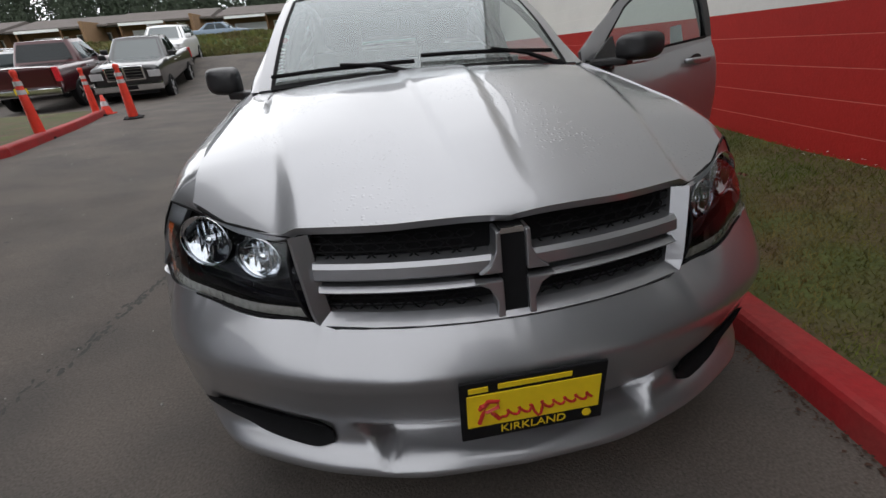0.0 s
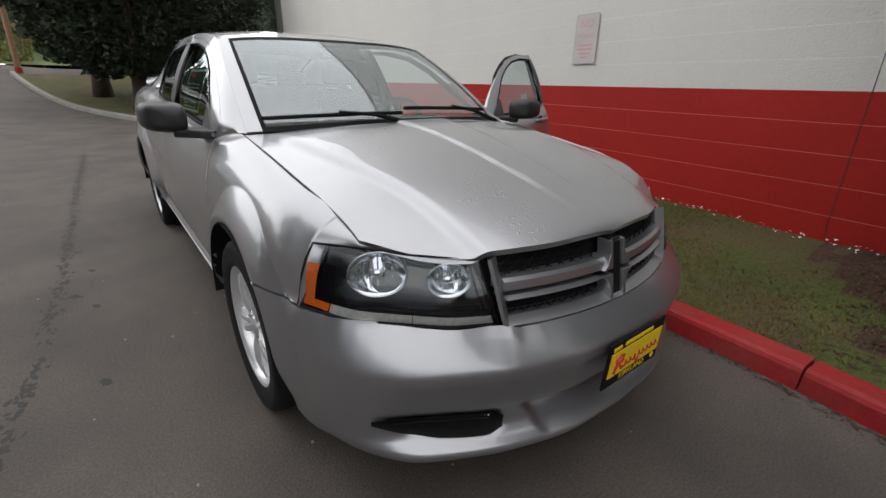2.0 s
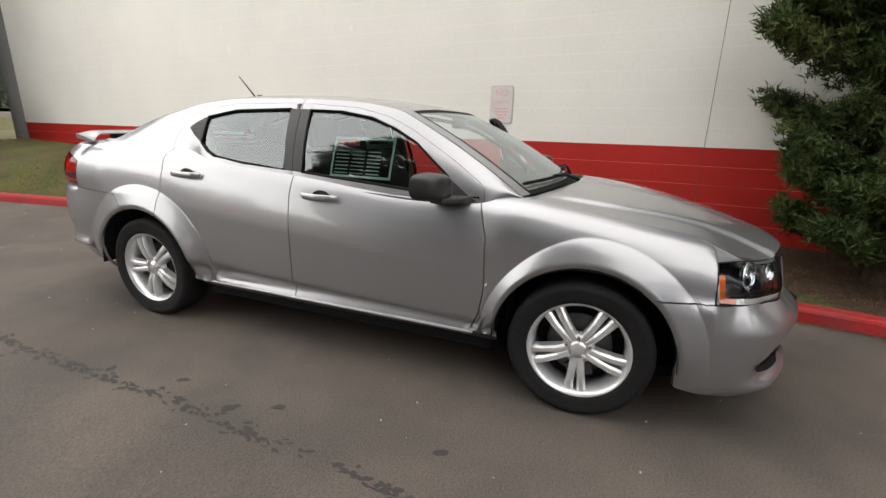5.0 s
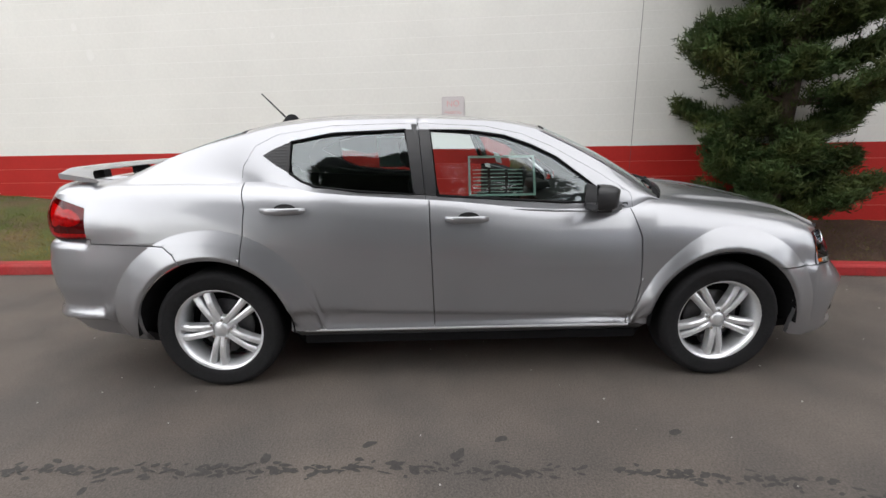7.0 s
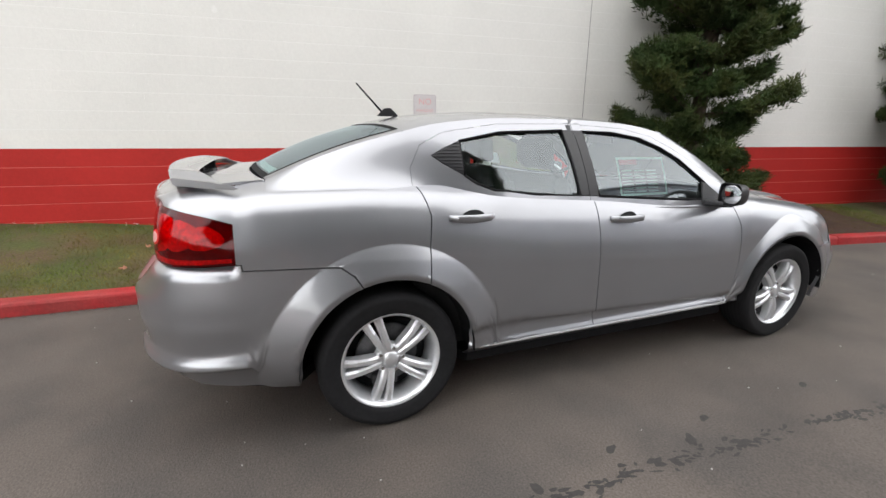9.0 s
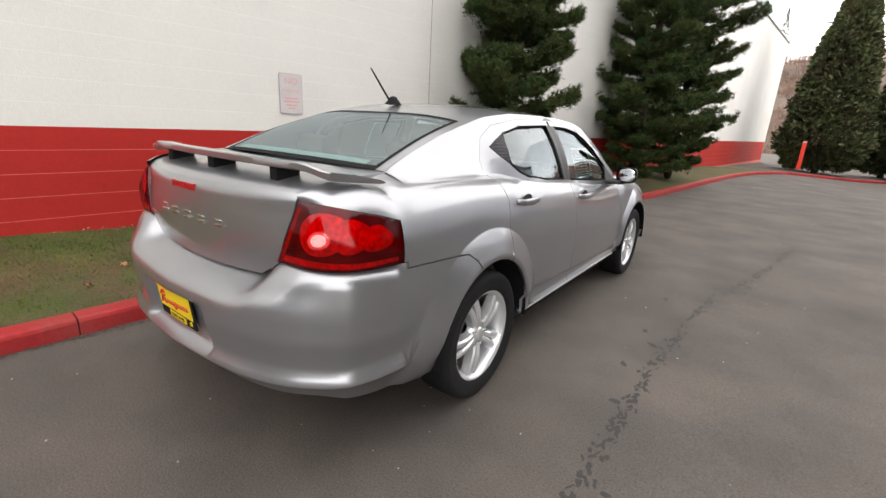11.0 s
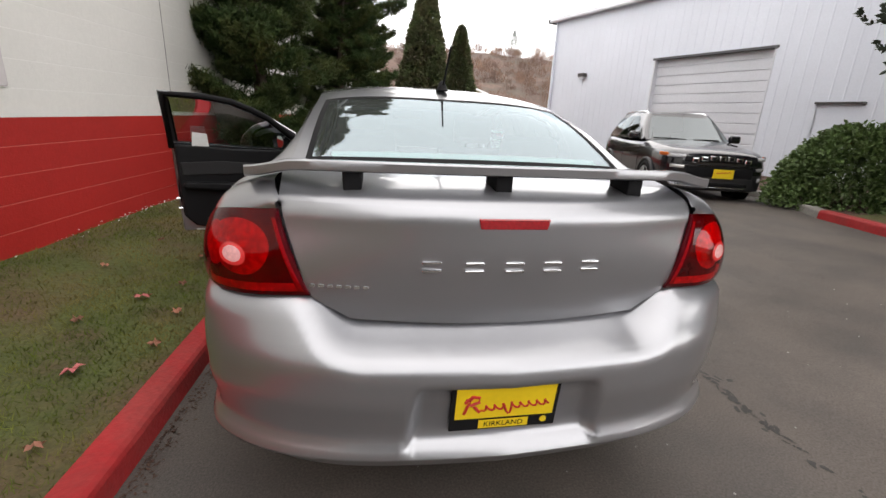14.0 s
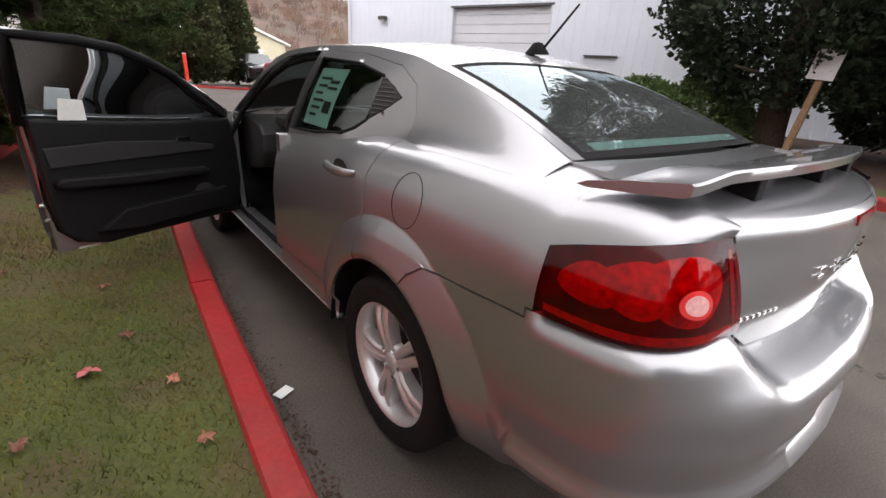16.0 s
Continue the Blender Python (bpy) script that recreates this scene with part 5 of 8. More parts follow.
for i in range(-9, 10):
    for j in range(3):
        for zc in (0.755, 0.638):
            x = i * 0.044 + (0.022 if j % 2 else 0)
            z = zc + (j - 1) * 0.017
            if abs(x) < 0.07 or abs(x) > 0.40:
                continue
            hx = [(x + 0.020 * math.cos(k * math.pi / 3), z + 0.0095 * math.sin(k * math.pi / 3)) for k in range(7)]
            part("mesh_cell", tube_bm([(px, grille_y(px, pz) + 0.026, pz) for px, pz in hx], 0.0022, 4), "matt_black", grille)
surround = bmesh.new()
sp = [(-grille_half(0.603 + 0.187 * k / 8), 0.603 + 0.187 * k / 8) for k in range(8, -1, -1)] + [(-0.40 + 0.1 * k, 0.601) for k in range(1, 8)] + [(grille_half(0.603 + 0.187 * k / 8), 0.603 + 0.187 * k / 8) for k in range(0, 9)]
ringo = []
for i, (x, z) in enumerate(sp):
    t = abs(x) / 0.43
    inx, inz = (x * 0.915, z) if abs(x) > 0.41 and z > 0.606 else (x * 0.93, z + 0.020)
    if z > 0.606:
        inx = x * 0.91
    ringo.append((surround.verts.new((x, grille_y(x, z) - 0.014, z - (0.005 if z < 0.606 else 0.0))), surround.verts.new((x * 0.985, grille_y(x, z) - 0.020, z + 0.004)), surround.verts.new((inx, grille_y(inx, inz) + 0.012, inz)), surround.verts.new((inx, grille_y(inx, inz) + 0.05, inz))))
for a, b in zip(ringo, ringo[1:]):
    for k in range(3):
        surround.faces.new((a[k], b[k], b[k + 1], a[k + 1]))
part("grille_surround", outward(surround, (0, -1, 0.3)), "silver", grille, "silver grille frame")
part("hood_emblem", prism_bm([(-0.028, 0.0), (0.028, 0.0), (0.022, 0.012), (-0.022, 0.012)], 0.006, Matrix(((1, 0, 0, 0), (0, 0, -1, -2.292), (0, 1, 0, 0.776), (0, 0, 0, 1)))), "chrome", grille)

# dark inserts of the lower intakes, lying in their recesses
def intake_point(a, b):
    x = 0.450 + 0.322 * a
    z = curve_at(INTAKE_BOT, x) + (curve_at(INTAKE_TOP, x) - curve_at(INTAKE_BOT, x)) * b
    i = next(k for k, c in enumerate(band_cols) if c[0] > x)
    p, q = band_cols[i - 1], band_cols[i]
    t = (x - p[0]) / (q[0] - p[0])
    n = p[4].lerp(q[4], t)
    o = band_inset(x, -2.0, z, 0.63) + nose_scoops(x, -2.0, z) - 0.007
    return Vector((x - n.x * o, p[1] + (q[1] - p[1]) * t - n.y * o, z))


for s in (1, -1):
    ib = outward(grid_bm(intake_point, 44, 14), (0, -1, 0))
    intake = part("lower_intake", flip_side(ib, s), "matt_black", front_bumper, "black lower air intake", True)
    for k in range(1, 4):
        slat = tube_bm([intake_point(0.10 + 0.78 * i / 14, k / 4) + Vector((0, -0.002, 0)) for i in range(15)], 0.0025, 5)
        part("intake_slat", flip_side(slat, s), "black_plastic", intake)


# number plates
def plate(parent, m, front):
    """Yellow dealer plate in a black frame, local x right, y up, z towards the viewer."""
    fr = box_bm(0.312, 0.162, 0.008, (0, 0, 0), 0.004)
    fr.transform(m)
    p = part("number_plate", fr, "matt_black", parent, "yellow dealer plate in black frame")
    b = box_bm(0.285, 0.088 if front else 0.105, 0.004, (0, 0.004 if front else 0.016, 0.005), 0.001)
    b.transform(m)
    part("plate_face", b, "yellow", p)
    # slanting script drawn as a plain stroke
    dy = 0.002 if front else 0.014
    base = [(-0.118, -0.030), (-0.110, -0.005), (-0.100, 0.022), (-0.112, 0.018), (-0.118, 0.008), (-0.098, 0.028), (-0.078, 0.024), (-0.078, 0.008), (-0.102, -0.002), (-0.088, -0.010), (-0.076, -0.026)]
    for k in range(66):
        ph = k / 65
        base.append((-0.070 + 0.195 * ph + 0.006 * math.sin(2 * math.pi * 8 * ph), -0.014 + 0.010 * ph + (0.010 + (0.018 if 0.34 < ph < 0.44 else 0.0)) * math.cos(2 * math.pi * 8 * ph + 2.4)))
    st = tube_bm([m @ Vector((x, y + dy, 0.0068)) for x, y in base], [0.0055 if q < 11 else 0.0036 for q in range(len(base))], 5)
    part("script_stroke", st, "red_ink", p)
    if front:
        t = text_part("town_name", "KIRKLAND", 0.030, m @ Matrix.Translation((0.0, -0.060, 0.0045)), "yellow", p)
        for x, w in ((0.0, 0.155), (-0.118, 0.04)):
            b = box_bm(w, 0.012, 0.003, (x, 0.064 if x == 0 else 0.062, 0.005))
            b.transform(m)
            part("name_bar", b, "yellow", p)
    else:
        t = text_part("town_name", "KIRKLAND", 0.024, m @ Matrix.Translation((0.0, -0.060, 0.0062)), "matt_black", p)
        b = box_bm(0.145, 0.028, 0.003, (0, -0.060, 0.0045))
        b.transform(m)
        part("name_bar", b, "yellow", p)
    b = cyl_bm(0.010, 0.010, 0.004, 14, m @ Matrix.Translation((0.118, -0.056, 0.003)))
    part("frame_badge", b, "yellow", p)
    return p


plate(front_bumper, Matrix.Translation((0.005, -2.418, 0.443)) @ Matrix.Rotation(math.pi / 2 + 0.05, 4, "X"), True)
plate(rear_bumper, Matrix.Translation((0.005, 2.438, 0.565)) @ Matrix.Rotation(math.pi, 4, "Z") @ Matrix.Rotation(math.pi / 2 + 0.12, 4, "X"), False)

# fuel flap on the driver's side
fx = [(curve_at(SIDE_X, y) - band_inset(0.88, y, z, curve_at(FENDER_Z, y)) + 0.001, y, z) for y, z in [(1.455 + 0.078 * math.cos(a), 0.975 + 0.085 * math.sin(a)) for a in [2 * math.pi * k / 28 for k in range(29)]]]
part("fuel_flap", tube_bm(fx, 0.0013, 5), "matt_black", car)

# antenna
ant = part("antenna", lathe_bm([(0.0, 0.06), (0.014, 0.055), (0.03, 0.02), (0.04, 0.0)], 16, Matrix.Translation((0, 1.15, 1.452)) @ Matrix.Diagonal((0.75, 1.7, 0.8, 1))), "matt_black", car, smooth=True)
part("mast", rod_bm((0, 1.185, 1.475), (0, 1.335, 1.63), 0.006, 0.004, 8), "matt_black", ant)


# --- wheels ---
def spoke(bm, ang, w):
    """One of a pair of slim spokes, in wheel axes (z out)."""
    prof = [(0.045, 0.030, 0.019), (0.10, 0.022, 0.017), (0.16, 0.020, 0.0175), (0.216, 0.026, 0.021)]
    ring = []
    c, s = math.cos(ang), math.sin(ang)
    for i, (r, hz, hw) in enumerate(prof):
        off = w * (0.4 + 0.6 * i / 3)
        top, lowz = 0.072 + (0.012 if i in (1, 2) else 0.0), 0.03
        pts = []
        for dx, z in ((-hw, lowz), (-hw, top - 0.008), (-hw * 0.45, top), (hw * 0.45, top), (hw, top - 0.008), (hw, lowz)):
            t = off + dx
            pts.append(bm.verts.new((r * c - t * s, r * s + t * c, z)))
        ring.append(pts)
    for a, b in zip(ring, ring[1:]):
        for k in range(5):
            bm.faces.new((a[k], a[k + 1], b[k + 1], b[k]))


def make_wheel():
    w = empty("wheel")
    w.parent = car
    ty = lathe_bm([(0.222, -0.085), (0.262, -0.104), (0.305, -0.108), (0.328, -0.092), (0.335, -0.07), (0.3355, 0.0), (0.335, 0.07), (0.328, 0.092), (0.312, 0.104), (0.300, 0.1055), (0.296, 0.1045), (0.262, 0.104), (0.238, 0.096), (0.228, 0.085), (0.222, 0.07)], 56)
    part("tyre", ty, "rubber", w, "black road tyre", True)
    for k in range(5):
        zz = -0.055 + 0.0275 * k
        part("tread_groove", lathe_bm([(0.3362, zz - 0.003), (0.3362, zz + 0.003)], 56), "matt_black", w)
    rm = lathe_bm([(0.222, -0.085), (0.205, -0.08), (0.205, 0.02), (0.212, 0.06), (0.222, 0.078), (0.232, 0.094), (0.238, 0.094), (0.240, 0.085), (0.236, 0.075)], 56)
    rim = part("rim", rm, "alloy", w, "silver alloy rim with paired spokes", True)
    for k in range(5):
        for d in (-0.031, 0.031):
            bm = bmesh.new()
            spoke(bm, 2 * math.pi * k / 5 + math.pi / 2, d)
            bmesh.ops.recalc_face_normals(bm, faces=bm.faces[:])
            part("spoke", bm, "alloy", rim)
    part("hub", lathe_bm([(0.075, 0.03), (0.072, 0.064), (0.060, 0.070), (0.040, 0.066), (0.036, 0.072), (0.030, 0.078), (0.0, 0.079)], 30), "alloy", rim, smooth=True)
    for k in range(5):
        a = 2 * math.pi * (k + 0.5) / 5 + math.pi / 2
        part("lug_nut", cyl_bm(0.011, 0.009, 0.016, 8, Matrix.Translation((0.056 * math.cos(a), 0.056 * math.sin(a), 0.062))), "chrome", rim)
    part("brake_disc", lathe_bm([(0.05, 0.0), (0.15, 0.0), (0.152, -0.012), (0.05, -0.012)], 40), "alloy_dark", w, smooth=True)
    part("backing_plate", lathe_bm([(0.0, -0.03), (0.2, -0.03), (0.205, -0.05)], 32), "matt_black", w)
    part("caliper", box_bm(0.07, 0.12, 0.05, (-0.125, 0.03, 0.0), 0.01), "alloy_dark", w)
    return w


wheel = make_wheel()
wheel.matrix_basis = Matrix.Translation((-0.785, AXF, HUB)) @ Matrix.Rotation(-math.pi / 2, 4, "Y") @ Matrix.Rotation(0.35, 4, "Z")
for x, y, turn in ((-0.785, AXR, 0.1), (0.785, AXF, 1.0), (0.785, AXR, 0.7)):
    copy_thing(wheel, Matrix.Translation((x, y, HUB)) @ Matrix.Rotation((-1 if x < 0 else 1) * math.pi / 2, 4, "Y") @ Matrix.Rotation(turn, 4, "Z"))
for x in (-1, 1):
    for y in (AXF, AXR):
        lin = bmesh.new()
        ring = []
        for k in range(21):
            a = math.pi * k / 20
            ring.append([lin.verts.new((x * xx, y + (ARCH + 0.007) * math.cos(a), HUB - 0.01 + (ARCH + 0.007) * math.sin(a))) for xx in (0.50, 0.908)])
        for a, b in zip(ring, ring[1:]):
            lin.faces.new((a[0], a[1], b[1], b[0]))
        lin.faces.new([r[0] for r in ring])
        part("wheel_liner", lin, "matt_black", car)

# underside and cabin
und = prism_bm([(-0.74, -1.6), (-0.66, -2.0), (-0.45, -2.16), (0.45, -2.16), (0.66, -2.0), (0.74, -1.6), (0.47, -1.5), (0.47, -1.2), (0.78, -0.95), (0.78, 0.95), (0.47, 1.2), (0.47, 1.6), (0.72, 1.8), (0.62, 2.05), (0.45, 2.12), (-0.45, 2.12), (-0.62, 2.05), (-0.72, 1.8), (-0.47, 1.6), (-0.47, 1.2), (-0.78, 0.95), (-0.78, -0.95), (-0.47, -1.2), (-0.47, -1.5)], 0.05, Matrix.Translation((0, 0, 0.205)))
part("floor_pan", und, "matt_black", car)
part("exhaust_pipe", cyl_bm(0.03, 0.03, 0.2, 16, Matrix.Translation((-0.42, 2.02, 0.29)) @ Matrix.Rotation(-math.pi / 2, 4, "X")), "alloy_dark", car)
fire = prism_bm([(-0.68, 0.25), (-0.68, 0.92), (0.68, 0.92), (0.68, 0.25)], 0.03, Matrix.Translation((0, -1.0, 0)) @ Matrix.Rotation(math.pi / 2, 4, "X"))
part("bulkhead", fire, "matt_black", car)
dash = prism_bm([(-1.08, 0.86), (-1.05, 0.985), (-0.85, 0.99), (-0.62, 0.955), (-0.55, 0.90), (-0.56, 0.78), (-0.66, 0.66), (-0.95, 0.60)], 1.36, Matrix(((0, 0, 1, -0.68), (1, 0, 0, 0), (0, 1, 0, 0), (0, 0, 0, 1))), 0.02)
part("dashboard", dash, "trim_grey", car, "dark grey dashboard")
part("instrument_hood", prism_bm([(-0.70, 0.95), (-0.66, 1.01), (-0.55, 1.005), (-0.54, 0.95)], 0.36, Matrix(((0, 0, 1, 0.19), (1, 0, 0, 0), (0, 1, 0, 0), (0, 0, 0, 1))), 0.01), "trim_grey", car)
wheel_m = Matrix.Translation((0.37, -0.44, 0.925)) @ Matrix.Rotation(radians(-68), 4, "X")
sw = part("steering_wheel", tube_bm([wheel_m @ Vector((0.185 * math.cos(a), 0.185 * math.sin(a), 0)) for a in [2 * math.pi * k / 32 for k in range(33)]], 0.016, 8), "cloth", car, "black steering wheel", True)
part("steering_boss", lathe_bm([(0.0, 0.03), (0.06, 0.025), (0.08, 0.0), (0.07, -0.05)], 24, wheel_m), "cloth", sw, smooth=True)
for a in (0.2, math.pi - 0.2, -math.pi / 2):
    part("wheel_spoke", rod_bm(wheel_m @ Vector((0.06 * math.cos(a), 0.06 * math.sin(a), 0)), wheel_m @ Vector((0.18 * math.cos(a), 0.18 * math.sin(a), 0)), 0.016, 0.013), "alloy" if a > 0 else "cloth", sw)


def seat_part(name, poly, x, w, bev):
    return part(name, prism_bm(poly, w, Matrix(((0, 0, 1, x - w / 2), (1, 0, 0, 0), (0, 1, 0, 0), (0, 0, 0, 1))), bev), "cloth", car, smooth=False)


for x in (-0.37, 0.37):
    seat_part("seat_cushion", [(-0.42, 0.36), (-0.44, 0.50), (-0.38, 0.55), (0.1, 0.50), (0.12, 0.36)], x, 0.50, 0.04)
    seat_part("seat_back", [(0.02, 0.48), (0.14, 0.45), (0.36, 1.08), (0.34, 1.14), (0.26, 1.13), (0.20, 1.04)], x, 0.46, 0.04)
    seat_part("headrest", [(0.28, 1.17), (0.34, 1.16), (0.40, 1.20), (0.41, 1.32), (0.36, 1.36), (0.30, 1.33)], x, 0.26, 0.03)
seat_part("rear_bench", [(0.62, 0.36), (0.60, 0.52), (0.66, 0.56), (1.15, 0.52), (1.15, 0.36)], 0, 1.26, 0.04)
seat_part("rear_backrest", [(1.05, 0.50), (1.2, 0.48), (1.45, 1.08), (1.40, 1.14), (1.30, 1.12)], 0, 1.24, 0.04)
for x in (-0.38, 0.38):
    seat_part("rear_headrest", [(1.36, 1.13), (1.42, 1.12), (1.47, 1.16), (1.48, 1.24), (1.42, 1.26), (1.37, 1.23)], x, 0.26, 0.02)
part("parcel_shelf", prism_bm([(-0.60, 1.40), (0.60, 1.40), (0.58, 1.86), (-0.58, 1.86)], 0.03, Matrix.Translation((0, 0, 1.095))), "trim_grey", car)
part("centre_console", prism_bm([(-0.6, 0.36), (-0.6, 0.66), (0.3, 0.58), (0.3, 0.36)], 0.22, Matrix(((0, 0, 1, -0.11), (1, 0, 0, 0), (0, 1, 0, 0), (0, 0, 0, 1))), 0.01), "trim_grey", car)
part("headliner", shifted(up_facing(grid_bm(sub(roof_point, 0.03, 0.97, 0.02, 0.98), 16, 16)), -0.03), "trim_grey", car, smooth=True)
mm = screen_point(0.5, 0.88) + Vector((0, 0.09, -0.035))
part("rear_view_mirror", box_bm(0.24, 0.03, 0.065, mm, 0.012), "matt_black", car)
for s in (1, -1):
    part("inner_side", prism_bm([(0.24, 0.3), (1.0, 0.3), (1.3, 0.75), (1.4, 1.06), (0.24, 1.0)], 0.03, Matrix(((0, 0, 1, s * 0.735), (1, 0, 0, 0), (0, 1, 0, 0), (0, 0, 0, 1)))), "cloth", car)
    bp = tube_bm([(s * 0.76, 0.26, 0.32), (s * 0.755, 0.275, 0.95), (s * 0.69, 0.30, 1.2), (s * 0.585, 0.31, 1.40)], 0.035, 8)
    part("inner_pillar", bp, "trim_grey", car, smooth=True)

# door opening seal and sill plate on the open side
op = [(-0.85, 0.36), (-0.90, 0.6), (-0.89, 0.85), (-0.83, 1.02), (-0.68, 1.135), (-0.44, 1.275), (-0.25, 1.345), (0.0, 1.38), (0.24, 1.39), (0.20, 0.95), (0.175, 0.5), (0.15, 0.36), (0.05, 0.335), (-0.75, 0.335), (-0.85, 0.36)]
part("door_opening_seal", tube_bm([((upper_x(y, z) - 0.045) if z > 1.0 else 0.80, y, z) for y, z in op], 0.016, 6), "matt_black", car, smooth=True)
for s in (1, -1):
    part("sill_strip", box_bm(0.014, 1.80, 0.012, (s * 0.862, 0.03, 0.321), 0.004), "alloy", car, "bright sill strip")
part("sill_plate", box_bm(0.14, 1.05, 0.02, (0.775, -0.33, 0.315), 0.006), "silver", car)
part("hinge_pillar", prism_bm([(-0.99, 0.32), (-0.99, 0.97), (-0.895, 0.94), (-0.905, 0.60), (-0.87, 0.32)], 0.10, Matrix(((0, 0, 1, 0.745), (1, 0, 0, 0), (0, 1, 0, 0), (0, 0, 0, 1))), 0.006), "silver", car)
part("latch_pillar", prism_bm([(0.205, 0.32), (0.225, 1.02), (0.28, 1.02), (0.28, 0.32)], 0.09, Matrix(((0, 0, 1, 0.755), (1, 0, 0, 0), (0, 1, 0, 0), (0, 0, 0, 1))), 0.006), "silver", car)


# window stickers
def sticker(parent, side, y0, y1, z0, z1, label):
    def sp2(y, z, d):
        return Vector((side * (upper_x(y, z) - 0.016 + d), y, z))

    def sheet(ya, yb, za, zb, d, mt, name, par, lb=""):
        b = outward(grid_bm(lambda a, c: sp2(ya + (yb - ya) * a, za + (zb - za) * c, d), 6, 4), (side, 0, 0))
        return part(name, b, mt, par, lb)
    t = 0.012
    st = sheet(y0, y1, z0, z0 + t, 0.0, "mint", "window_sticker", parent, label)
    for q in ((y0, y1, z1 - t, z1), (y0, y0 + t, z0, z1), (y1 - t, y1, z0, z1)):
        sheet(*q, 0.0, "mint", "sticker_border", st)
    return st, sheet


st, sheet = sticker(DOORS[("front_door", -1)], -1, -0.345, 0.02, 1.035, 1.245, "price sticker with pale border in the glass")
sheet(-0.13, 0.0, 1.205, 1.232, 0.0, "red_ink", "sticker_header", st)
for c in range(3):
    for r in range(7):
        sheet(-0.115 + 0.001 - c * 0.095 + 0.03, -0.035 - c * 0.095 + 0.03, 1.055 + r * 0.019, 1.060 + r * 0.019, 0.0, "mint", "sticker_line", st)
st2, sheet = sticker(DOORS[("rear_door", 1)], 1, 0.38, 0.66, 1.09, 1.34, "price sticker in the rear door glass")
sheet(0.39, 0.65, 1.10, 1.33, -0.001, "mint", "sticker_sheet", st2)
for r in range(6):
    sheet(0.42, 0.50 + 0.02 * (r % 3), 1.13 + r * 0.032, 1.142 + r * 0.032, 0.002, "trim_grey", "sticker_line", st2)
for q in ((0.55, 0.63, 1.15, 1.20), (0.53, 0.63, 1.25, 1.262), (0.53, 0.63, 1.275, 1.29)):
    sheet(*q, 0.002, "trim_grey", "sticker_line", st2)
band2 = shifted(up_facing(grid_bm(sub(back_point, 0.10, 0.90, 0.065, 0.12), 24, 2)), -0.006)
part("window_banner", band2, "mint", car, "pale mint film along the rear glass", True)

# ---- ground ----
KERB = [(-9.0, -24.6), (-6.6, -23.6), (-4.0, -22.2), (-2.2, -20.2), (-1.1, -17.0), (-0.38, -12.5), (0.32, -7.0), (0.70, -4.8), (0.93, -3.0), (1.02, -2.1), (1.12, -0.5), (1.20, 1.5), (1.30, 3.2), (1.34, 4.6), (1.12, 6.4), (0.66, 8.4), (-0.1, 11.0), (-1.6, 15.0), (-3.2, 20.0)]
FAR_KERB = [(-9.4, -15.5), (-9.0, -9.0), (-7.9, -5.0), (-6.9, -3.0), (-6.15, -1.7), (-5.85, -0.6), (-5.6, 0.8), (-5.25, 2.4), (-5.15, 3.6), (-5.6, 5.6), (-6.3, 8.1), (-6.7, 9.3)]


def ground_z(x, y):
    z = 0.20 * ease(-1.7, -5.2, x) * (0.1 + 0.9 * ease(-7.0, -1.5, y)) + 0.20 * ease(-6.0, -20.0, y) * (1 - ease(-1.7, -5.2, x))
    if y > 9.5:
        z += 1.265 * ((min(y, 21.0) - 9.5) / 11.5) ** 3.0
    return z


def kerb_x(y):
    return curve_at([(b, a) for a, b in KERB[3:]], y)


def axis_steps(lo, hi, step, far):
    s = [lo + (hi - lo) * k / round((hi - lo) / step) for k in range(round((hi - lo) / step) + 1)]
    d, a, b = step, lo, hi
    while b < far:
        d *= 1.5
        a, b = a - d, b + d
        s = [a] + s + [b]
    return s


gm = bmesh.new()
xs, ys = axis_steps(-14, 12, 0.5, 900), axis_steps(-30, 28, 0.5, 900)
gv = [[gm.verts.new((x, y, ground_z(max(min(x, 14), -14), max(min(y, 26), -30)))) for y in ys] for x in xs]
for i in range(len(xs) - 1):
    for j in range(len(ys) - 1):
        gm.faces.new((gv[i][j], gv[i + 1][j], gv[i + 1][j + 1], gv[i][j + 1]))
ground = tagged(link_bm("ground", gm, "asphalt", smooth=True), "grey worn asphalt lane", "ground", kind="structure")


def along(pts, step):
    """Points at even steps along a smooth line through pts, with the distance run."""
    n = len(pts)
    acc = [0.0]
    for a, b in zip(pts, pts[1:]):
        acc.append(acc[-1] + math.hypot(b[0] - a[0], b[1] - a[1]))
    xt, yt = list(zip(acc, [p[0] for p in pts])), list(zip(acc, [p[1] for p in pts]))

    def cr(tab, s):
        for i in range(n - 1):
            if s <= tab[i + 1][0]:
                break
        p0, p1, p2, p3 = tab[max(i - 1, 0)][1], tab[i][1], tab[i + 1][1], tab[min(i + 2, n - 1)][1]
        t = (s - tab[i][0]) / (tab[i + 1][0] - tab[i][0])
        return 0.5 * (2 * p1 + (p2 - p0) * t + (2 * p0 - 5 * p1 + 4 * p2 - p3) * t * t + (3 * p1 - p0 - 3 * p2 + p3) * t**3)
    k = max(int(acc[-1] / step), 1)
    return [Vector((cr(xt, acc[-1] * q / k), cr(yt, acc[-1] * q / k))) for q in range(k + 1)]


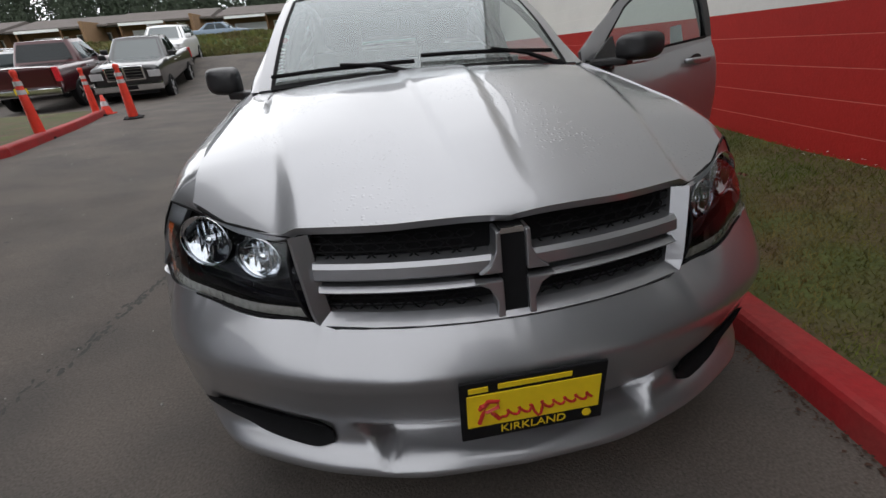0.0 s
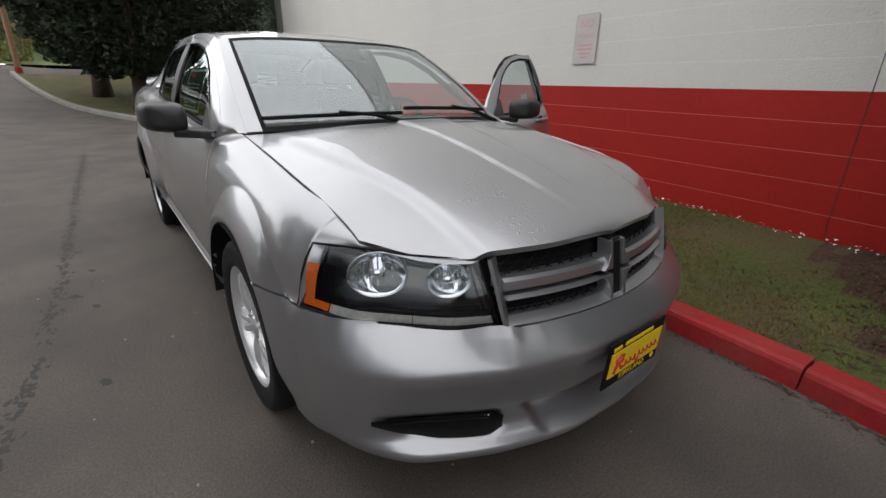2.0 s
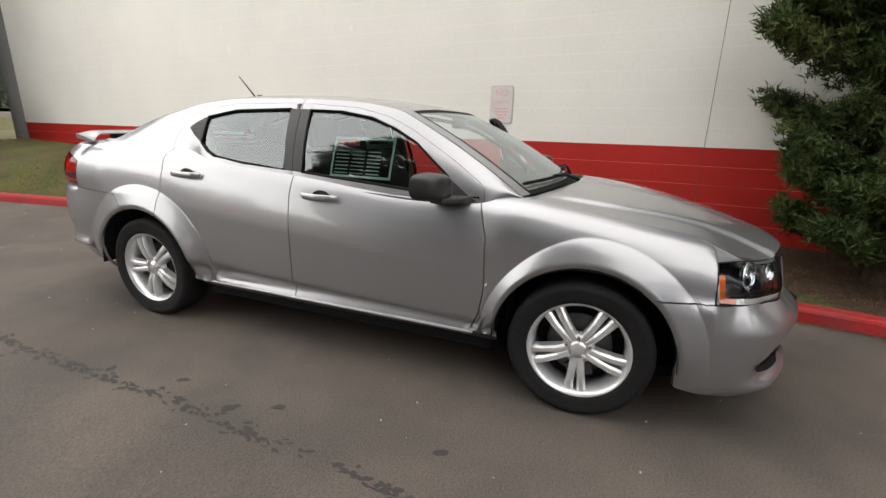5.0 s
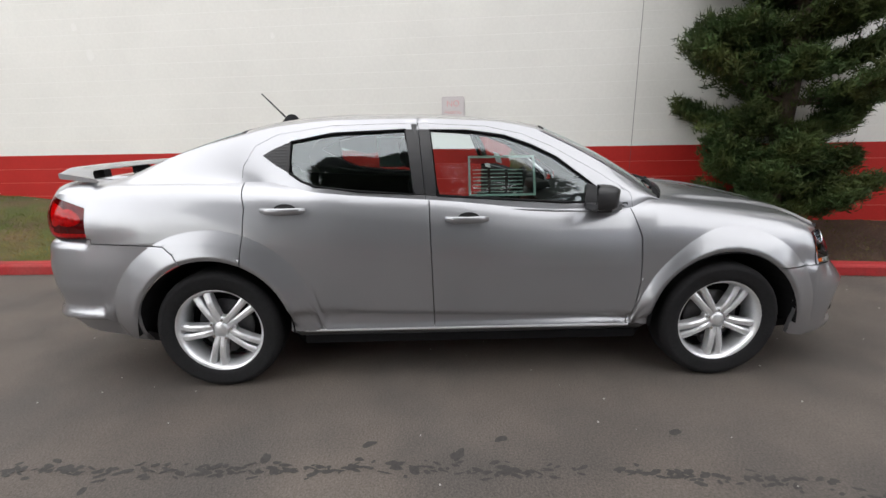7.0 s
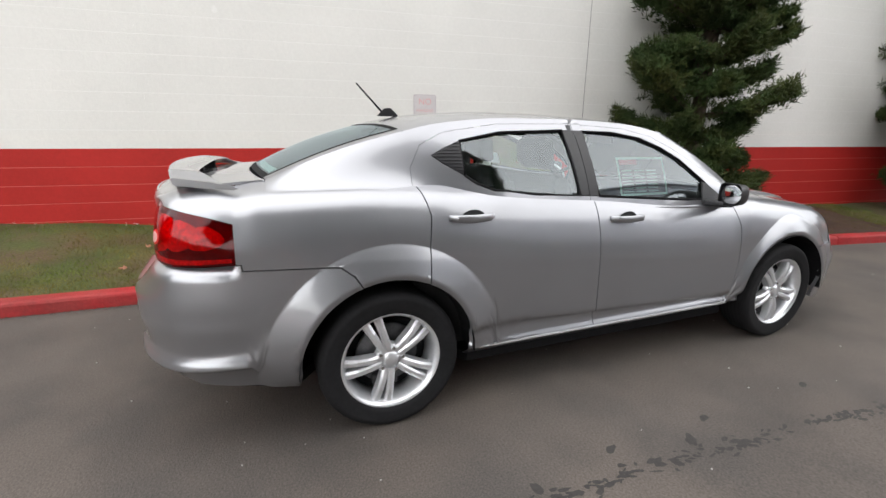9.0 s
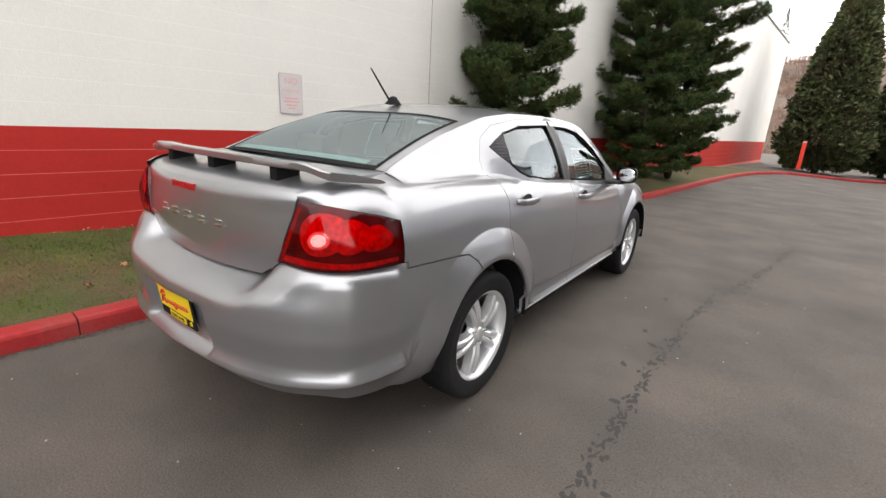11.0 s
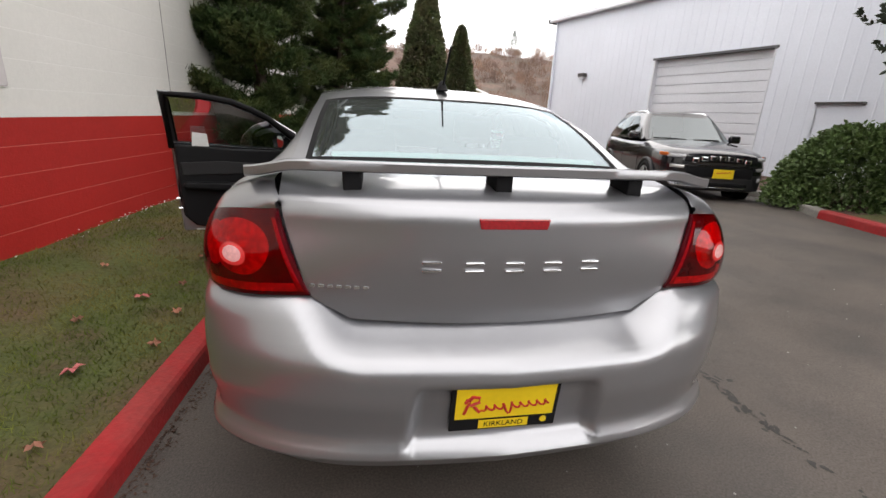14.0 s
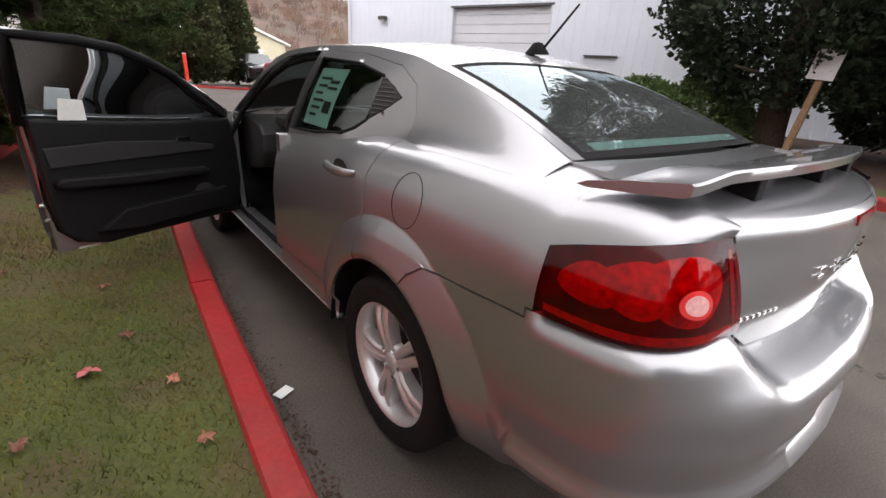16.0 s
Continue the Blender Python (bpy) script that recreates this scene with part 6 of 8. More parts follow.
def kerb_run(pts, side, length, height, width, colour_of, name, label):
    """Cast kerb stones laid end to end, each its own object. side: +1 when the bed is on the line's right."""
    line = along(pts, length)
    rnd = random.Random(4)
    root = tagged(empty(name), label, "kerb", kind="structure")
    for k, (a, b) in enumerate(zip(line, line[1:])):
        d = (b - a).normalized()
        nrm = Vector((d.y, -d.x)) * side
        bm = bmesh.new()
        ring = []
        lift = rnd.uniform(-0.006, 0.006)
        for q in range(9):
            p = a.lerp(b, 0.0015 + 0.997 * q / 8)
            z = ground_z(p.x, p.y)
            wob = 0.003 * noise.noise((p.x * 3, p.y * 3, 1.0))
            prof = ((0.0, -0.12), (0.012 + wob, height - 0.03), (0.02, height - 0.012), (0.036, height), (width - 0.012, height + 0.002), (width, height - 0.012), (width, -0.12))
            ring.append([bm.verts.new((p.x + nrm.x * o, p.y + nrm.y * o, z + h + lift)) for o, h in prof])
        for u, v in zip(ring, ring[1:]):
            for i in range(6):
                bm.faces.new((u[i], u[i + 1], v[i + 1], v[i]))
        bm.faces.new(ring[0])
        bm.faces.new(ring[-1])
        bmesh.ops.recalc_face_normals(bm, faces=bm.faces[:])
        part("kerb_stone", bm, colour_of((a + b) / 2), root)
    return root


kerb_run(KERB, 1, 2.6, 0.115, 0.15, lambda p: "kerb_red" if p.y < 10.6 else "kerb_grey", "kerb_wall_side", "red painted concrete kerb")
kerb_run(FAR_KERB, -1, 2.6, 0.13, 0.15, lambda p: "kerb_red" if p.y > -2.0 else "kerb_grey", "kerb_far_side", "red and grey concrete kerb")

# ---- block wall ----
WALL_O, WALL_A, WALL_T = Vector((2.80, 0.0, 0.0)), math.atan(0.115), radians(0.6)


def wall_base(y):
    return curve_at([(-30, 0.26), (-2.25, 0.27), (1.3, 0.24), (4.4, 0.37), (6.4, 0.54), (10, 0.62), (14, 0.66)], y)


WALL_M = Matrix.Translation(WALL_O) @ Matrix.Rotation(-WALL_A, 4, "Z") @ Matrix.Rotation(-WALL_T, 4, "X")


def wall_x(y):
    return WALL_O.x + 0.115 * y


# soil bed under the lawn
bed = bmesh.new()
by = [-20.2 + 0.08 * k for k in range(int(40.0 / 0.08) + 1)]
rows = []
for y in by:
    x0, x1 = kerb_x(y) + 0.14, max(wall_x(y) + 0.3, kerb_x(y) + 0.4)
    if y > 12.6:
        x1 = 12.0
    row = []
    for q in range(29):
        t = q / 28
        x = x0 + (x1 - x0) * t
        z0 = ground_z(x0, y) + 0.095
        z1 = max(wall_base(y) * (1 if y > -14 else 1), z0)
        z = z0 + (z1 - z0) * ease(0.05, 0.95, t) + 0.02 * noise.noise((x * 1.5, y * 1.5, 3)) * ease(0, 0.2, t)
        row.append(bed.verts.new((x, y, z)))
    rows.append(row)
for a, b in zip(rows, rows[1:]):
    for q in range(28):
        bed.faces.new((a[q], a[q + 1], b[q + 1], b[q]))
lawn = tagged(link_bm("lawn", bed, ["soil", "bark_mulch"], smooth=True), "sparse autumn lawn strip below the wall", "lawn", kind="structure")
for p in lawn.data.polygons:
    c = p.center
    if -7.0 + 0.5 * noise.noise((c.x * 2, 1, 0)) < c.y + 0.3 * noise.noise((c.x * 7, c.y * 7, 2)) < -2.55 + 0.45 * noise.noise((c.x * 1.5, c.y, 5)) and c.x > kerb_x(c.y) + 0.45 + 0.15 * noise.noise((c.y * 2, 0, 0)) - (0.5 if c.y < -3.2 else 0):
        p.material_index = 1


def lawn_z(x, y):
    x0, x1 = kerb_x(y) + 0.14, max(wall_x(y) + 0.3, kerb_x(y) + 0.4)
    if y > 12.6:
        x1 = 12.0
    t = min(max((x - x0) / (x1 - x0), 0), 1)
    z0 = ground_z(x0, y) + 0.095
    return z0 + (max(wall_base(y), z0) - z0) * ease(0.05, 0.95, t) + 0.02 * noise.noise((x * 1.5, y * 1.5, 3)) * ease(0, 0.2, t)


BW, BH, JT = 0.3975, 0.194, 0.0048
LINE = 1.178
wall = tagged(empty("wall_block", WALL_M), "white block wall with red painted base", "wall", kind="structure")
# shows between the red courses as painted highlight lines
core_red = box_bm(0.2, 47.0, 2.2, (0.1015, -10.5, LINE - 1.1))
part("wall_core", core_red, "mortar_red", wall)
core = box_bm(0.2, 47.0, 6.0, (0.0990, -10.5, LINE + 3.0))
part("wall_core", core, "mortar_white", wall)
part("wall_cap", box_bm(0.34, 47.2, 0.08, (0.11, -10.5, LINE + 6.04), 0.01), "concrete", wall)
# dark grey upright cylinder that rounds off the far end of the wall
part("wall_corner_pipe", cyl_bm(0.45, 0.45, 6.6, 32, Matrix.Translation((0.33, 12.75, 0.2))), "grey_plaster", wall)


def block_mesh(mt):
    bm = box_bm(0.010, BW, BH - JT, (0.0035, 0, 0))
    lying = [e for e in bm.edges if abs(e.verts[0].co.y - e.verts[1].co.y) > 0.1 and e.verts[0].co.x < 0.001]
    bmesh.ops.bevel(bm, geom=lying, offset=0.0022, segments=1, affect="EDGES")
    bmesh.ops.delete(bm, geom=[f for f in bm.faces if f.normal.x > 0.9], context="FACES")
    me = bpy.data.meshes.new("block")
    bm.to_mesh(me)
    bm.free()
    me.materials.append(M[mt])
    return me


BLOCK_LIST = []
for r in range(-6, 28):
    z = LINE + (r + 0.5) * BH
    for c in range(-85, 33):
        y = (c + (0.5 if r % 2 else 0)) * BW
        BLOCK_LIST.append((r, y, z))

# ---- trees and planting ----


def leaf_mesh(name, verts, faces, mt, parent, label=""):
    me = bpy.data.meshes.new(name)
    me.from_pydata(verts, [], faces)
    me.materials.append(M[mt])
    ob = new(name, me)
    ob.parent = parent
    if label:
        ob["label"] = label
    return ob


def tuft(verts, faces, c, d, rnd, n, length, width, spread):
    """A brush of needles at c, pointing along d."""
    for _ in range(n):
        w = Vector((rnd.gauss(0, spread), rnd.gauss(0, spread), rnd.gauss(0, spread))) + d
        w.normalize()
        s = w.cross(Vector((rnd.uniform(-1, 1), rnd.uniform(-1, 1), rnd.uniform(-1, 1))))
        if s.length < 1e-3:
            continue
        s.normalize()
        o = c + Vector((rnd.gauss(0, 0.03), rnd.gauss(0, 0.03), rnd.gauss(0, 0.02)))
        ln = length * rnd.uniform(0.6, 1.15)
        k = len(verts)
        verts += [o - s * width, o + s * width, o + w * ln]
        faces.append((k, k + 1, k + 2))


def pine(name, place, height, reach, seed, label, tufts=1700, bare=0.35, lean=(0.0, 0.0), squash=(1.0, 1.0)):
    """A ragged pine: tapered trunk, whorled limbs, tufts of needles in flat sprays."""
    rnd = random.Random(seed)
    root = tagged(empty(name, Matrix.Translation(place)), label, "tree", "trees by the wall")
    tp = [Vector((lean[0] * t + 0.06 * noise.noise((t * 3, seed, 0)), lean[1] * t + 0.06 * noise.noise((t * 3, 0, seed)), height * t)) for t in [k / 10 for k in range(11)]]
    part("trunk", tube_bm([tp[0] + Vector((0, 0, -0.3))] + tp, [0.12] + [0.10 * (1 - t / 11) + 0.012 for t in range(11)], 10), "bark", root, smooth=True)
    verts, faces = [], []
    limbs = []
    z = bare
    while z < height * 0.97:
        t = z / height
        n = rnd.choice((4, 5, 5, 6))
        a0 = rnd.uniform(0, 6.28)
        for q in range(n):
            a = a0 + 6.28 * q / n + rnd.uniform(-0.4, 0.4)
            ln = reach * (0.30 + 0.70 * (1 - t) ** 0.45) * rnd.uniform(0.55, 1.15) * (0.75 if t < 0.12 else 1)
            d = Vector((math.cos(a) * squash[0], math.sin(a) * squash[1], rnd.uniform(-0.05, 0.30)))
            base = tp[0].lerp(tp[10], t)
            base = Vector((tp[int(t * 10)].x, tp[int(t * 10)].y, z))
            limbs.append((base, d, ln))
        z += rnd.uniform(0.22, 0.40)
    per = max(int(tufts / max(len(limbs), 1)), 4)
    for base, d, ln in limbs:
        pts = [base + d * ln * s + Vector((0, 0, 0.14 * ln * s * s)) for s in (0, 0.35, 0.7, 1.0)]
        part("limb", tube_bm(pts, [0.028, 0.02, 0.013, 0.006], 5), "bark", root)
        side = Vector((-d.y, d.x, 0)).normalized()
        for _ in range(per):
            s = rnd.uniform(0.1, 1.08) ** 0.6
            off = rnd.gauss(0, 0.17) * ln * (1.15 - 0.6 * s)
            c = base + d * ln * s + Vector((0, 0, 0.14 * ln * s * s)) + side * off + Vector((0, 0, rnd.gauss(0.02, 0.05)))
            tuft(verts, faces, c, (d * 0.7 + Vector((0, 0, 0.6)) + side * math.copysign(0.5, off)).normalized(), rnd, 18, 0.085, 0.008, 0.8)
    leaf_mesh("crown", verts, faces, "needles", root)
    return root


def blob_tree(name, place, height, radius, seed, label, mt, count, trunk_h, leaf=0.09, shape="cone", trunk_r=0.16, group="", category="tree"):
    """Dense evergreen: trunk, a few limbs and many small leaf sprays on a lumpy, gappy outline."""
    rnd = random.Random(seed)
    root = tagged(empty(name, Matrix.Translation(place)), label, category, group)
    if trunk_h > 0 and trunk_r > 0:
        part("trunk", tube_bm([(0, 0, -0.3), (0.02, 0, 0.3), (0.05, 0.03, height * 0.5), (0.0, 0.0, height * 0.85)], [trunk_r * 1.3, trunk_r, trunk_r * 0.6, 0.03], 10), "bark", root, smooth=True)
        for q in range(9):
            a = q * 2.4
            z = trunk_h + (height - trunk_h) * (0.02 + 0.09 * q)
            part("limb", tube_bm([(0, 0, z), (0.5 * radius * math.cos(a), 0.5 * radius * math.sin(a), z + 0.25), (0.85 * radius * math.cos(a), 0.85 * radius * math.sin(a), z + 0.3)], [0.05, 0.035, 0.012], 6), "bark", root)
    verts, faces = [], []
    for _ in range(count):
        t = rnd.random() ** (1.25 if shape == "cone" else 1.0)
        a = rnd.uniform(0, 6.283)
        if shape == "cone":
            r = radius * min(1.0, 1.15 * (1 - t) ** 0.62) * (0.65 + 0.35 * min(t * 8, 1))
        elif shape == "bush":
            r = radius * math.sqrt(max(1 - (t * 0.98) ** 2.2, 0.02))
        else:
            r = radius * (math.sin(math.pi * min(0.06 + 0.94 * t, 1)) ** 0.55)
        z = trunk_h + (height - trunk_h) * t
        lump = 1 + 0.26 * noise.noise((math.cos(a) * 1.8 + seed, math.sin(a) * 1.8, z * 1.1)) + 0.14 * noise.noise((math.cos(a) * 5, math.sin(a) * 5 + seed, z * 3.5))
        rr = r * lump * rnd.uniform(0.72, 1.03)
        c = Vector((rr * math.cos(a), rr * math.sin(a), z + rnd.gauss(0, 0.05)))
        out = Vector((math.cos(a), math.sin(a), rnd.uniform(-0.2, 1.0 if shape == "cone" else 0.5))).normalized()
        for _k in range(3):
            d = (out + Vector((rnd.gauss(0, 0.5), rnd.gauss(0, 0.5), rnd.gauss(0, 0.5)))).normalized()
            s = d.cross(Vector((rnd.uniform(-1, 1), rnd.uniform(-1, 1), rnd.uniform(-1, 1))))
            if s.length < 1e-3:
                continue
            s.normalize()
            ln = leaf * rnd.uniform(0.7, 1.5)
            k = len(verts)
            verts += [c - s * ln * 0.15, c + s * ln * 0.15 + d * ln * 0.1, c + s * ln * 0.32 + d * ln * 0.6, c + d * ln * 1.2, c - s * ln * 0.32 + d * ln * 0.6]
            faces.append((k, k + 1, k + 2, k + 3, k + 4))
    leaf_mesh("crown" if category == "tree" else "foliage", verts, faces, mt, root)
    return root


pine("pine_tree", (1.8, -3.7, 0.18), 7.5, 1.18, 3, "green pine with tiered sprays against the white wall", 24000, 0.28, (0.1, -0.1), (0.75, 1.0))
pine("pine_tree", (0.95, -8.6, 0.25), 9.2, 1.35, 8, "tall dark pine beside the far half of the wall", 24000, 0.22, (-0.2, 0.1))
pine("pine_tree", (0.62, -11.6, 0.3), 10.0, 1.55, 9, "tall dark pine near the end of the wall", 26000, 0.22, (-0.2, 0.1))
blob_tree("columnar_cypress", (-3.6, -26.5, 0.25), 8.9, 1.75, 21, "tall clipped columnar cypress of dull green", "cypress", 16000, 0.1, 0.15, "cone", 0.12, "cypresses at the bend")
blob_tree("columnar_cypress", (-6.45, -29.0, 0.25), 7.2, 1.2, 22, "shorter columnar cypress of dull green", "cypress", 11000, 0.1, 0.15, "cone", 0.12, "cypresses at the bend")
blob_tree("dark_conifer", (0.2, 13.8, 0.35), 7.8, 2.3, 31, "dark broad conifer with bare lower trunk", "dark_leaf", 17000, 0.75, 0.10, "round", 0.28, "dark conifers on the lawn")
blob_tree("dark_conifer", (-0.7, 16.8, 0.65), 8.3, 2.3, 32, "dark broad conifer with bare lower trunk", "dark_leaf", 16000, 0.8, 0.10, "round", 0.26, "dark conifers on the lawn")
blob_tree("dark_conifer", (2.2, 15.5, 0.55), 7.0, 2.1, 36, "dark broad conifer beside the wall end", "dark_leaf", 14000, 0.4, 0.10, "round", 0.26, "dark conifers on the lawn")
blob_tree("dark_yew", (-8.5, -0.35, 0.3), 11.0, 2.8, 33, "large dark evergreen with thick red-brown trunk", "dark_leaf", 44000, 0.95, 0.078, "round", 0.30)
blob_tree("dark_yew", (-8.6, 2.9, 0.3), 10.5, 2.6, 34, "large dark evergreen over the bed", "dark_leaf", 34000, 0.6, 0.085, "round", 0.28)
blob_tree("dark_yew", (-9.7, 1.7, 0.3), 9.5, 2.4, 35, "large dark evergreen behind the signpost", "dark_leaf", 30000, 0.35, 0.085, "round", 0.28)
blob_tree("shrub", (-7.35, -2.35, 0.25), 1.25, 0.95, 41, "leafy green shrub behind the kerb", "bush_leaf", 9000, 0.0, 0.05, "bush", 0.0, "shrubs", "shrub")
blob_tree("shrub", (-8.3, -1.5, 0.25), 1.35, 1.0, 42, "leafy green shrub behind the kerb", "bush_leaf", 8500, 0.0, 0.05, "bush", 0.0, "shrubs", "shrub")
blob_tree("shrub", (-8.35, -16.4, 0.2), 0.75, 0.8, 43, "low shrub at the building corner", "bush_leaf", 1500, 0.0, 0.07, "bush", 0.0, "shrubs", "shrub")
blob_tree("shrub", (2.1, 11.9, 0.6), 1.1, 1.0, 44, "dark shrub at the end of the wall", "dark_leaf", 2200, 0.0, 0.08, "bush", 0.0, "shrubs", "shrub")

# grass blades on the strip
gr = random.Random(5)
gverts, gfaces = [], []
for _ in range(150000):
    y = gr.uniform(-7.5, 9.0) if gr.random() < 0.85 else gr.uniform(9, 19)
    if -6.8 < y < -2.2 and gr.random() < 0.85 * (1 - ease(-2.95, -2.3, y)):
        continue
    x0, x1 = kerb_x(y) + 0.16, wall_x(y) - 0.01
    if y > 12.6:
        x1 = x0 + 4
    x = gr.uniform(x0, x1)
    if noise.noise((x * 1.1, y * 1.1, 9)) < -0.30 + gr.gauss(0, 0.22):
        continue
    z = lawn_z(x, y) - 0.006
    a, b = gr.uniform(0, 6.28), gr.uniform(0, 6.28)
    h, w = gr.uniform(0.016, 0.042), gr.uniform(0.002, 0.0036)
    lean2 = gr.uniform(0.2, 1.3) * h
    k = len(gverts)
    gverts += [(x - w * math.cos(a), y - w * math.sin(a), z), (x + w * math.cos(a), y + w * math.sin(a), z), (x + lean2 * math.cos(b), y + lean2 * math.sin(b), z + h)]
    gfaces.append((k, k + 1, k + 2))
gme = bpy.data.meshes.new("grass")
gme.from_pydata(gverts, [], gfaces)
gme.materials.append(M["grass"])
tagged(new("grass", gme), "short patchy autumn grass blades", "grass", kind="stuff")

# flakes of paint along the foot of the wall
fl = random.Random(31)
fv, ff = [], []
for _ in range(140):
    y = fl.gauss(-1.8, 0.7) if fl.random() < 0.5 else fl.uniform(-3.2, 7.5)
    x = wall_x(y) - abs(fl.gauss(0, 0.05)) - 0.015
    z, r, a0 = lawn_z(x, y) + 0.012 + fl.uniform(0, 0.03), fl.uniform(0.004, 0.014), fl.uniform(0, 6)
    k = len(fv)
    fv += [(x + r * math.cos(a0 + q * 1.57) * 0.6, y + r * math.sin(a0 + q * 1.57), z + r * fl.uniform(-0.6, 0.6)) for q in range(4)]
    ff.append((k, k + 1, k + 2, k + 3))
fme = bpy.data.meshes.new("paint_flakes")
fme.from_pydata(fv, [], ff)
fme.materials.append(M["paper"])
tagged(new("paint_flakes", fme), "pale flakes of paint at the foot of the wall", "debris", kind="stuff")

# bark chips under the pine
cv, cf = [], []
for _ in range(5200):
    y = gr.uniform(-7.0, -2.4)
    x = gr.uniform(kerb_x(y) + 0.2, wall_x(y))
    if gr.random() < 0.95 * ease(-3.3, -2.45, y):
        continue
    z = lawn_z(x, y) + gr.uniform(0.0, 0.012)
    a, l1, l2 = gr.uniform(0, 6.28), gr.uniform(0.008, 0.028), gr.uniform(0.004, 0.010)
    c, s = math.cos(a), math.sin(a)
    t = gr.uniform(-0.006, 0.006)
    k = len(cv)
    cv += [(x - l1 * c - l2 * s, y - l1 * s + l2 * c, z), (x - l1 * c + l2 * s, y - l1 * s - l2 * c, z), (x + l1 * c + l2 * s, y + l1 * s - l2 * c, z + t), (x + l1 * c - l2 * s, y + l1 * s + l2 * c, z + t)]
    cf.append((k, k + 1, k + 2, k + 3))
cme = bpy.data.meshes.new("bark_chips")
cme.from_pydata(cv, [], cf)
cme.materials.append(M["bark_mulch"])
tagged(new("bark_chips", cme), "brown bark chips below the pine", "mulch", kind="stuff")


# fallen leaves
def leaf_bm(r):
    bm = bmesh.new()
    n = 14
    c = bm.verts.new((0, 0, 0.008))
    vs = [bm.verts.new((r * (1 if k % 2 == 0 else 0.55) * math.cos(6.283 * k / n), r * (1 if k % 2 == 0 else 0.55) * math.sin(6.283 * k / n) * 0.85, 0.012 * math.sin(k * 1.9) + 0.008)) for k in range(n)]
    for k in range(n):
        bm.faces.new((c, vs[k], vs[(k + 1) % n]))
    return bm


spots = [(1.77, 0.55, 1), (1.70, 1.40, 1), (1.62, 0.30, 0), (1.95, 0.9, 0), (2.2, 0.1, 0), (1.55, 1.9, 0), (1.8, 2.3, 0), (2.3, 1.6, 0), (1.5, 0.75, 0), (2.05, 2.0, 0), (1.68, -0.3, 0), (2.1, -0.6, 0), (1.46, 1.15, 0), (1.9, 3.1, 0), (2.4, 3.0, 0), (1.75, 4.0, 0), (2.6, 4.4, 0)]
proto = {}
for q, (x, y, pink) in enumerate(spots):
    m = Matrix.Translation((x, y, lawn_z(x, y) + 0.022)) @ Matrix.Rotation(q * 1.3, 4, "Z") @ Matrix.Rotation(0.25, 4, "X")
    if pink not in proto:
        ob = link_bm("fallen_leaf", leaf_bm(0.055 if pink else 0.035), "leaf_pink" if pink else "leaf_dead")
        tagged(ob, "large pinkish fallen leaf on the grass" if pink else "brown fallen leaf on the grass", "leaf", "fallen leaves")
        ob.matrix_basis = m
        proto[pink] = ob
    else:
        copy_thing(proto[pink], m)
pap = box_bm(0.075, 0.05, 0.004, (0, 0, 0), 0.001)
for v in pap.verts:
    v.co.z += 0.012 * (v.co.x / 0.04) ** 2
po = link_bm("paper_scrap", pap, "paper")
po.matrix_basis = pose(1.125, 0.94, 0.004, 0, 0, 25)
tagged(po, "white paper scrap lying by the kerb", "litter")

# damp tar line and spots on the lane
tr = random.Random(12)


def patch_bm(bm, x, y, rx, ry, turn):
    n = 12
    lift = 0.0012 + 0.0016 * tr.random()
    ps = []
    for k in range(n):
        a = 6.283 * k / n
        r = 1 + 0.45 * noise.noise((math.cos(a) * 1.4 + x * 3, math.sin(a) * 1.4 + y * 3, 2))
        u, v = rx * r * math.cos(a), ry * r * math.sin(a)
        px, py = x + u * math.cos(turn) - v * math.sin(turn), y + u * math.sin(turn) + v * math.cos(turn)
        ps.append(bm.verts.new((px, py, ground_z(px, py) + lift)))
    bm.faces.new(ps)


TAR = [(-4.5, -2.35), (-3.0, -2.1), (-1.86, -1.86), (-1.36, -1.71), (-1.0, -1.67), (-0.54, -1.60), (0.0, -1.575), (0.4, -1.545), (0.75, -1.53), (1.56, -1.52), (2.0, -1.50), (3.14, -1.48), (6.0, -1.40)]
tb = bmesh.new()
y = -4.4
while y < 6.0:
    x = curve_at(TAR, y) + 0.025 * noise.noise((y * 1.7, 0, 0))
    dense = noise.noise((y * 1.1, 5, 0)) > -0.25
    for _ in range(tr.choice((2, 3, 5)) if dense else tr.choice((0, 1, 2))):
        patch_bm(tb, x + tr.gauss(0, 0.022), y + tr.uniform(-0.03, 0.03), tr.uniform(0.004, 0.013), tr.uniform(0.007, 0.030), tr.uniform(-0.6, 0.6))
    if tr.random() < 0.10:
        patch_bm(tb, x + tr.uniform(-0.12, 0.16), y, tr.uniform(0.01, 0.025), tr.uniform(0.015, 0.05), tr.uniform(0, 3))
    y += tr.uniform(0.025, 0.05)
for px, py in ((-1.395, 0.52), (-1.37, -0.9), (-1.385, -0.08)):
    patch_bm(tb, px, py, 0.018, 0.034, 0.4)
for _ in range(26):
    patch_bm(tb, tr.uniform(-4.5, -0.9), tr.uniform(-4, 6), tr.uniform(0.006, 0.020), tr.uniform(0.008, 0.025), tr.uniform(0, 3))
tagged(link_bm("tar_stain", tb, "tar"), "dark damp line of tar spots on the asphalt", "stain", kind="stuff")
pb = bmesh.new()
for _ in range(210):
    x, yy = tr.uniform(-5, 1.0), tr.uniform(-5.5, 7)
    r = tr.uniform(0.0025, 0.006)
    bmesh.ops.create_icosphere(pb, subdivisions=1, radius=r, matrix=Matrix.Translation((x, yy, ground_z(x, yy) + r * 0.4)))
tagged(link_bm("grit", pb, "concrete"), "scattered pale grit on the asphalt", "grit", kind="stuff")

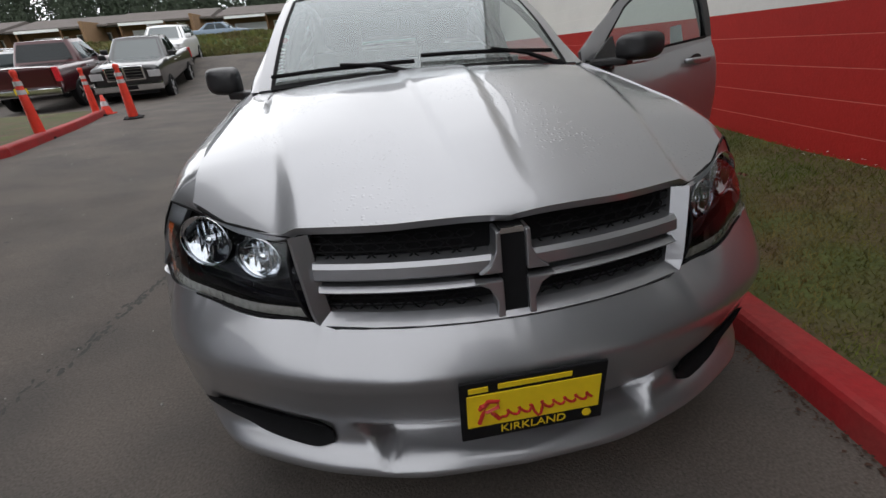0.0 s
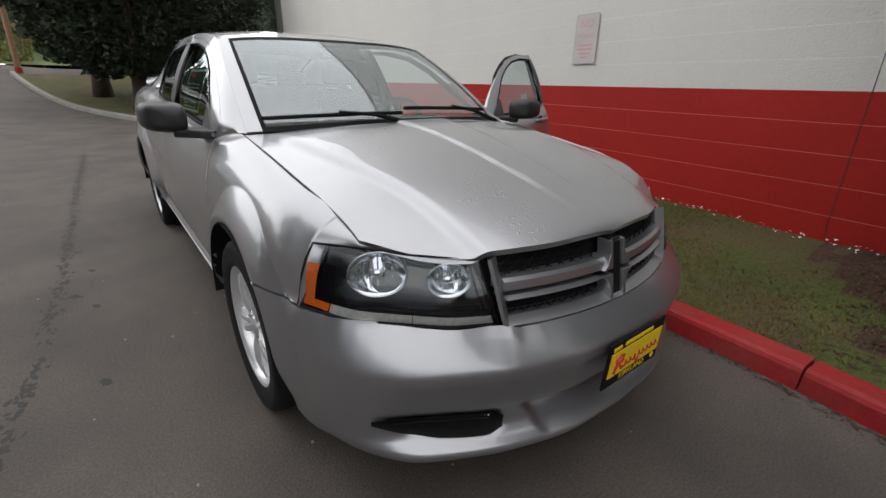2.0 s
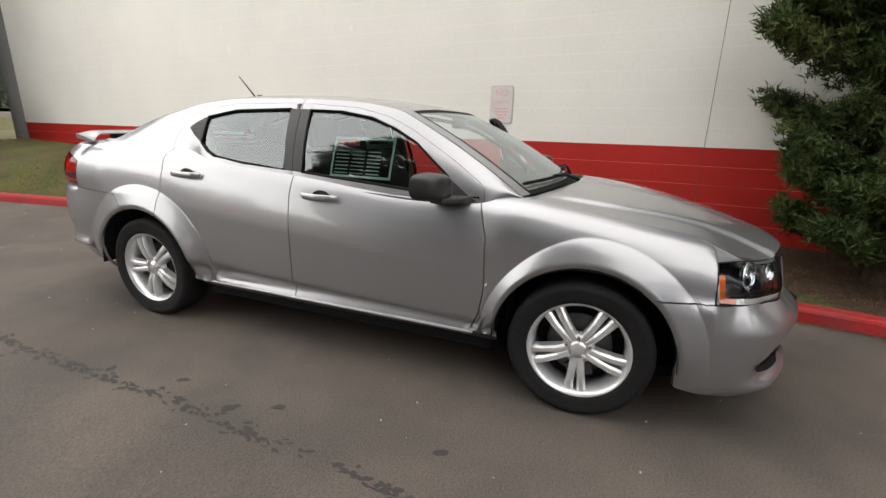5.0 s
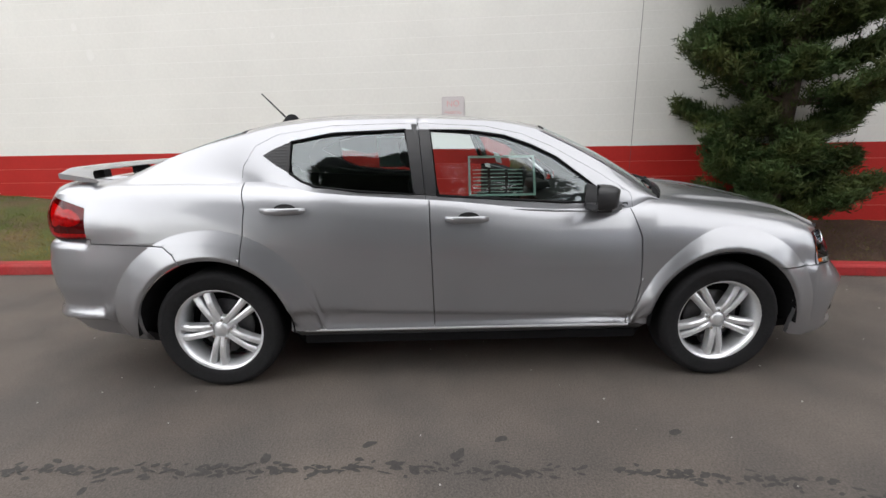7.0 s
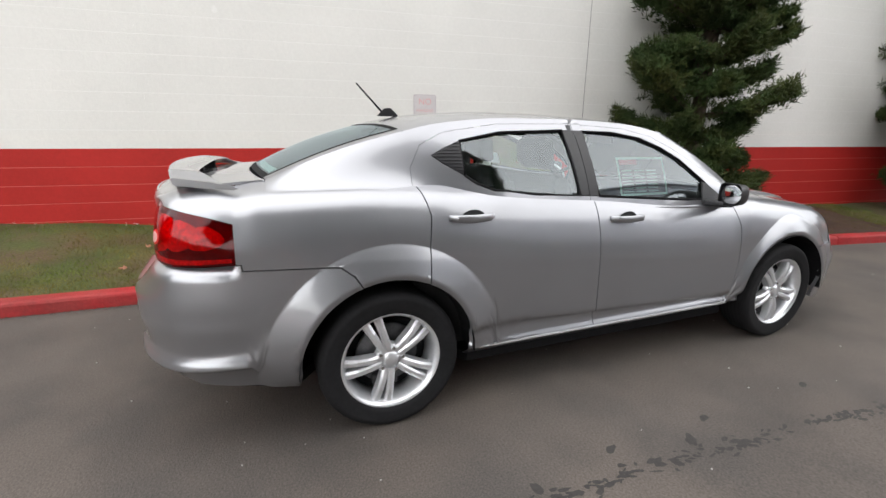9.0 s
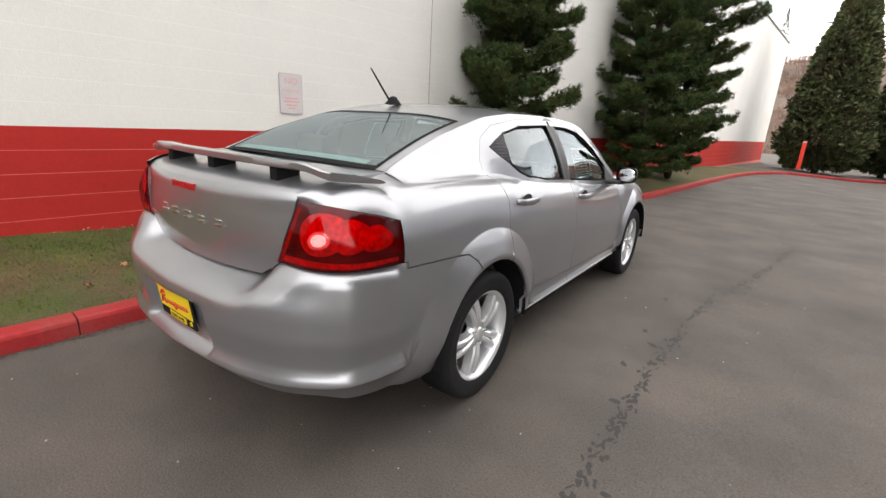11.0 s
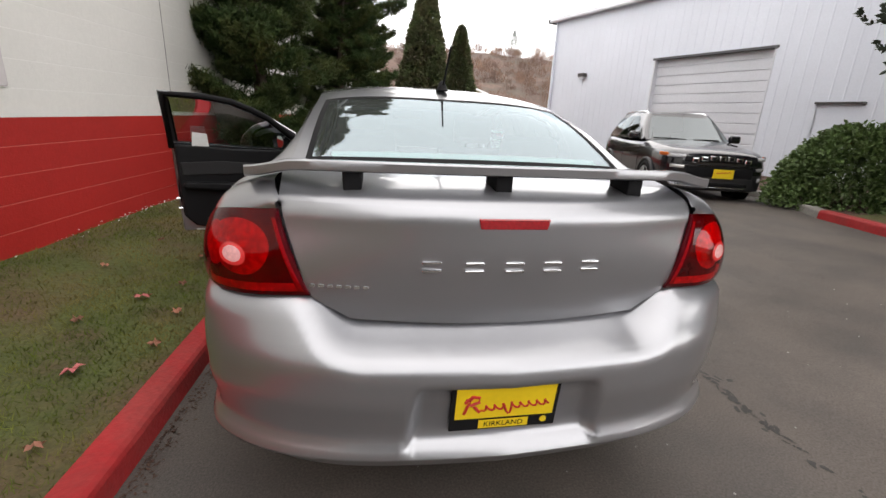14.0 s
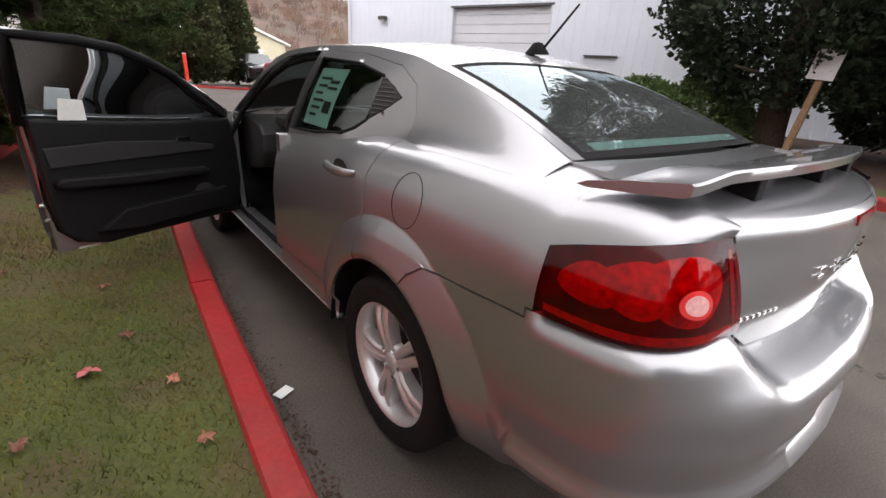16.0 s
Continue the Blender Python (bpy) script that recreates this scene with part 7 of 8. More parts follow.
# leaf litter along the kerb foot
lv, lf = [], []
for _ in range(2600):
    y = gr.uniform(-5.0, 6.0)
    x = kerb_x(y) - abs(gr.gauss(0, 0.035)) - 0.004
    z = ground_z(x, y) + gr.uniform(0.003, 0.008)
    a, l1, l2 = gr.uniform(0, 6.28), gr.uniform(0.004, 0.014), gr.uniform(0.002, 0.007)
    c, s = math.cos(a), math.sin(a)
    k = len(lv)
    lv += [(x - l1 * c, y - l1 * s, z), (x + l2 * s, y - l2 * c, z + 0.002), (x + l1 * c, y + l1 * s, z), (x - l2 * s, y + l2 * c, z + 0.002)]
    lf.append((k, k + 1, k + 2, k + 3))
lme = bpy.data.meshes.new("gutter_litter")
lme.from_pydata(lv, [], lf)
lme.materials.append(M["bark_mulch"])
tagged(new("gutter_litter", lme), "brown leaf litter at the kerb foot", "litter", kind="stuff")

# ---- wall details ----
sgn = empty("wall_sign", WALL_M @ Matrix.Translation((-0.008, -0.10, 1.602)))
tagged(sgn, "faded no parking sign fixed on the white wall", "sign")
to_wall = Matrix(((0, 0, -1, 0), (-1, 0, 0, 0), (0, 1, 0, 0), (0, 0, 0, 1)))
hw, hh, cr2 = 0.143, 0.222, 0.022
outl = []
for cx, cy, a0 in ((hw - cr2, hh - cr2, 0), (-hw + cr2, hh - cr2, 90), (-hw + cr2, -hh + cr2, 180), (hw - cr2, -hh + cr2, 270)):
    outl += [(cx + cr2 * math.cos(radians(a0 + q * 22.5)), cy + cr2 * math.sin(radians(a0 + q * 22.5))) for q in range(5)]
part("sign_border", prism_bm(outl, 0.006, to_wall), "sign_edge", sgn)
part("sign_plate", prism_bm([(x * 0.955, y * 0.97) for x, y in outl], 0.0085, to_wall), "sign_white", sgn)
text_part("sign_word", "NO", 0.105, to_wall @ Matrix.Translation((0, 0.135, 0.009)), "sign_red", sgn)
text_part("sign_word", "PARKING", 0.052, to_wall @ Matrix.Translation((0, 0.03, 0.009)), "sign_red", sgn)
for dy, w in ((-0.05, 0.16), (-0.085, 0.19), (-0.125, 0.14), (-0.16, 0.08)):
    b = box_bm(w, 0.016, 0.002, (0, dy, 0.0092))
    b.transform(to_wall)
    part("word_bar", b, "sign_red", sgn)
part("wall_joint", box_bm(0.005, 0.005, 5.6, (-0.002, -2.36, 3.1), 0.002), "dark_trim", wall, "thin grey control joint")
for y, z, r in ((4.75, 2.47, 0.055), (4.9, 2.82, 0.04), (2.2, 2.62, 0.03)):
    bm = bmesh.new()
    ps = [bm.verts.new((-0.0035, y + r * (1 + 0.3 * noise.noise((k, y, 0))) * math.cos(k * 0.628), z + r * 1.3 * (1 + 0.3 * noise.noise((k, 0, z))) * math.sin(k * 0.628))) for k in range(10)]
    bm.faces.new(ps)
    part("patched_spot", bm, "mortar_white", wall)

# ---- things across the lane ----


def yard_post(x, y):
    z = ground_z(x, y)
    root = tagged(empty("delineator_post", Matrix.Translation((x, y, z))), "orange traffic post on a black rubber base", "traffic post", "traffic posts")
    part("base", lathe_bm([(0.0, 0.05), (0.10, 0.05), (0.19, 0.03), (0.20, 0.0)], 8), "rubber", root)
    part("pole", lathe_bm([(0.085, 0.04), (0.07, 0.5), (0.05, 0.92), (0.03, 0.96), (0.045, 1.0), (0.05, 1.06), (0.03, 1.09), (0.0, 1.09)], 16), "orange", root, smooth=True)
    for zz in (0.72, 0.85):
        part("reflective_band", lathe_bm([(0.0625, zz), (0.060, zz + 0.07)], 16), "white_lens", root, smooth=True)
    return root


yp = yard_post(-5.75, 5.35)
copy_thing(yp, pose(-5.30, 7.55, ground_z(-5.3, 7.55), 0, 0, 40))
copy_thing(yp, pose(-5.42, 7.85, ground_z(-5.4, 7.85), 0, 0, 75))
copy_thing(yp, pose(-6.75, 9.0, ground_z(-6.7, 9.0), 0, 0, 10))
cone = tagged(empty("traffic_cone", pose(-6.75, 9.45, ground_z(-6.7, 9.45))), "short orange traffic cone with pale collar", "traffic cone")
part("cone_base", box_bm(0.3, 0.3, 0.03, (0, 0, 0.015), 0.008), "orange", cone)
part("cone_body", lathe_bm([(0.12, 0.03), (0.03, 0.45), (0.0, 0.455)], 20), "orange", cone, smooth=True)
part("cone_collar", lathe_bm([(0.089, 0.2), (0.062, 0.31)], 20), "white_lens", cone, smooth=True)
p16 = tagged(empty("signpost", pose(-7.0, 0.35, ground_z(-7.0, 0.35) + 0.1, -5, -8, 0)), "leaning wooden post with a pale sign board", "signpost")
part("post", box_bm(0.09, 0.09, 1.55, (0, 0, 0.72), 0.006), "wood_post", p16)
part("board", box_bm(0.02, 0.34, 0.42, (0.06, 0, 1.55), 0.004), "sign_white", p16)
orange_post = tagged(empty("marker_post", pose(-2.85, -24.3, 0.3)), "orange marker post beside the cypresses", "post")
part("post", box_bm(0.16, 0.16, 1.3, (0, 0, 0.65), 0.02), "orange", orange_post)
part("cap", box_bm(0.17, 0.17, 0.08, (0, 0, 1.28), 0.02), "sign_red", orange_post)

pole = tagged(empty("utility_pole", pose(-2.95, 20.3, ground_z(-2.95, 20.3) - 0.05, 0, 2, 0)), "weathered wooden utility pole at the kerb corner", "pole")
part("shaft", rod_bm((0, 0, 0), (0, 0, 8.0), 0.095, 0.075, 12), "wood_post", pole)
part("sleeve", cyl_bm(0.115, 0.115, 0.22, 14), "kerb_red", pole)

# bed across the lane
fb = bmesh.new()
line = along(FAR_KERB, 0.5)
rowsf = []
for p in line:
    r = []
    for q in range(8):
        x = p.x - 0.12 - q * 0.9
        r.append(fb.verts.new((x, p.y, ground_z(p.x, p.y) + 0.11 + 0.03 * noise.noise((x, p.y, 1)) + 0.02 * q)))
    rowsf.append(r)
for a, b in zip(rowsf, rowsf[1:]):
    for q in range(7):
        fb.faces.new((a[q], a[q + 1], b[q + 1], b[q]))
bmesh.ops.recalc_face_normals(fb, faces=fb.faces[:])
far_bed = tagged(link_bm("lawn_far_side", fb, ["soil", "bark_mulch"], smooth=True), "planting bed with thin grass and bark", "lawn", kind="structure")
for p in far_bed.data.polygons:
    if p.center.y < 2.5 and p.center.x < -6.7:
        p.material_index = 1

# ---- steel building ----
BA, BB = Vector((-8.5, -17.5)), Vector((-15.1, 4.4))
bdir = (BB - BA).normalized()
bl = (BB - BA).length
bld_m = Matrix.Translation((BA.x, BA.y, 0.1)) @ Matrix.Rotation(math.atan2(bdir.y, bdir.x), 4, "Z")
# local x runs along the front, local y away from the lane
bld = tagged(empty("steel_building", bld_m), "pale grey steel-clad workshop building with roller door", "building")
GX0, GX1, GH = 5.6, 9.65, 3.72
DX0, DX1, DH = 11.0, 12.0, 2.12
EAVE = 5.75


def siding(x0, x1, z0, z1):
    """Ribbed sheet between two edges."""
    bm = bmesh.new()
    xs2, x = [], x0
    while x < x1 - 0.01:
        for dx, o in ((0.0, 0.0), (0.20, 0.0), (0.215, -0.009), (0.24, -0.009), (0.255, 0.0)):
            if x + dx < x1:
                xs2.append((x + dx, o))
        x += 0.305
    xs2.append((x1, 0.0))
    a = [bm.verts.new((x, o, z0)) for x, o in xs2]
    b = [bm.verts.new((x, o, z1)) for x, o in xs2]
    for k in range(len(a) - 1):
        bm.faces.new((a[k], a[k + 1], b[k + 1], b[k]))
    return bm


for q in ((0, GX0, 0, EAVE), (GX0, GX1, GH, EAVE), (GX1, DX0, 0, EAVE), (DX0, DX1, DH, EAVE), (DX1, bl, 0, EAVE)):
    part("siding", siding(*q), "steel_white", bld)
part("rear_shell", box_bm(bl, 13.8, EAVE - 0.05, (bl / 2, 7.2, EAVE / 2), 0.02), "steel_white", bld)
part("footing", box_bm(bl + 0.04, 0.1, 0.25, (bl / 2, 0.06, 0.05), 0.01), "concrete", bld)
rf = prism_bm([(-0.25, EAVE), (14.3, EAVE), (14.3, EAVE + 0.1), (7.0, EAVE + 1.3), (-0.25, EAVE + 0.14)], bl + 0.5, Matrix(((0, 0, 1, -0.25), (1, 0, 0, 0), (0, 1, 0, 0), (0, 0, 0, 1))))
part("roof", rf, "door_grey", bld)
part("gutter", tube_bm([(-0.28, -0.2, EAVE + 0.02), (bl + 0.28, -0.2, EAVE + 0.02)], 0.075, 8), "door_grey", bld)
part("rake_trim", box_bm(0.06, 14.6, 0.16, (-0.27, 7.0, EAVE + 0.02), 0.01), "dark_trim", bld)
shut = part("roller_door", box_bm(GX1 - GX0, 0.05, GH, ((GX0 + GX1) / 2, 0.22, GH / 2)), "door_grey", bld, "grey sectional shutter")
for k in range(12):
    h = GH / 12
    part("shutter_slat", box_bm(GX1 - GX0 - 0.06, 0.03, h - 0.03, ((GX0 + GX1) / 2, 0.185, h * (k + 0.5)), 0.008, 1), "door_grey", shut)
for x in (GX0 + 0.03, GX1 - 0.03):
    part("door_jamb", box_bm(0.05, 0.26, GH, (x, 0.12, GH / 2)), "door_grey", bld)
part("door_head", box_bm(GX1 - GX0 + 0.1, 0.26, 0.07, ((GX0 + GX1) / 2, 0.10, GH - 0.03)), "alloy_dark", bld)
sd = part("side_door", box_bm(DX1 - DX0, 0.05, DH, ((DX0 + DX1) / 2, 0.05, DH / 2), 0.004), "steel_white", bld, "plain pale steel door")
part("door_knob", lathe_bm([(0.0, 0.06), (0.03, 0.055), (0.03, 0.03), (0.012, 0.0)], 12, Matrix.Translation((DX0 + 0.09, 0.02, 1.0)) @ Matrix.Rotation(math.pi / 2, 4, "X")), "alloy_dark", sd)
part("door_head_flashing", box_bm(DX1 - DX0 + 0.08, 0.09, 0.05, ((DX0 + DX1) / 2, -0.03, DH + 0.02)), "dark_trim", bld)
lampb = part("wall_lamp", box_bm(0.34, 0.22, 0.14, (2.15, -0.13, 3.35), 0.02), "dark_trim", bld, "grey wall pack lamp")
part("lamp_lens", box_bm(0.26, 0.16, 0.06, (2.15, -0.14, 3.26), 0.01), "white_lens", lampb)
part("downpipe", tube_bm([(0.12, -0.09, 0.1), (0.12, -0.09, EAVE - 0.05)], 0.05, 8), "steel_white", bld)

# ---- other vehicles ----


def loft(stations):
    """A closed hull from rings of points."""
    bm = bmesh.new()
    rings = [[bm.verts.new(p) for p in ring] for ring in stations]
    n = len(rings[0])
    for a, b in zip(rings, rings[1:]):
        for k in range(n):
            bm.faces.new((a[k], a[(k + 1) % n], b[(k + 1) % n], b[k]))
    bm.faces.new(rings[0][::-1])
    bm.faces.new(rings[-1])
    bmesh.ops.recalc_face_normals(bm, faces=bm.faces[:])
    return bm


def vehicle(name, m, spec, paint, label, category="car", group=""):
    """A parked vehicle from its outline: hull stations, cabin corners, wheels, lamps."""
    root = tagged(empty(name, m), label, category, group)
    st = spec["hull"]
    wt, zt2, zl2 = [(q[0], q[3]) for q in st], [(q[0], q[2]) for q in st], [(q[0], q[1]) for q in st]
    sec = [(0.90, 0.0), (0.97, 0.08), (0.995, 0.25), (1.0, 0.50), (0.995, 0.72), (0.98, 0.85), (0.945, 0.93), (0.88, 0.975), (0.70, 1.0), (0.35, 1.02), (0.0, 1.025)]
    ys2 = sorted({q[0] for q in st} | {st[0][0] + (st[-1][0] - st[0][0]) * k / 40 for k in range(41)})

    def body_ring(y):
        w, zt, zl = curve_at(wt, y), curve_at(zt2, y), curve_at(zl2, y)
        half = [(w * f, zl + (zt - zl) * g) for f, g in sec]
        return [(x, y, z) for x, z in half] + [(-x, y, z) for x, z in half[-2::-1]]
    hull = loft([body_ring(y) for y in ys2])
    for f in hull.faces:
        f.smooth = len(f.verts) < 6
    part("body", hull, paint, root)
    y0, y1, y2, y3, zb, zr, wb, wr = spec["cabin"]   # feet and roof ends of the glasshouse, heights, half widths
    plan = [(0.0, 0.0, 0.0), (0.26, 0.88, 0.045), (0.30, 0.97, 0.085), (0.34, 1.0, 0.14), (0.62, 1.01, 0.52), (0.86, 0.99, 0.90), (0.90, 0.95, 0.96), (0.93, 0.87, 0.99), (1.0, 0.0, 1.0)]

    def house(t, h, out=0.0):
        fx, fy = curve_at([(p, q) for p, q, r in plan], abs(t)), curve_at([(p, r) for p, q, r in plan], abs(t))
        ya, yb, w = y0 + (y1 - y0) * h, y3 + (y2 - y3) * h, wb + (wr - wb) * h + 0.02 * math.sin(math.pi * h)
        return Vector((math.copysign(1, t) * fx * (w + out), ya + (yb - ya) * fy + out * (2 * fy - 1) * (1 - 0.7 * fx), zb - 0.02 + (zr - zb - 0.02) * h))
    cab = grid_bm(lambda a, b: house(2 * a - 1, b), 64, 6)
    bmesh.ops.recalc_face_normals(cab, faces=cab.faces[:])
    part("cabin", cab, paint, root, smooth=True)
    part("roof", up_facing(grid_bm(lambda a, b: house(a, 1.0).lerp(house(-a - 1e-6, 1.0), b) + Vector((0, 0, 0.04 * math.sin(math.pi * b) * math.sin(math.pi * a))), 20, 10)), paint, root, smooth=True)

    def pane(nm, t0, t1, h0, h1, mt="glass_dark"):
        g = grid_bm(lambda a, b: house(t0 + (t1 - t0) * a, h0 + (h1 - h0) * b, 0.006), 8, 4)
        bmesh.ops.recalc_face_normals(g, faces=g.faces[:])
        c = sum((v.co for v in g.verts), Vector()) / len(g.verts)
        f0 = max(g.faces, key=lambda q: q.calc_area())
        if f0.normal.dot(c - Vector((0, (y0 + y3) / 2, zb))) < 0:
            bmesh.ops.reverse_faces(g, faces=g.faces[:])
        part(nm, g, mt, root, smooth=True)
    pane("windscreen", -0.27, 0.27, 0.07, 0.90, "suv_screen")
    pane("rear_window", 0.935, 1.0, 0.12, 0.88)
    pane("rear_window", -1.0, -0.935, 0.12, 0.88)
    for s in (1, -1):
        for t0, t1 in spec["windows"]:
            pane("side_window", s * (0.345 + 0.51 * t0), s * (0.345 + 0.51 * t1), 0.10, 0.86)
        part("door_mirror", box_bm(0.22, 0.12, 0.17, (s * (wb + 0.14), y0 + 0.32, zb + 0.10), 0.045, 3), spec.get("mirror", paint), root, smooth=True)
    for k, (fy, r) in enumerate(spec["wheels"]):
        for s in (1, -1):
            w = empty("wheel")
            w.parent = root
            w.matrix_basis = Matrix.Translation((s * spec["track"], fy, r)) @ Matrix.Rotation(s * math.pi / 2, 4, "Y") @ Matrix.Rotation(0.4 * k + s, 4, "Z")
            part("tyre", lathe_bm([(r * 0.62, -0.1), (r * 0.95, -0.11), (r, -0.08), (r, 0.08), (r * 0.95, 0.11), (r * 0.70, 0.105), (r * 0.66, 0.09)], 28), "rubber", w, smooth=True)
            part("rim", lathe_bm([(r * 0.68, 0.10), (r * 0.62, 0.04), (r * 0.3, 0.05), (r * 0.18, 0.075), (0.0, 0.08)], 28), "alloy_dark", w, smooth=True)
            for q in range(5):
                a = q * 1.2566
                part("spoke", box_bm(r * 0.52, 0.06, 0.03, (0, 0, 0)), "alloy", w)
                scene.collection.objects[-1].matrix_basis = Matrix.Rotation(a, 4, "Z") @ Matrix.Translation((r * 0.38, 0, 0.085))
            ar = bmesh.new()
            ra = r + 0.07
            lo = [ar.verts.new((s * (spec["halfw"] + 0.004), fy + ra * math.cos(math.pi * q / 14), r * 0.75 + ra * 1.02 * math.sin(math.pi * q / 14))) for q in range(15)]
            ar.faces.new(lo)
            part("wheel_arch", ar, "matt_black", root)
    for nm, box, mt in spec["bits"]:
        c, d, bev = box[:3], box[3:6], box[6] if len(box) > 6 else 0.01
        if nm.endswith("*"):
            for s in (1, -1):
                part(nm[:-1], box_bm(*d, (s * c[0], c[1], c[2]), bev), mt, root)
        else:
            part(nm, box_bm(*d, c, bev), mt, root)
    return root


SUV = dict(hull=[(-2.30, 0.42, 0.86, 0.62), (-2.24, 0.30, 0.95, 0.76), (-2.05, 0.26, 1.00, 0.88), (-1.6, 0.26, 1.07, 0.92), (-0.95, 0.26, 1.12, 0.93), (1.6, 0.28, 1.14, 0.93), (2.15, 0.36, 1.12, 0.88), (2.28, 0.5, 1.0, 0.8)],
           cabin=(-1.05, -0.30, 1.75, 2.22, 1.10, 1.66, 0.86, 0.66), windows=((0.03, 0.34), (0.37, 0.68), (0.72, 0.96)), wheels=((-1.36, 0.36), (1.34, 0.36)), track=0.845, halfw=0.93,
           bits=[("headlamp*", (0.66, -2.19, 0.90, 0.36, 0.10, 0.06), "white_lens"), ("amber_light*", (0.85, -2.08, 0.885, 0.08, 0.14, 0.06), "amber"), ("grille_panel", (0, -2.285, 0.84, 0.98, 0.06, 0.13), "matt_black"),
                 ("bumper_slot", (0, -2.30, 0.60, 1.1, 0.05, 0.12), "matt_black"), ("chrome_strip", (0, -2.31, 0.47, 0.95, 0.05, 0.03), "chrome"), ("fog_lamp*", (0.68, -2.20, 0.60, 0.12, 0.06, 0.08), "white_lens"), ("dealer_plate", (0, -2.345, 0.60, 0.32, 0.02, 0.16), "yellow"),
                 ("roof_rail*", (0.62, 0.75, 1.69, 0.045, 1.7, 0.05, 0.02), "chrome"), ("lower_cladding*", (0.90, 0.0, 0.34, 0.08, 1.9, 0.16, 0.03), "black_plastic"), ("door_handle*", (0.935, 0.05, 0.98, 0.03, 0.2, 0.04), "black_paint"), ("door_handle*", (0.935, 0.98, 1.0, 0.03, 0.2, 0.04), "black_paint")]
           + [("grille_slot", (-0.42 + 0.14 * k, -2.318, 0.85, 0.085, 0.03, 0.10, 0.02), "chrome") for k in range(7)] + [("slot_hole", (-0.42 + 0.14 * k, -2.330, 0.845, 0.055, 0.03, 0.075, 0.01), "matt_black") for k in range(7)], mirror="black_paint")


def crossover(name, m, paint, label):
    """A rounded crossover: curved body and glasshouse, slim lamps, slotted grille, rails."""
    root = tagged(empty(name, m), label, "car")
    W = [(-2.31, 0.50), (-2.27, 0.68), (-2.17, 0.80), (-1.95, 0.885), (-1.45, 0.922), (0, 0.93), (1.5, 0.925), (2.0, 0.885), (2.2, 0.80), (2.31, 0.62)]
    ZT = [(-2.31, 0.84), (-2.27, 0.915), (-2.15, 0.975), (-1.8, 1.035), (-1.2, 1.10), (-0.95, 1.125), (0, 1.12), (1.6, 1.16), (2.1, 1.15), (2.31, 1.02)]
    ZL = [(-2.31, 0.40), (-2.2, 0.29), (-1.9, 0.25), (1.9, 0.27), (2.2, 0.35), (2.31, 0.5)]
    SEC = [(0.84, 0.0), (0.955, 0.10), (0.99, 0.28), (1.0, 0.50), (0.995, 0.68), (0.975, 0.80), (0.935, 0.885), (0.87, 0.945), (0.76, 0.978), (0.55, 1.0), (0.28, 1.015), (0.0, 1.02)]

    def ring(y):
        w, zt, zl = curve_at(W, y), curve_at(ZT, y), curve_at(ZL, y)
        half = [(w * f, zl + (zt - zl) * g) for f, g in SEC]
        return [(x, y, z) for x, z in half] + [(-x, y, z) for x, z in half[-2::-1]]
    ys = [-2.31, -2.295, -2.27, -2.23, -2.17] + [-2.08 + 0.13 * k for k in range(33)] + [2.2, 2.26, 2.31]
    hull = loft([ring(y) for y in ys])
    for f in hull.faces:
        f.smooth = len(f.verts) < 6
    body = part("body", hull, paint, root)
    # glasshouse: t runs round the plan from the middle of the windscreen to the middle of the tailgate, h up to the roof
    PLAN = [(0.0, 0.0, 0.0), (0.26, 0.88, 0.055), (0.30, 0.97, 0.095), (0.34, 1.0, 0.15), (0.62, 1.02, 0.52), (0.86, 0.98, 0.90), (0.90, 0.93, 0.955), (0.93, 0.85, 0.985), (1.0, 0.0, 1.0)]

    def house(t, h, out=0.0):
        s2 = 1 if t >= 0 else -1
        fx = curve_at([(p, q) for p, q, r in PLAN], abs(t))
        fy = curve_at([(p, r) for p, q, r in PLAN], abs(t))
        y0 = -1.12 + 0.86 * h - 0.10 * h * h
        y1 = 2.23 - 0.42 * h
        w = 0.86 - 0.20 * h - 0.03 * h * h
        k = math.sin(math.pi * h) * 0.02
        z = 1.09 + 0.555 * h + (0.04 * (1 - fx * fx) if h > 0.98 else 0.0) - (0.05 * abs(2 * fy - 0.8) ** 2 * h)
        return Vector((s2 * (w * fx + (k + out) * fx), y0 + (y1 - y0) * fy + out * (2 * fy - 1) * (1 - fx * 0.7), z))
    cab = grid_bm(lambda a, b: house(2 * a - 1, b), 96, 10)
    bmesh.ops.recalc_face_normals(cab, faces=cab.faces[:])
    part("cabin", cab, paint, root, smooth=True)
    roof2 = up_facing(grid_bm(lambda a, b: house(a, 1.0).lerp(house(-a, 1.0), b) + Vector((0, 0, 0.05 * math.sin(math.pi * b) * math.sin(math.pi * min(max(a, 0.0), 1.0)))), 30, 12))
    part("roof", roof2, paint, root, smooth=True)

    def pane(nm, t0, t1, h0, h1, mt="glass_dark", out=0.006):
        g = grid_bm(lambda a, b: house(t0 + (t1 - t0) * a, (h0(a) if callable(h0) else h0) + ((h1(a) if callable(h1) else h1) - (h0(a) if callable(h0) else h0)) * b, out), 14, 6)
        bmesh.ops.recalc_face_normals(g, faces=g.faces[:])
        c = sum((v.co for v in g.verts), Vector()) / len(g.verts)
        f0 = max(g.faces, key=lambda q: q.calc_area())
        if f0.normal.dot(c - Vector((0, 0.4, 1.2))) < 0:
            bmesh.ops.reverse_faces(g, faces=g.faces[:])
        return part(nm, g, mt, root, smooth=True)
    pane("windscreen", -0.27, 0.27, 0.06, 0.93, "suv_screen")
    pane("rear_window", 0.94, 1.0, 0.30, 0.9)
    pane("rear_window", -1.0, -0.94, 0.30, 0.9)
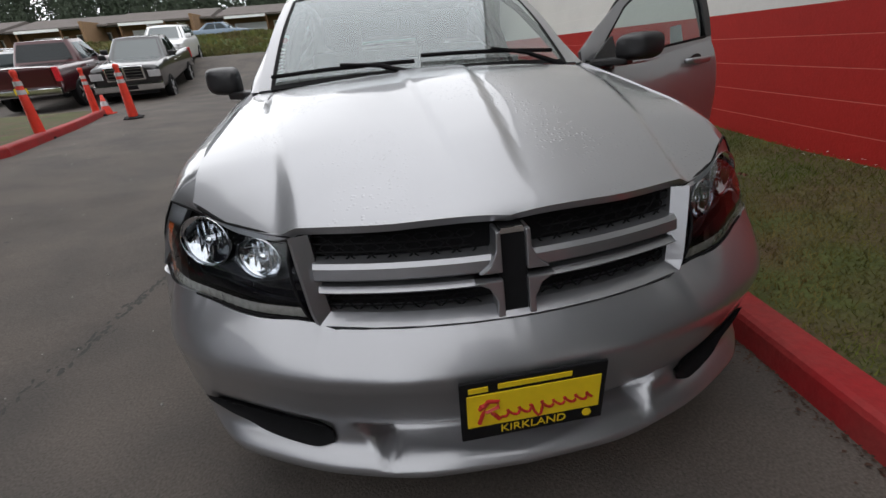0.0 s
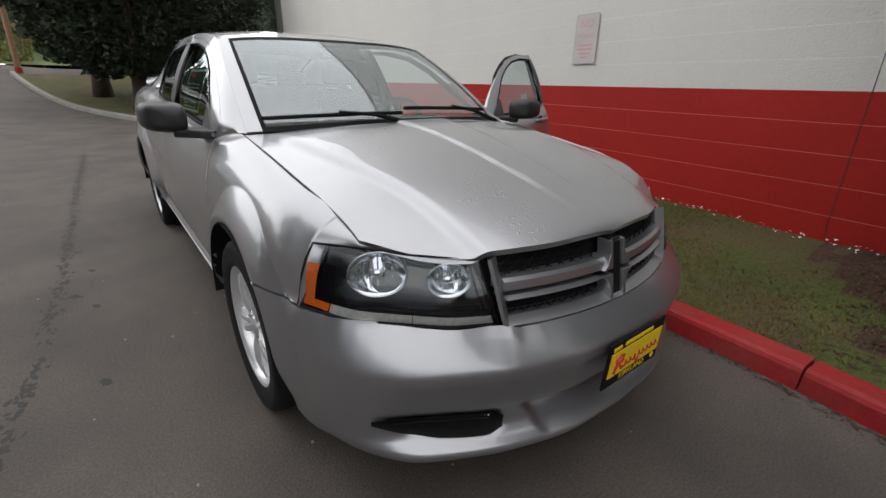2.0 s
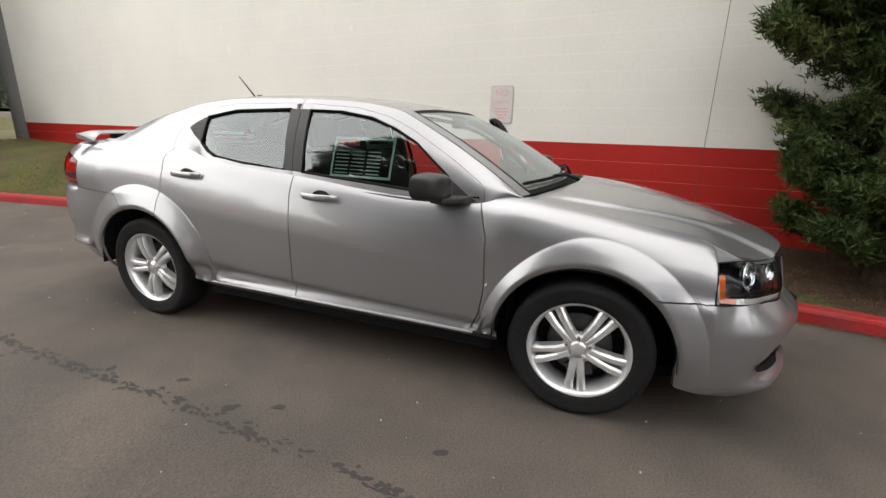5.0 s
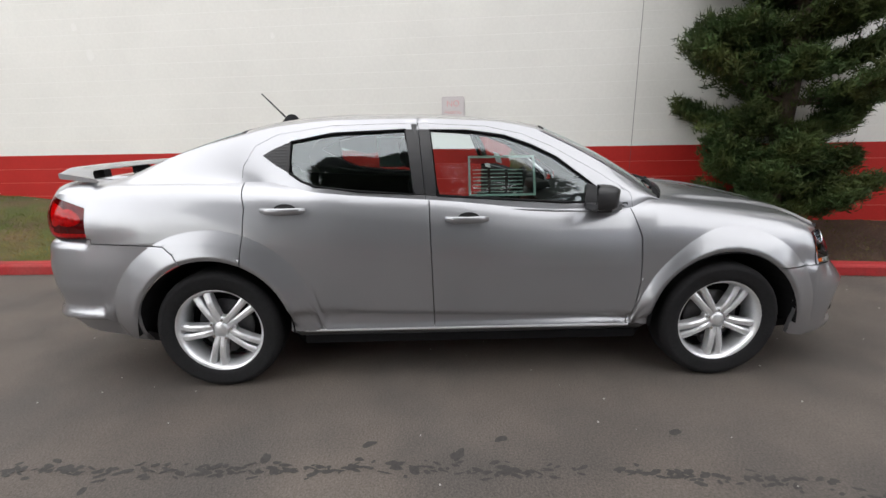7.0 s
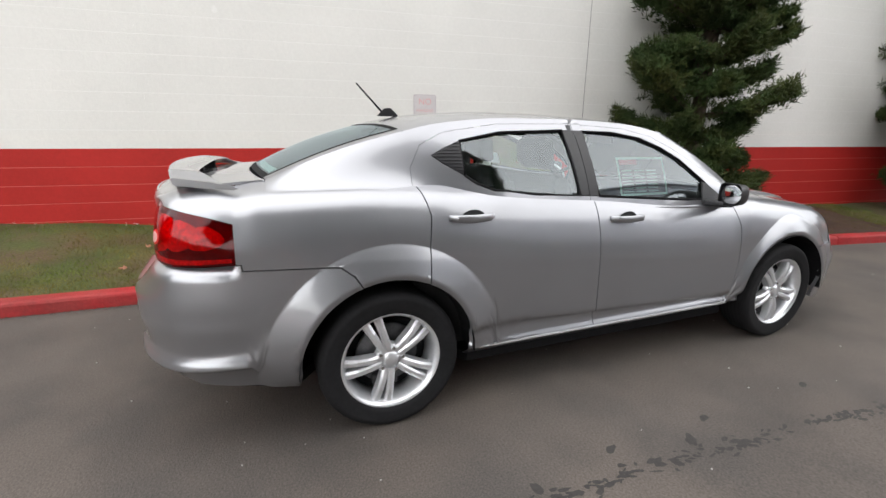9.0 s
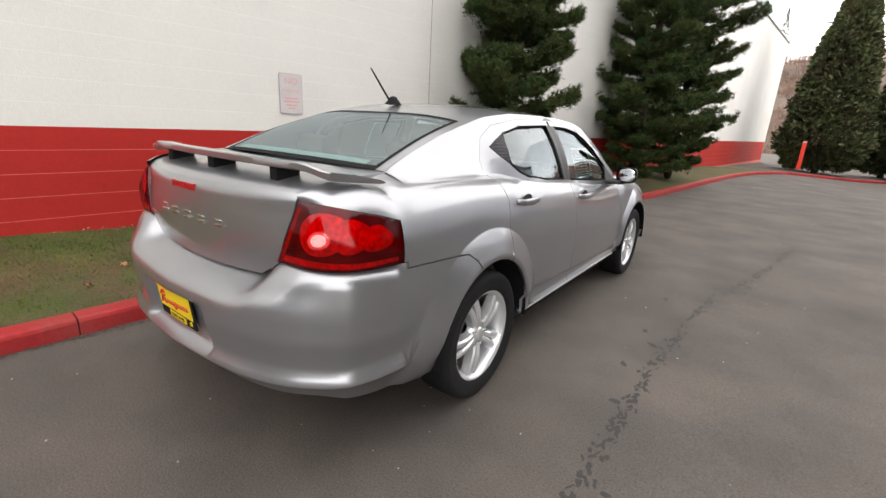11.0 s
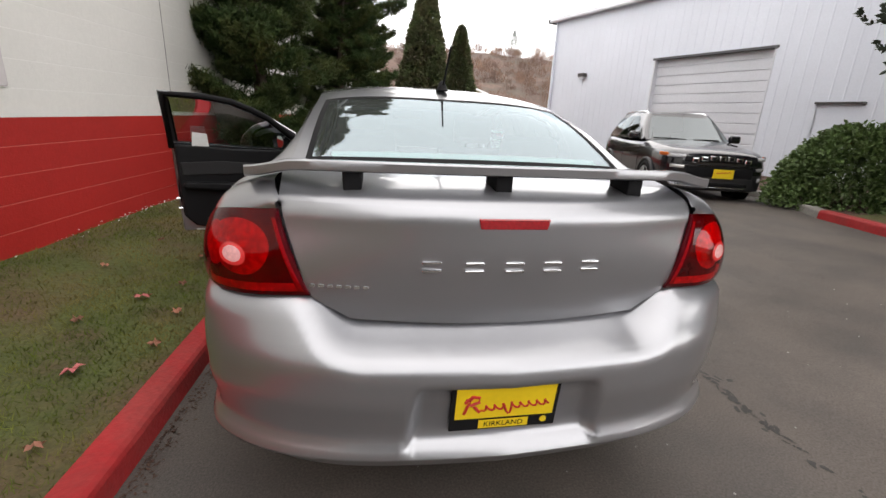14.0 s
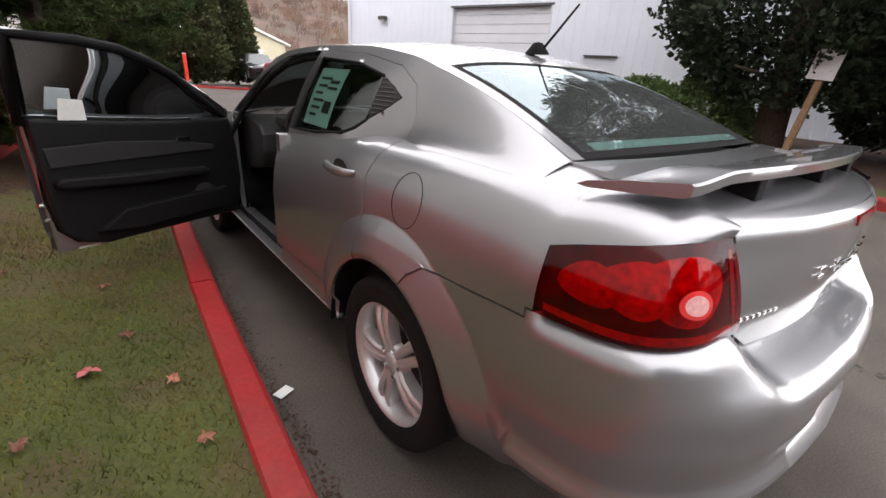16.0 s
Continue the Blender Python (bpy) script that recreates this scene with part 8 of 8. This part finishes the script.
    for s2 in (1, -1):
        pane("side_window", s2 * 0.355, s2 * 0.545, 0.10, lambda a: 0.30 + 0.58 * min(a * 2.2, 1.0))
        pane("side_window", s2 * 0.565, s2 * 0.70, 0.11, 0.88)
        pane("side_window", s2 * 0.72, s2 * 0.85, lambda a: 0.14 + 0.28 * a, 0.84)
        mir = box_bm(0.22, 0.13, 0.155, (s2 * 1.0, -0.62, 1.17), 0.055, 4)
        part("door_mirror", mir, paint, root, smooth=True)
        rl = tube_bm([(s2 * 0.60, -0.05, 1.60), (s2 * 0.605, 0.06, 1.665), (s2 * 0.61, 0.8, 1.685), (s2 * 0.59, 1.5, 1.655), (s2 * 0.58, 1.62, 1.60)], [0.018, 0.026, 0.026, 0.026, 0.018], 8)
        part("roof_rail", rl, "chrome", root, smooth=True)
        for hy in (0.02, 0.98):
            part("door_handle", box_bm(0.03, 0.19, 0.035, (s2 * 0.925, hy, 0.97), 0.012, 3), paint, root)
        for hy in (-0.78, 0.30, 1.22):
            part("door_gap", tube_bm([(s2 * 0.918, hy, 0.42), (s2 * 0.933, hy, 0.75), (s2 * 0.905, hy + 0.02, 1.05)], 0.005, 5), "matt_black", root)
        part("sill_cladding", box_bm(0.06, 1.95, 0.17, (s2 * 0.905, 0.0, 0.36), 0.025, 3), "black_plastic", root)
        for fy in (-1.36, 1.35):
            r = 0.355
            w2 = empty("wheel")
            w2.parent = root
            w2.matrix_basis = Matrix.Translation((s2 * 0.838, fy, r)) @ Matrix.Rotation(s2 * math.pi / 2, 4, "Y") @ Matrix.Rotation(0.3 + s2 * fy, 4, "Z")
            part("tyre", lathe_bm([(r * 0.64, -0.1), (r * 0.95, -0.115), (r, -0.08), (r, 0.08), (r * 0.96, 0.112), (r * 0.74, 0.118), (r * 0.69, 0.10)], 32), "rubber", w2, smooth=True)
            rim2 = part("rim", lathe_bm([(r * 0.71, 0.11), (r * 0.67, 0.10), (r * 0.63, 0.05), (r * 0.3, 0.03), (0.0, 0.03)], 32), "alloy_dark", w2, smooth=True)
            part("rim_lip", lathe_bm([(r * 0.66, 0.095), (r * 0.69, 0.122), (r * 0.715, 0.115)], 32), "alloy", rim2, smooth=True)
            for q in range(5):
                sb = prism_bm([(0.02, -0.034), (r * 0.40, -0.030), (r * 0.68, -0.055), (r * 0.68, -0.012), (r * 0.46, 0.0), (r * 0.68, 0.012), (r * 0.68, 0.055), (r * 0.40, 0.030), (0.02, 0.034)], 0.03, Matrix.Rotation(q * 1.2566, 4, "Z") @ Matrix.Translation((0, 0, 0.085)), 0.006)
                part("spoke", sb, "alloy", rim2)
            ar = bmesh.new()
            ra = r + 0.075
            edge = [(s2 * 0.932, fy + ra * math.cos(math.pi * q / 18), r * 0.9 + ra * math.sin(math.pi * q / 18)) for q in range(19)]
            ar.faces.new([ar.verts.new(p) for p in edge])
            part("wheel_well", ar, "matt_black", root)
            part("arch_cladding", tube_bm(edge, 0.03, 6), "black_plastic", root, smooth=True)

    def nose_y(x, z):
        return curve_at([(0, -2.335), (0.50, -2.315), (0.68, -2.275), (0.80, -2.17), (0.885, -1.95), (0.915, -1.6)], abs(x)) + 0.10 * max(z - 0.72, 0.0) + 0.05 * max(0.5 - z, 0.0)

    def nose_patch(nm, x0, x1, z0, z1, mt, proud=0.01, bend=0.0, lb=""):
        g = grid_bm(lambda a, b: Vector((x0 + (x1 - x0) * a, nose_y(x0 + (x1 - x0) * a, z0 + (z1 - z0) * b) - proud * (1 if 0.02 < b < 0.98 else 0.2), z0 + (z1 - z0) * b + bend * (2 * a - 1) ** 2)), 18, 4)
        return part(nm, outward(g, (0, -1, 0.1)), mt, root, lb, smooth=True)
    nose_patch("lower_bumper", -0.86, 0.86, 0.32, 0.60, "black_plastic", 0.012)
    nose_patch("bumper_slot", -0.56, 0.56, 0.50, 0.70, "matt_black", 0.016)
    nose_patch("grille_panel", -0.60, 0.60, 0.785, 0.875, "matt_black", 0.014)
    nose_patch("lower_intake", -0.50, 0.50, 0.37, 0.45, "matt_black", 0.018)
    nose_patch("chrome_strip", -0.46, 0.46, 0.345, 0.372, "chrome", 0.024)
    nose_patch("bumper_crease", -0.80, 0.80, 0.715, 0.735, "gloss_black", 0.016)
    for k in range(7):
        cx = -0.435 + 0.145 * k
        zc = 0.868 - 0.05 * (cx / 0.45) ** 2
        sl = box_bm(0.115, 0.03, 0.085, (cx, nose_y(cx, zc) - 0.026, zc), 0.022, 3)
        g2 = part("grille_slot", sl, "chrome", root)
        part("slot_hole", box_bm(0.072, 0.02, 0.052, (cx, nose_y(cx, zc) - 0.038, zc - 0.008), 0.012, 2), "matt_black", g2)
    for s2 in (1, -1):
        nose_patch("headlamp", s2 * 0.60, s2 * 0.84, 0.845, 0.90, "white_lens", 0.022)
        nose_patch("amber_light", s2 * 0.83, s2 * 0.895, 0.86, 0.915, "amber", 0.024)
        nose_patch("fog_lamp", s2 * 0.60, s2 * 0.80, 0.665, 0.725, "strip_lens", 0.02)
        nose_patch("lower_lamp", s2 * 0.66, s2 * 0.74, 0.48, 0.55, "white_lens", 0.02)
        part("wiper", tube_bm([house(-0.02 + s2 * 0.02, 0.08, 0.02), house(-0.02 + s2 * 0.12, 0.10, 0.02), house(-0.03 + s2 * 0.21, 0.09, 0.02)], 0.010, 5), "matt_black", root)
    part("dealer_plate", box_bm(0.34, 0.02, 0.155, (0.05, -2.375, 0.60), 0.006), "yellow", root, "yellow dealer plate")
    part("plate_script", tube_bm([(0.05 - 0.12 + 0.03 * k, -2.386, 0.605 + 0.012 * (k % 2) + 0.003 * k) for k in range(9)], 0.007, 5), "red_ink", root)
    return root


crossover("suv", pose(-6.42, -5.55, ground_z(-6.4, -5.5) - 0.01, 0, 0, 180 - 16), "black_paint", "black sport utility vehicle with seven-slot chrome grille")


def truck_spec(tail_colour, grille):
    bits = [("headlamp*", (0.80, -2.87, 0.98, 0.34, 0.12, 0.20), "white_lens"), ("front_bumper", (0, -2.92, 0.62, 1.92, 0.16, 0.22, 0.04), "chrome"), ("bumper_lower", (0, -2.90, 0.46, 1.6, 0.12, 0.12, 0.02), "matt_black"),
            ("tail_light*", (0.94, 2.84, 1.05, 0.14, 0.10, 0.38), "red_lens"), ("rear_bumper", (0, 2.95, 0.62, 1.9, 0.16, 0.20, 0.03), "chrome"), ("tailgate", (0, 2.885, 0.98, 1.66, 0.05, 0.5, 0.02), tail_colour), ("tailgate_handle", (0, 2.915, 1.12, 0.18, 0.03, 0.08), "matt_black"),
            ("door_handle*", (0.985, -0.2, 1.08, 0.03, 0.2, 0.04), "chrome"), ("door_handle*", (0.985, 0.62, 1.08, 0.03, 0.2, 0.04), "chrome"), ("dealer_plate", (0, 3.04, 0.68, 0.32, 0.02, 0.16), "yellow")]
    if grille:
        bits += [("grille_frame", (0, -2.915, 1.02, 1.1, 0.08, 0.42, 0.04), "chrome"), ("grille_hole", (0, -2.935, 1.03, 0.98, 0.08, 0.34, 0.02), "matt_black")] + [("grille_bar", (0, -2.975, 0.90 + 0.085 * k, 1.0, 0.03, 0.022), "chrome") for k in range(4)] + [("grille_upright", (0, -2.975, 1.03, 0.05, 0.03, 0.34), "chrome"), ("air_dam", (0, -2.99, 0.62, 0.5, 0.05, 0.12), "matt_black")]
    return dict(hull=[(-2.90, 0.60, 1.14, 0.84), (-2.82, 0.52, 1.22, 0.96), (-2.2, 0.48, 1.28, 0.985), (-1.1, 0.48, 1.30, 0.985), (0.95, 0.50, 1.27, 0.985), (0.97, 0.50, 1.27, 0.985), (2.80, 0.52, 1.27, 0.985), (2.88, 0.60, 1.25, 0.96)],
                cabin=(-1.25, -0.45, 0.72, 0.98, 1.26, 1.92, 0.93, 0.72), windows=((0.04, 0.44), (0.50, 0.94)), wheels=((-1.85, 0.40), (1.72, 0.40)), track=0.90, halfw=0.985, bits=bits, mirror="black_plastic")


vehicle("pickup_truck", pose(-8.1, 15.9, 0.34, 5.8, 0, 8.5), truck_spec("dark_grey_paint", True), "dark_grey_paint", "grey pickup truck with large chrome crosshair grille", "pickup", "parked pickups")
vehicle("pickup_truck", pose(-10.3, 14.7, 0.37, -4.0, 0, 188), truck_spec("maroon", False), "maroon", "dark maroon pickup truck seen from its tailgate", "pickup", "parked pickups")
red_spec = truck_spec("red_paint", False)
red_spec["bits"].append(("tailgate_band", (0, 2.918, 1.0, 1.5, 0.03, 0.16, 0.01), "paper"))
vehicle("pickup_truck", pose(-7.75, -20.6, 0.2, 0, 0, 8), red_spec, "red_paint", "red pickup truck with white tailgate band", "pickup", "parked pickups")
CAR = dict(hull=[(-2.35, 0.40, 0.66, 0.62), (-2.25, 0.28, 0.74, 0.80), (-1.6, 0.24, 0.86, 0.90), (-0.8, 0.24, 0.94, 0.91), (1.5, 0.26, 0.98, 0.91), (2.15, 0.32, 0.96, 0.84), (2.32, 0.45, 0.86, 0.74)],
           cabin=(-0.95, -0.15, 1.05, 1.75, 0.93, 1.44, 0.83, 0.60), windows=((0.03, 0.48), (0.52, 0.95)), wheels=((-1.4, 0.32), (1.38, 0.32)), track=0.825, halfw=0.91,
           bits=[("headlamp*", (0.64, -2.24, 0.66, 0.30, 0.12, 0.10), "white_lens"), ("tail_light*", (0.62, 2.24, 0.80, 0.30, 0.10, 0.12), "red_lens"), ("grille_panel", (0, -2.34, 0.56, 0.8, 0.05, 0.12), "matt_black")])
vehicle("saloon", pose(-10.4, 36.0, 2.5, 0, 0, 88), CAR, "blue_paint", "blue-grey saloon parked above the bank", "car")
SUVW = dict(SUV, bits=[b for b in SUV["bits"] if b[0] in ("headlamp*", "roof_rail*", "bumper_slot")], mirror="white_paint")
vehicle("suv", pose(-8.9, 20.6, 1.22, 4, 0, 8), SUVW, "white_paint", "white sport utility vehicle parked behind the pickup", "suv")
vehicle("suv", pose(-12.8, 16.2, 0.45, 0, 0, -65), SUVW, "white_paint", "white sport utility vehicle beside the maroon pickup", "suv")
DARK = dict(SUV, bits=[b for b in SUV["bits"] if b[0] in ("headlamp*", "bumper_slot")])
vehicle("suv", pose(-7.3, -27.5, 0.25, 0, 0, 175), DARK, "dark_grey_paint", "dark boxy utility vehicle far down the lane", "suv")
vehicle("pickup_truck", pose(-9.7, -24.5, 0.25, 0, 0, 175), truck_spec("dark_grey_paint", False), "white_paint", "white pickup half hidden past the building", "pickup", "parked pickups")

# ---- background ----
# bank and houses up the slope
bk = bmesh.new()
rowsb = []
for i in range(61):
    x = -45 + 1.1 * i
    r = []
    for q in range(9):
        y = 22.0 + q * 0.75 + 0.4 * noise.noise((x * 0.2, 0, 0))
        z = 1.40 + 1.10 * ease(0, 6, q) * (1 - ease(-3.6, -1.6, x)) + 0.15 * noise.noise((x * 0.8, y * 0.8, 0)) * ease(0, 2, q)
        r.append(bk.verts.new((x, y, z if q < 8 else min(z, 2.6))))
    r.append(bk.verts.new((x, 60, 2.6 if x < -3 else 1.3)))
    rowsb.append(r)
for a, b in zip(rowsb, rowsb[1:]):
    for q in range(9):
        bk.faces.new((a[q], b[q], b[q + 1], a[q + 1]))
bmesh.ops.recalc_face_normals(bk, faces=bk.faces[:])
tagged(link_bm("bank", bk, "bank_green", smooth=True), "green ivy-covered bank above the car park", "bank", kind="structure")
bv, bf2 = [], []
brnd = random.Random(77)
for _ in range(15000):
    x, t = brnd.uniform(-26, -2.6), brnd.random()
    y = 22.2 + 5.5 * t
    z = 1.45 + 1.10 * ease(0, 4.5, 5.5 * t) + brnd.uniform(0, 0.10) + 0.15 * noise.noise((x * 0.8, y, 0))
    a, s = brnd.uniform(0, 6.28), brnd.uniform(0.04, 0.11)
    k = len(bv)
    bv += [(x - s * math.cos(a), y - s * math.sin(a), z), (x + s * math.cos(a), y + s * math.sin(a), z), (x + brnd.uniform(-s, s), y - 0.05, z + s * 1.6)]
    bf2.append((k, k + 1, k + 2))
bme = bpy.data.meshes.new("bank_ivy")
bme.from_pydata(bv, [], bf2)
bme.materials.append(M["bank_leaf"])
tagged(new("bank_ivy", bme), "low ivy growth on the bank", "ivy", kind="stuff")


def low_house(x, y, w, seed):
    r = random.Random(seed)
    root = tagged(empty("row_house", pose(x, y, 2.45, 0, 0, r.uniform(-3, 3))), "low brown row house with carport and shingle roof", "house", "row houses above the bank")
    part("wall", box_bm(w, 6, 2.3, (0, 3, 1.15)), "house_brown", root)
    part("roof", prism_bm([(-1.6, 2.2), (7.2, 2.2), (7.2, 2.3), (2.9, 3.35), (-1.6, 2.35)], w + 0.3, Matrix(((0, 0, 1, -w / 2 - 0.15), (1, 0, 0, 0), (0, 1, 0, 0), (0, 0, 0, 1)))), "roof_brown", root)
    part("fascia", box_bm(w * 0.45, 0.06, 0.2, (-w * 0.2, -1.62, 2.18)), "paper", root)
    part("garage_door", box_bm(w * 0.36, 0.06, 1.75, (-w * 0.2, -0.04, 0.9)), "door_grey", root)
    for q in range(2):
        win = part("window", box_bm(1.0, 0.06, 0.8, (w * (0.14 + 0.22 * q), -0.04, 1.35)), "glass_dark", root)
        part("window_frame", box_bm(1.14, 0.05, 0.94, (w * (0.14 + 0.22 * q), -0.02, 1.35)), "paper", win)
    part("carport_post", box_bm(0.12, 0.12, 2.2, (-w * 0.42, -1.5, 1.1)), "house_brown", root)
    part("carport_post", box_bm(0.12, 0.12, 2.2, (w * 0.03, -1.5, 1.1)), "house_brown", root)


for k in range(4):
    low_house(-33 + 8.2 * k, 42.5 + 0.6 * (k % 2), 7.6, k)
    # party screens between the houses
    scr = link_bm("screen_wall", box_bm(0.25, 3.4, 2.5, (0, 0, 1.25), 0.02), "wood_post")
    scr.matrix_basis = pose(-30.0 + 8.2 * k, 41.0, 2.45)
    tagged(scr, "tan timber screen wall between row houses", "screen", "screen walls")

# dark woods behind the houses, woods and bare hill down the lane


def woods(name, seed, count, place, size, mt, label, cat="woods", hmin=8, hmax=14):
    r = random.Random(seed)
    v, f = [], []
    for _ in range(count):
        cx, cy = place[0] + r.uniform(-size[0], size[0]), place[1] + r.uniform(-size[1], size[1])
        h, w = r.uniform(hmin, hmax), r.uniform(1.4, 2.6)
        cz = place[2] + size[2] * max(0.0, 1 - ((cx - place[0]) / size[0]) ** 2)
        for _k in range(750):
            t = r.random()
            a = r.uniform(0, 6.28)
            rr = w * (1 - t) ** 0.8 * r.uniform(0.4, 1.1)
            c = Vector((cx + rr * math.cos(a), cy + rr * math.sin(a), cz + h * t))
            s = r.uniform(0.07, 0.19)
            k = len(v)
            v += [c + Vector((-s, r.uniform(-s, s), -s * 0.3)), c + Vector((s, r.uniform(-s, s), -s * 0.3)), c + Vector((r.uniform(-s, s), 0, s * 1.3))]
            f.append((k, k + 1, k + 2))
    me = bpy.data.meshes.new(name)
    me.from_pydata(v, [], f)
    me.materials.append(M[mt])
    return tagged(new(name, me), label, cat, kind="stuff")


woods("dark_woods", 1, 230, (-14, 62, 2.5), (48, 9, 0), "dark_leaf", "dark conifer woods behind the houses", hmin=8, hmax=12)
woods("near_woods", 6, 46, (8, 32, 1.2), (11, 6, 0), "dark_leaf", "dark conifers closing the lawn behind the wall", hmin=7, hmax=10)
woods("hill_woods", 2, 9, (-32, -130, 18), (60, 8, 2), "dark_leaf", "scattered conifers along the hill crest", hmin=6, hmax=14)


def hill_z(x, y):
    q = (-62 - y) / 6
    return -0.5 + 20.0 * ease(0, 12, q) + 2.2 * noise.noise((x * 0.05, y * 0.05, 0)) + 0.8 * noise.noise((x * 0.3, y * 0.3, 0))


# thin bare twigs and low brush over the slope
br = random.Random(4)
bwv, bwf = [], []
for _ in range(1500):
    cx, cy = br.uniform(-85, 35), br.uniform(-138, -66)
    cz, h = hill_z(cx, cy), br.uniform(0.8, 2.2) * (1.6 if br.random() < 0.12 else 1.0)
    for _k in range(40):
        a, t = br.uniform(0, 6.28), br.random()
        c = Vector((cx + 1.3 * math.cos(a) * br.random(), cy + math.sin(a), cz + h * t * 0.8))
        lean3, w, ln = br.uniform(-0.5, 0.5), br.uniform(0.03, 0.07), h * br.uniform(0.3, 0.6)
        k = len(bwv)
        bwv += [c + Vector((-w, 0, 0)), c + Vector((w, 0, 0)), c + Vector((lean3 * ln, br.uniform(-0.3, 0.3), ln))]
        bwf.append((k, k + 1, k + 2))
bwm = bpy.data.meshes.new("bare_woods")
bwm.from_pydata(bwv, [], bwf)
bwm.materials.append(M["brush_twig"])
tagged(new("bare_woods", bwm), "bare reddish-brown brush on the hillside", "woods", kind="stuff")
hb = bmesh.new()
hr = []
for i in range(50):
    x = -140 + 4.5 * i
    r = []
    for q in range(14):
        y = -62 - 6 * q
        z = hill_z(x, y)
        r.append(hb.verts.new((x, y, z)))
    hr.append(r)
for a, b in zip(hr, hr[1:]):
    for q in range(13):
        hb.faces.new((a[q], a[q + 1], b[q + 1], b[q]))
bmesh.ops.recalc_face_normals(hb, faces=hb.faces[:])
tagged(link_bm("hill", hb, "hill_brown", smooth=True), "bare brown wooded hillside beyond the yard", "hill", kind="structure")
gable = tagged(empty("cream_shed", pose(-9.6, -40, 0.2, 0, 0, 8)), "cream gabled shed with a garage door", "building")
part("wall", prism_bm([(-4.2, 0), (4.2, 0), (4.2, 2.9), (0, 4.3), (-4.2, 2.9)], 9, Matrix(((1, 0, 0, 0), (0, 0, -1, 0), (0, 1, 0, 0), (0, 0, 0, 1)))), "beige", gable)
for s in (1, -1):
    part("roof", prism_bm([(s * 4.6, 2.75), (0, 4.3), (0, 4.46), (s * 4.6, 2.91)], 9.6, Matrix(((1, 0, 0, 0), (0, 0, -1, 0.3), (0, 1, 0, 0), (0, 0, 0, 1)))), "paper", gable)
part("garage_door", box_bm(3.0, 0.08, 2.3, (-0.6, 0.02, 1.15)), "door_grey", gable)

# ---- blocks of the wall, last ----
meshes = {"wall_red": block_mesh("wall_red"), "wall_white": block_mesh("wall_white")}
rb = random.Random(9)
near = sorted((b for b in BLOCK_LIST if -3.6 < b[1] < 5.2 and -5 <= b[0] <= 8), key=lambda b: abs(b[1]) + 0.6 * abs(b[2] - 1.3))[:300]
near_set = set(near)
for r, y, z in near:
    ob = new("block", meshes["wall_red" if r < 0 else "wall_white"])
    ob.parent = wall
    ob.location = (rb.uniform(-0.0002, 0.0002), y, z)
for mt, test in (("wall_red", lambda r: r < 0), ("wall_white", lambda r: r >= 0)):
    src = meshes[mt]
    co = [v.co.copy() for v in src.vertices]
    fa = [tuple(p.vertices) for p in src.polygons]
    verts, faces = [], []
    for b in BLOCK_LIST:
        if test(b[0]) and b not in near_set:
            dx = rb.uniform(-0.0002, 0.0002)
            o = len(verts)
            verts += [(c.x + dx, c.y + b[1], c.z + b[2]) for c in co]
            faces += [tuple(i + o for i in f) for f in fa]
    me = bpy.data.meshes.new("block_field")
    me.from_pydata(verts, [], faces)
    me.materials.append(M[mt])
    ob = new("block_field", me)
    ob.parent = wall
    tagged(ob, kind="stuff")
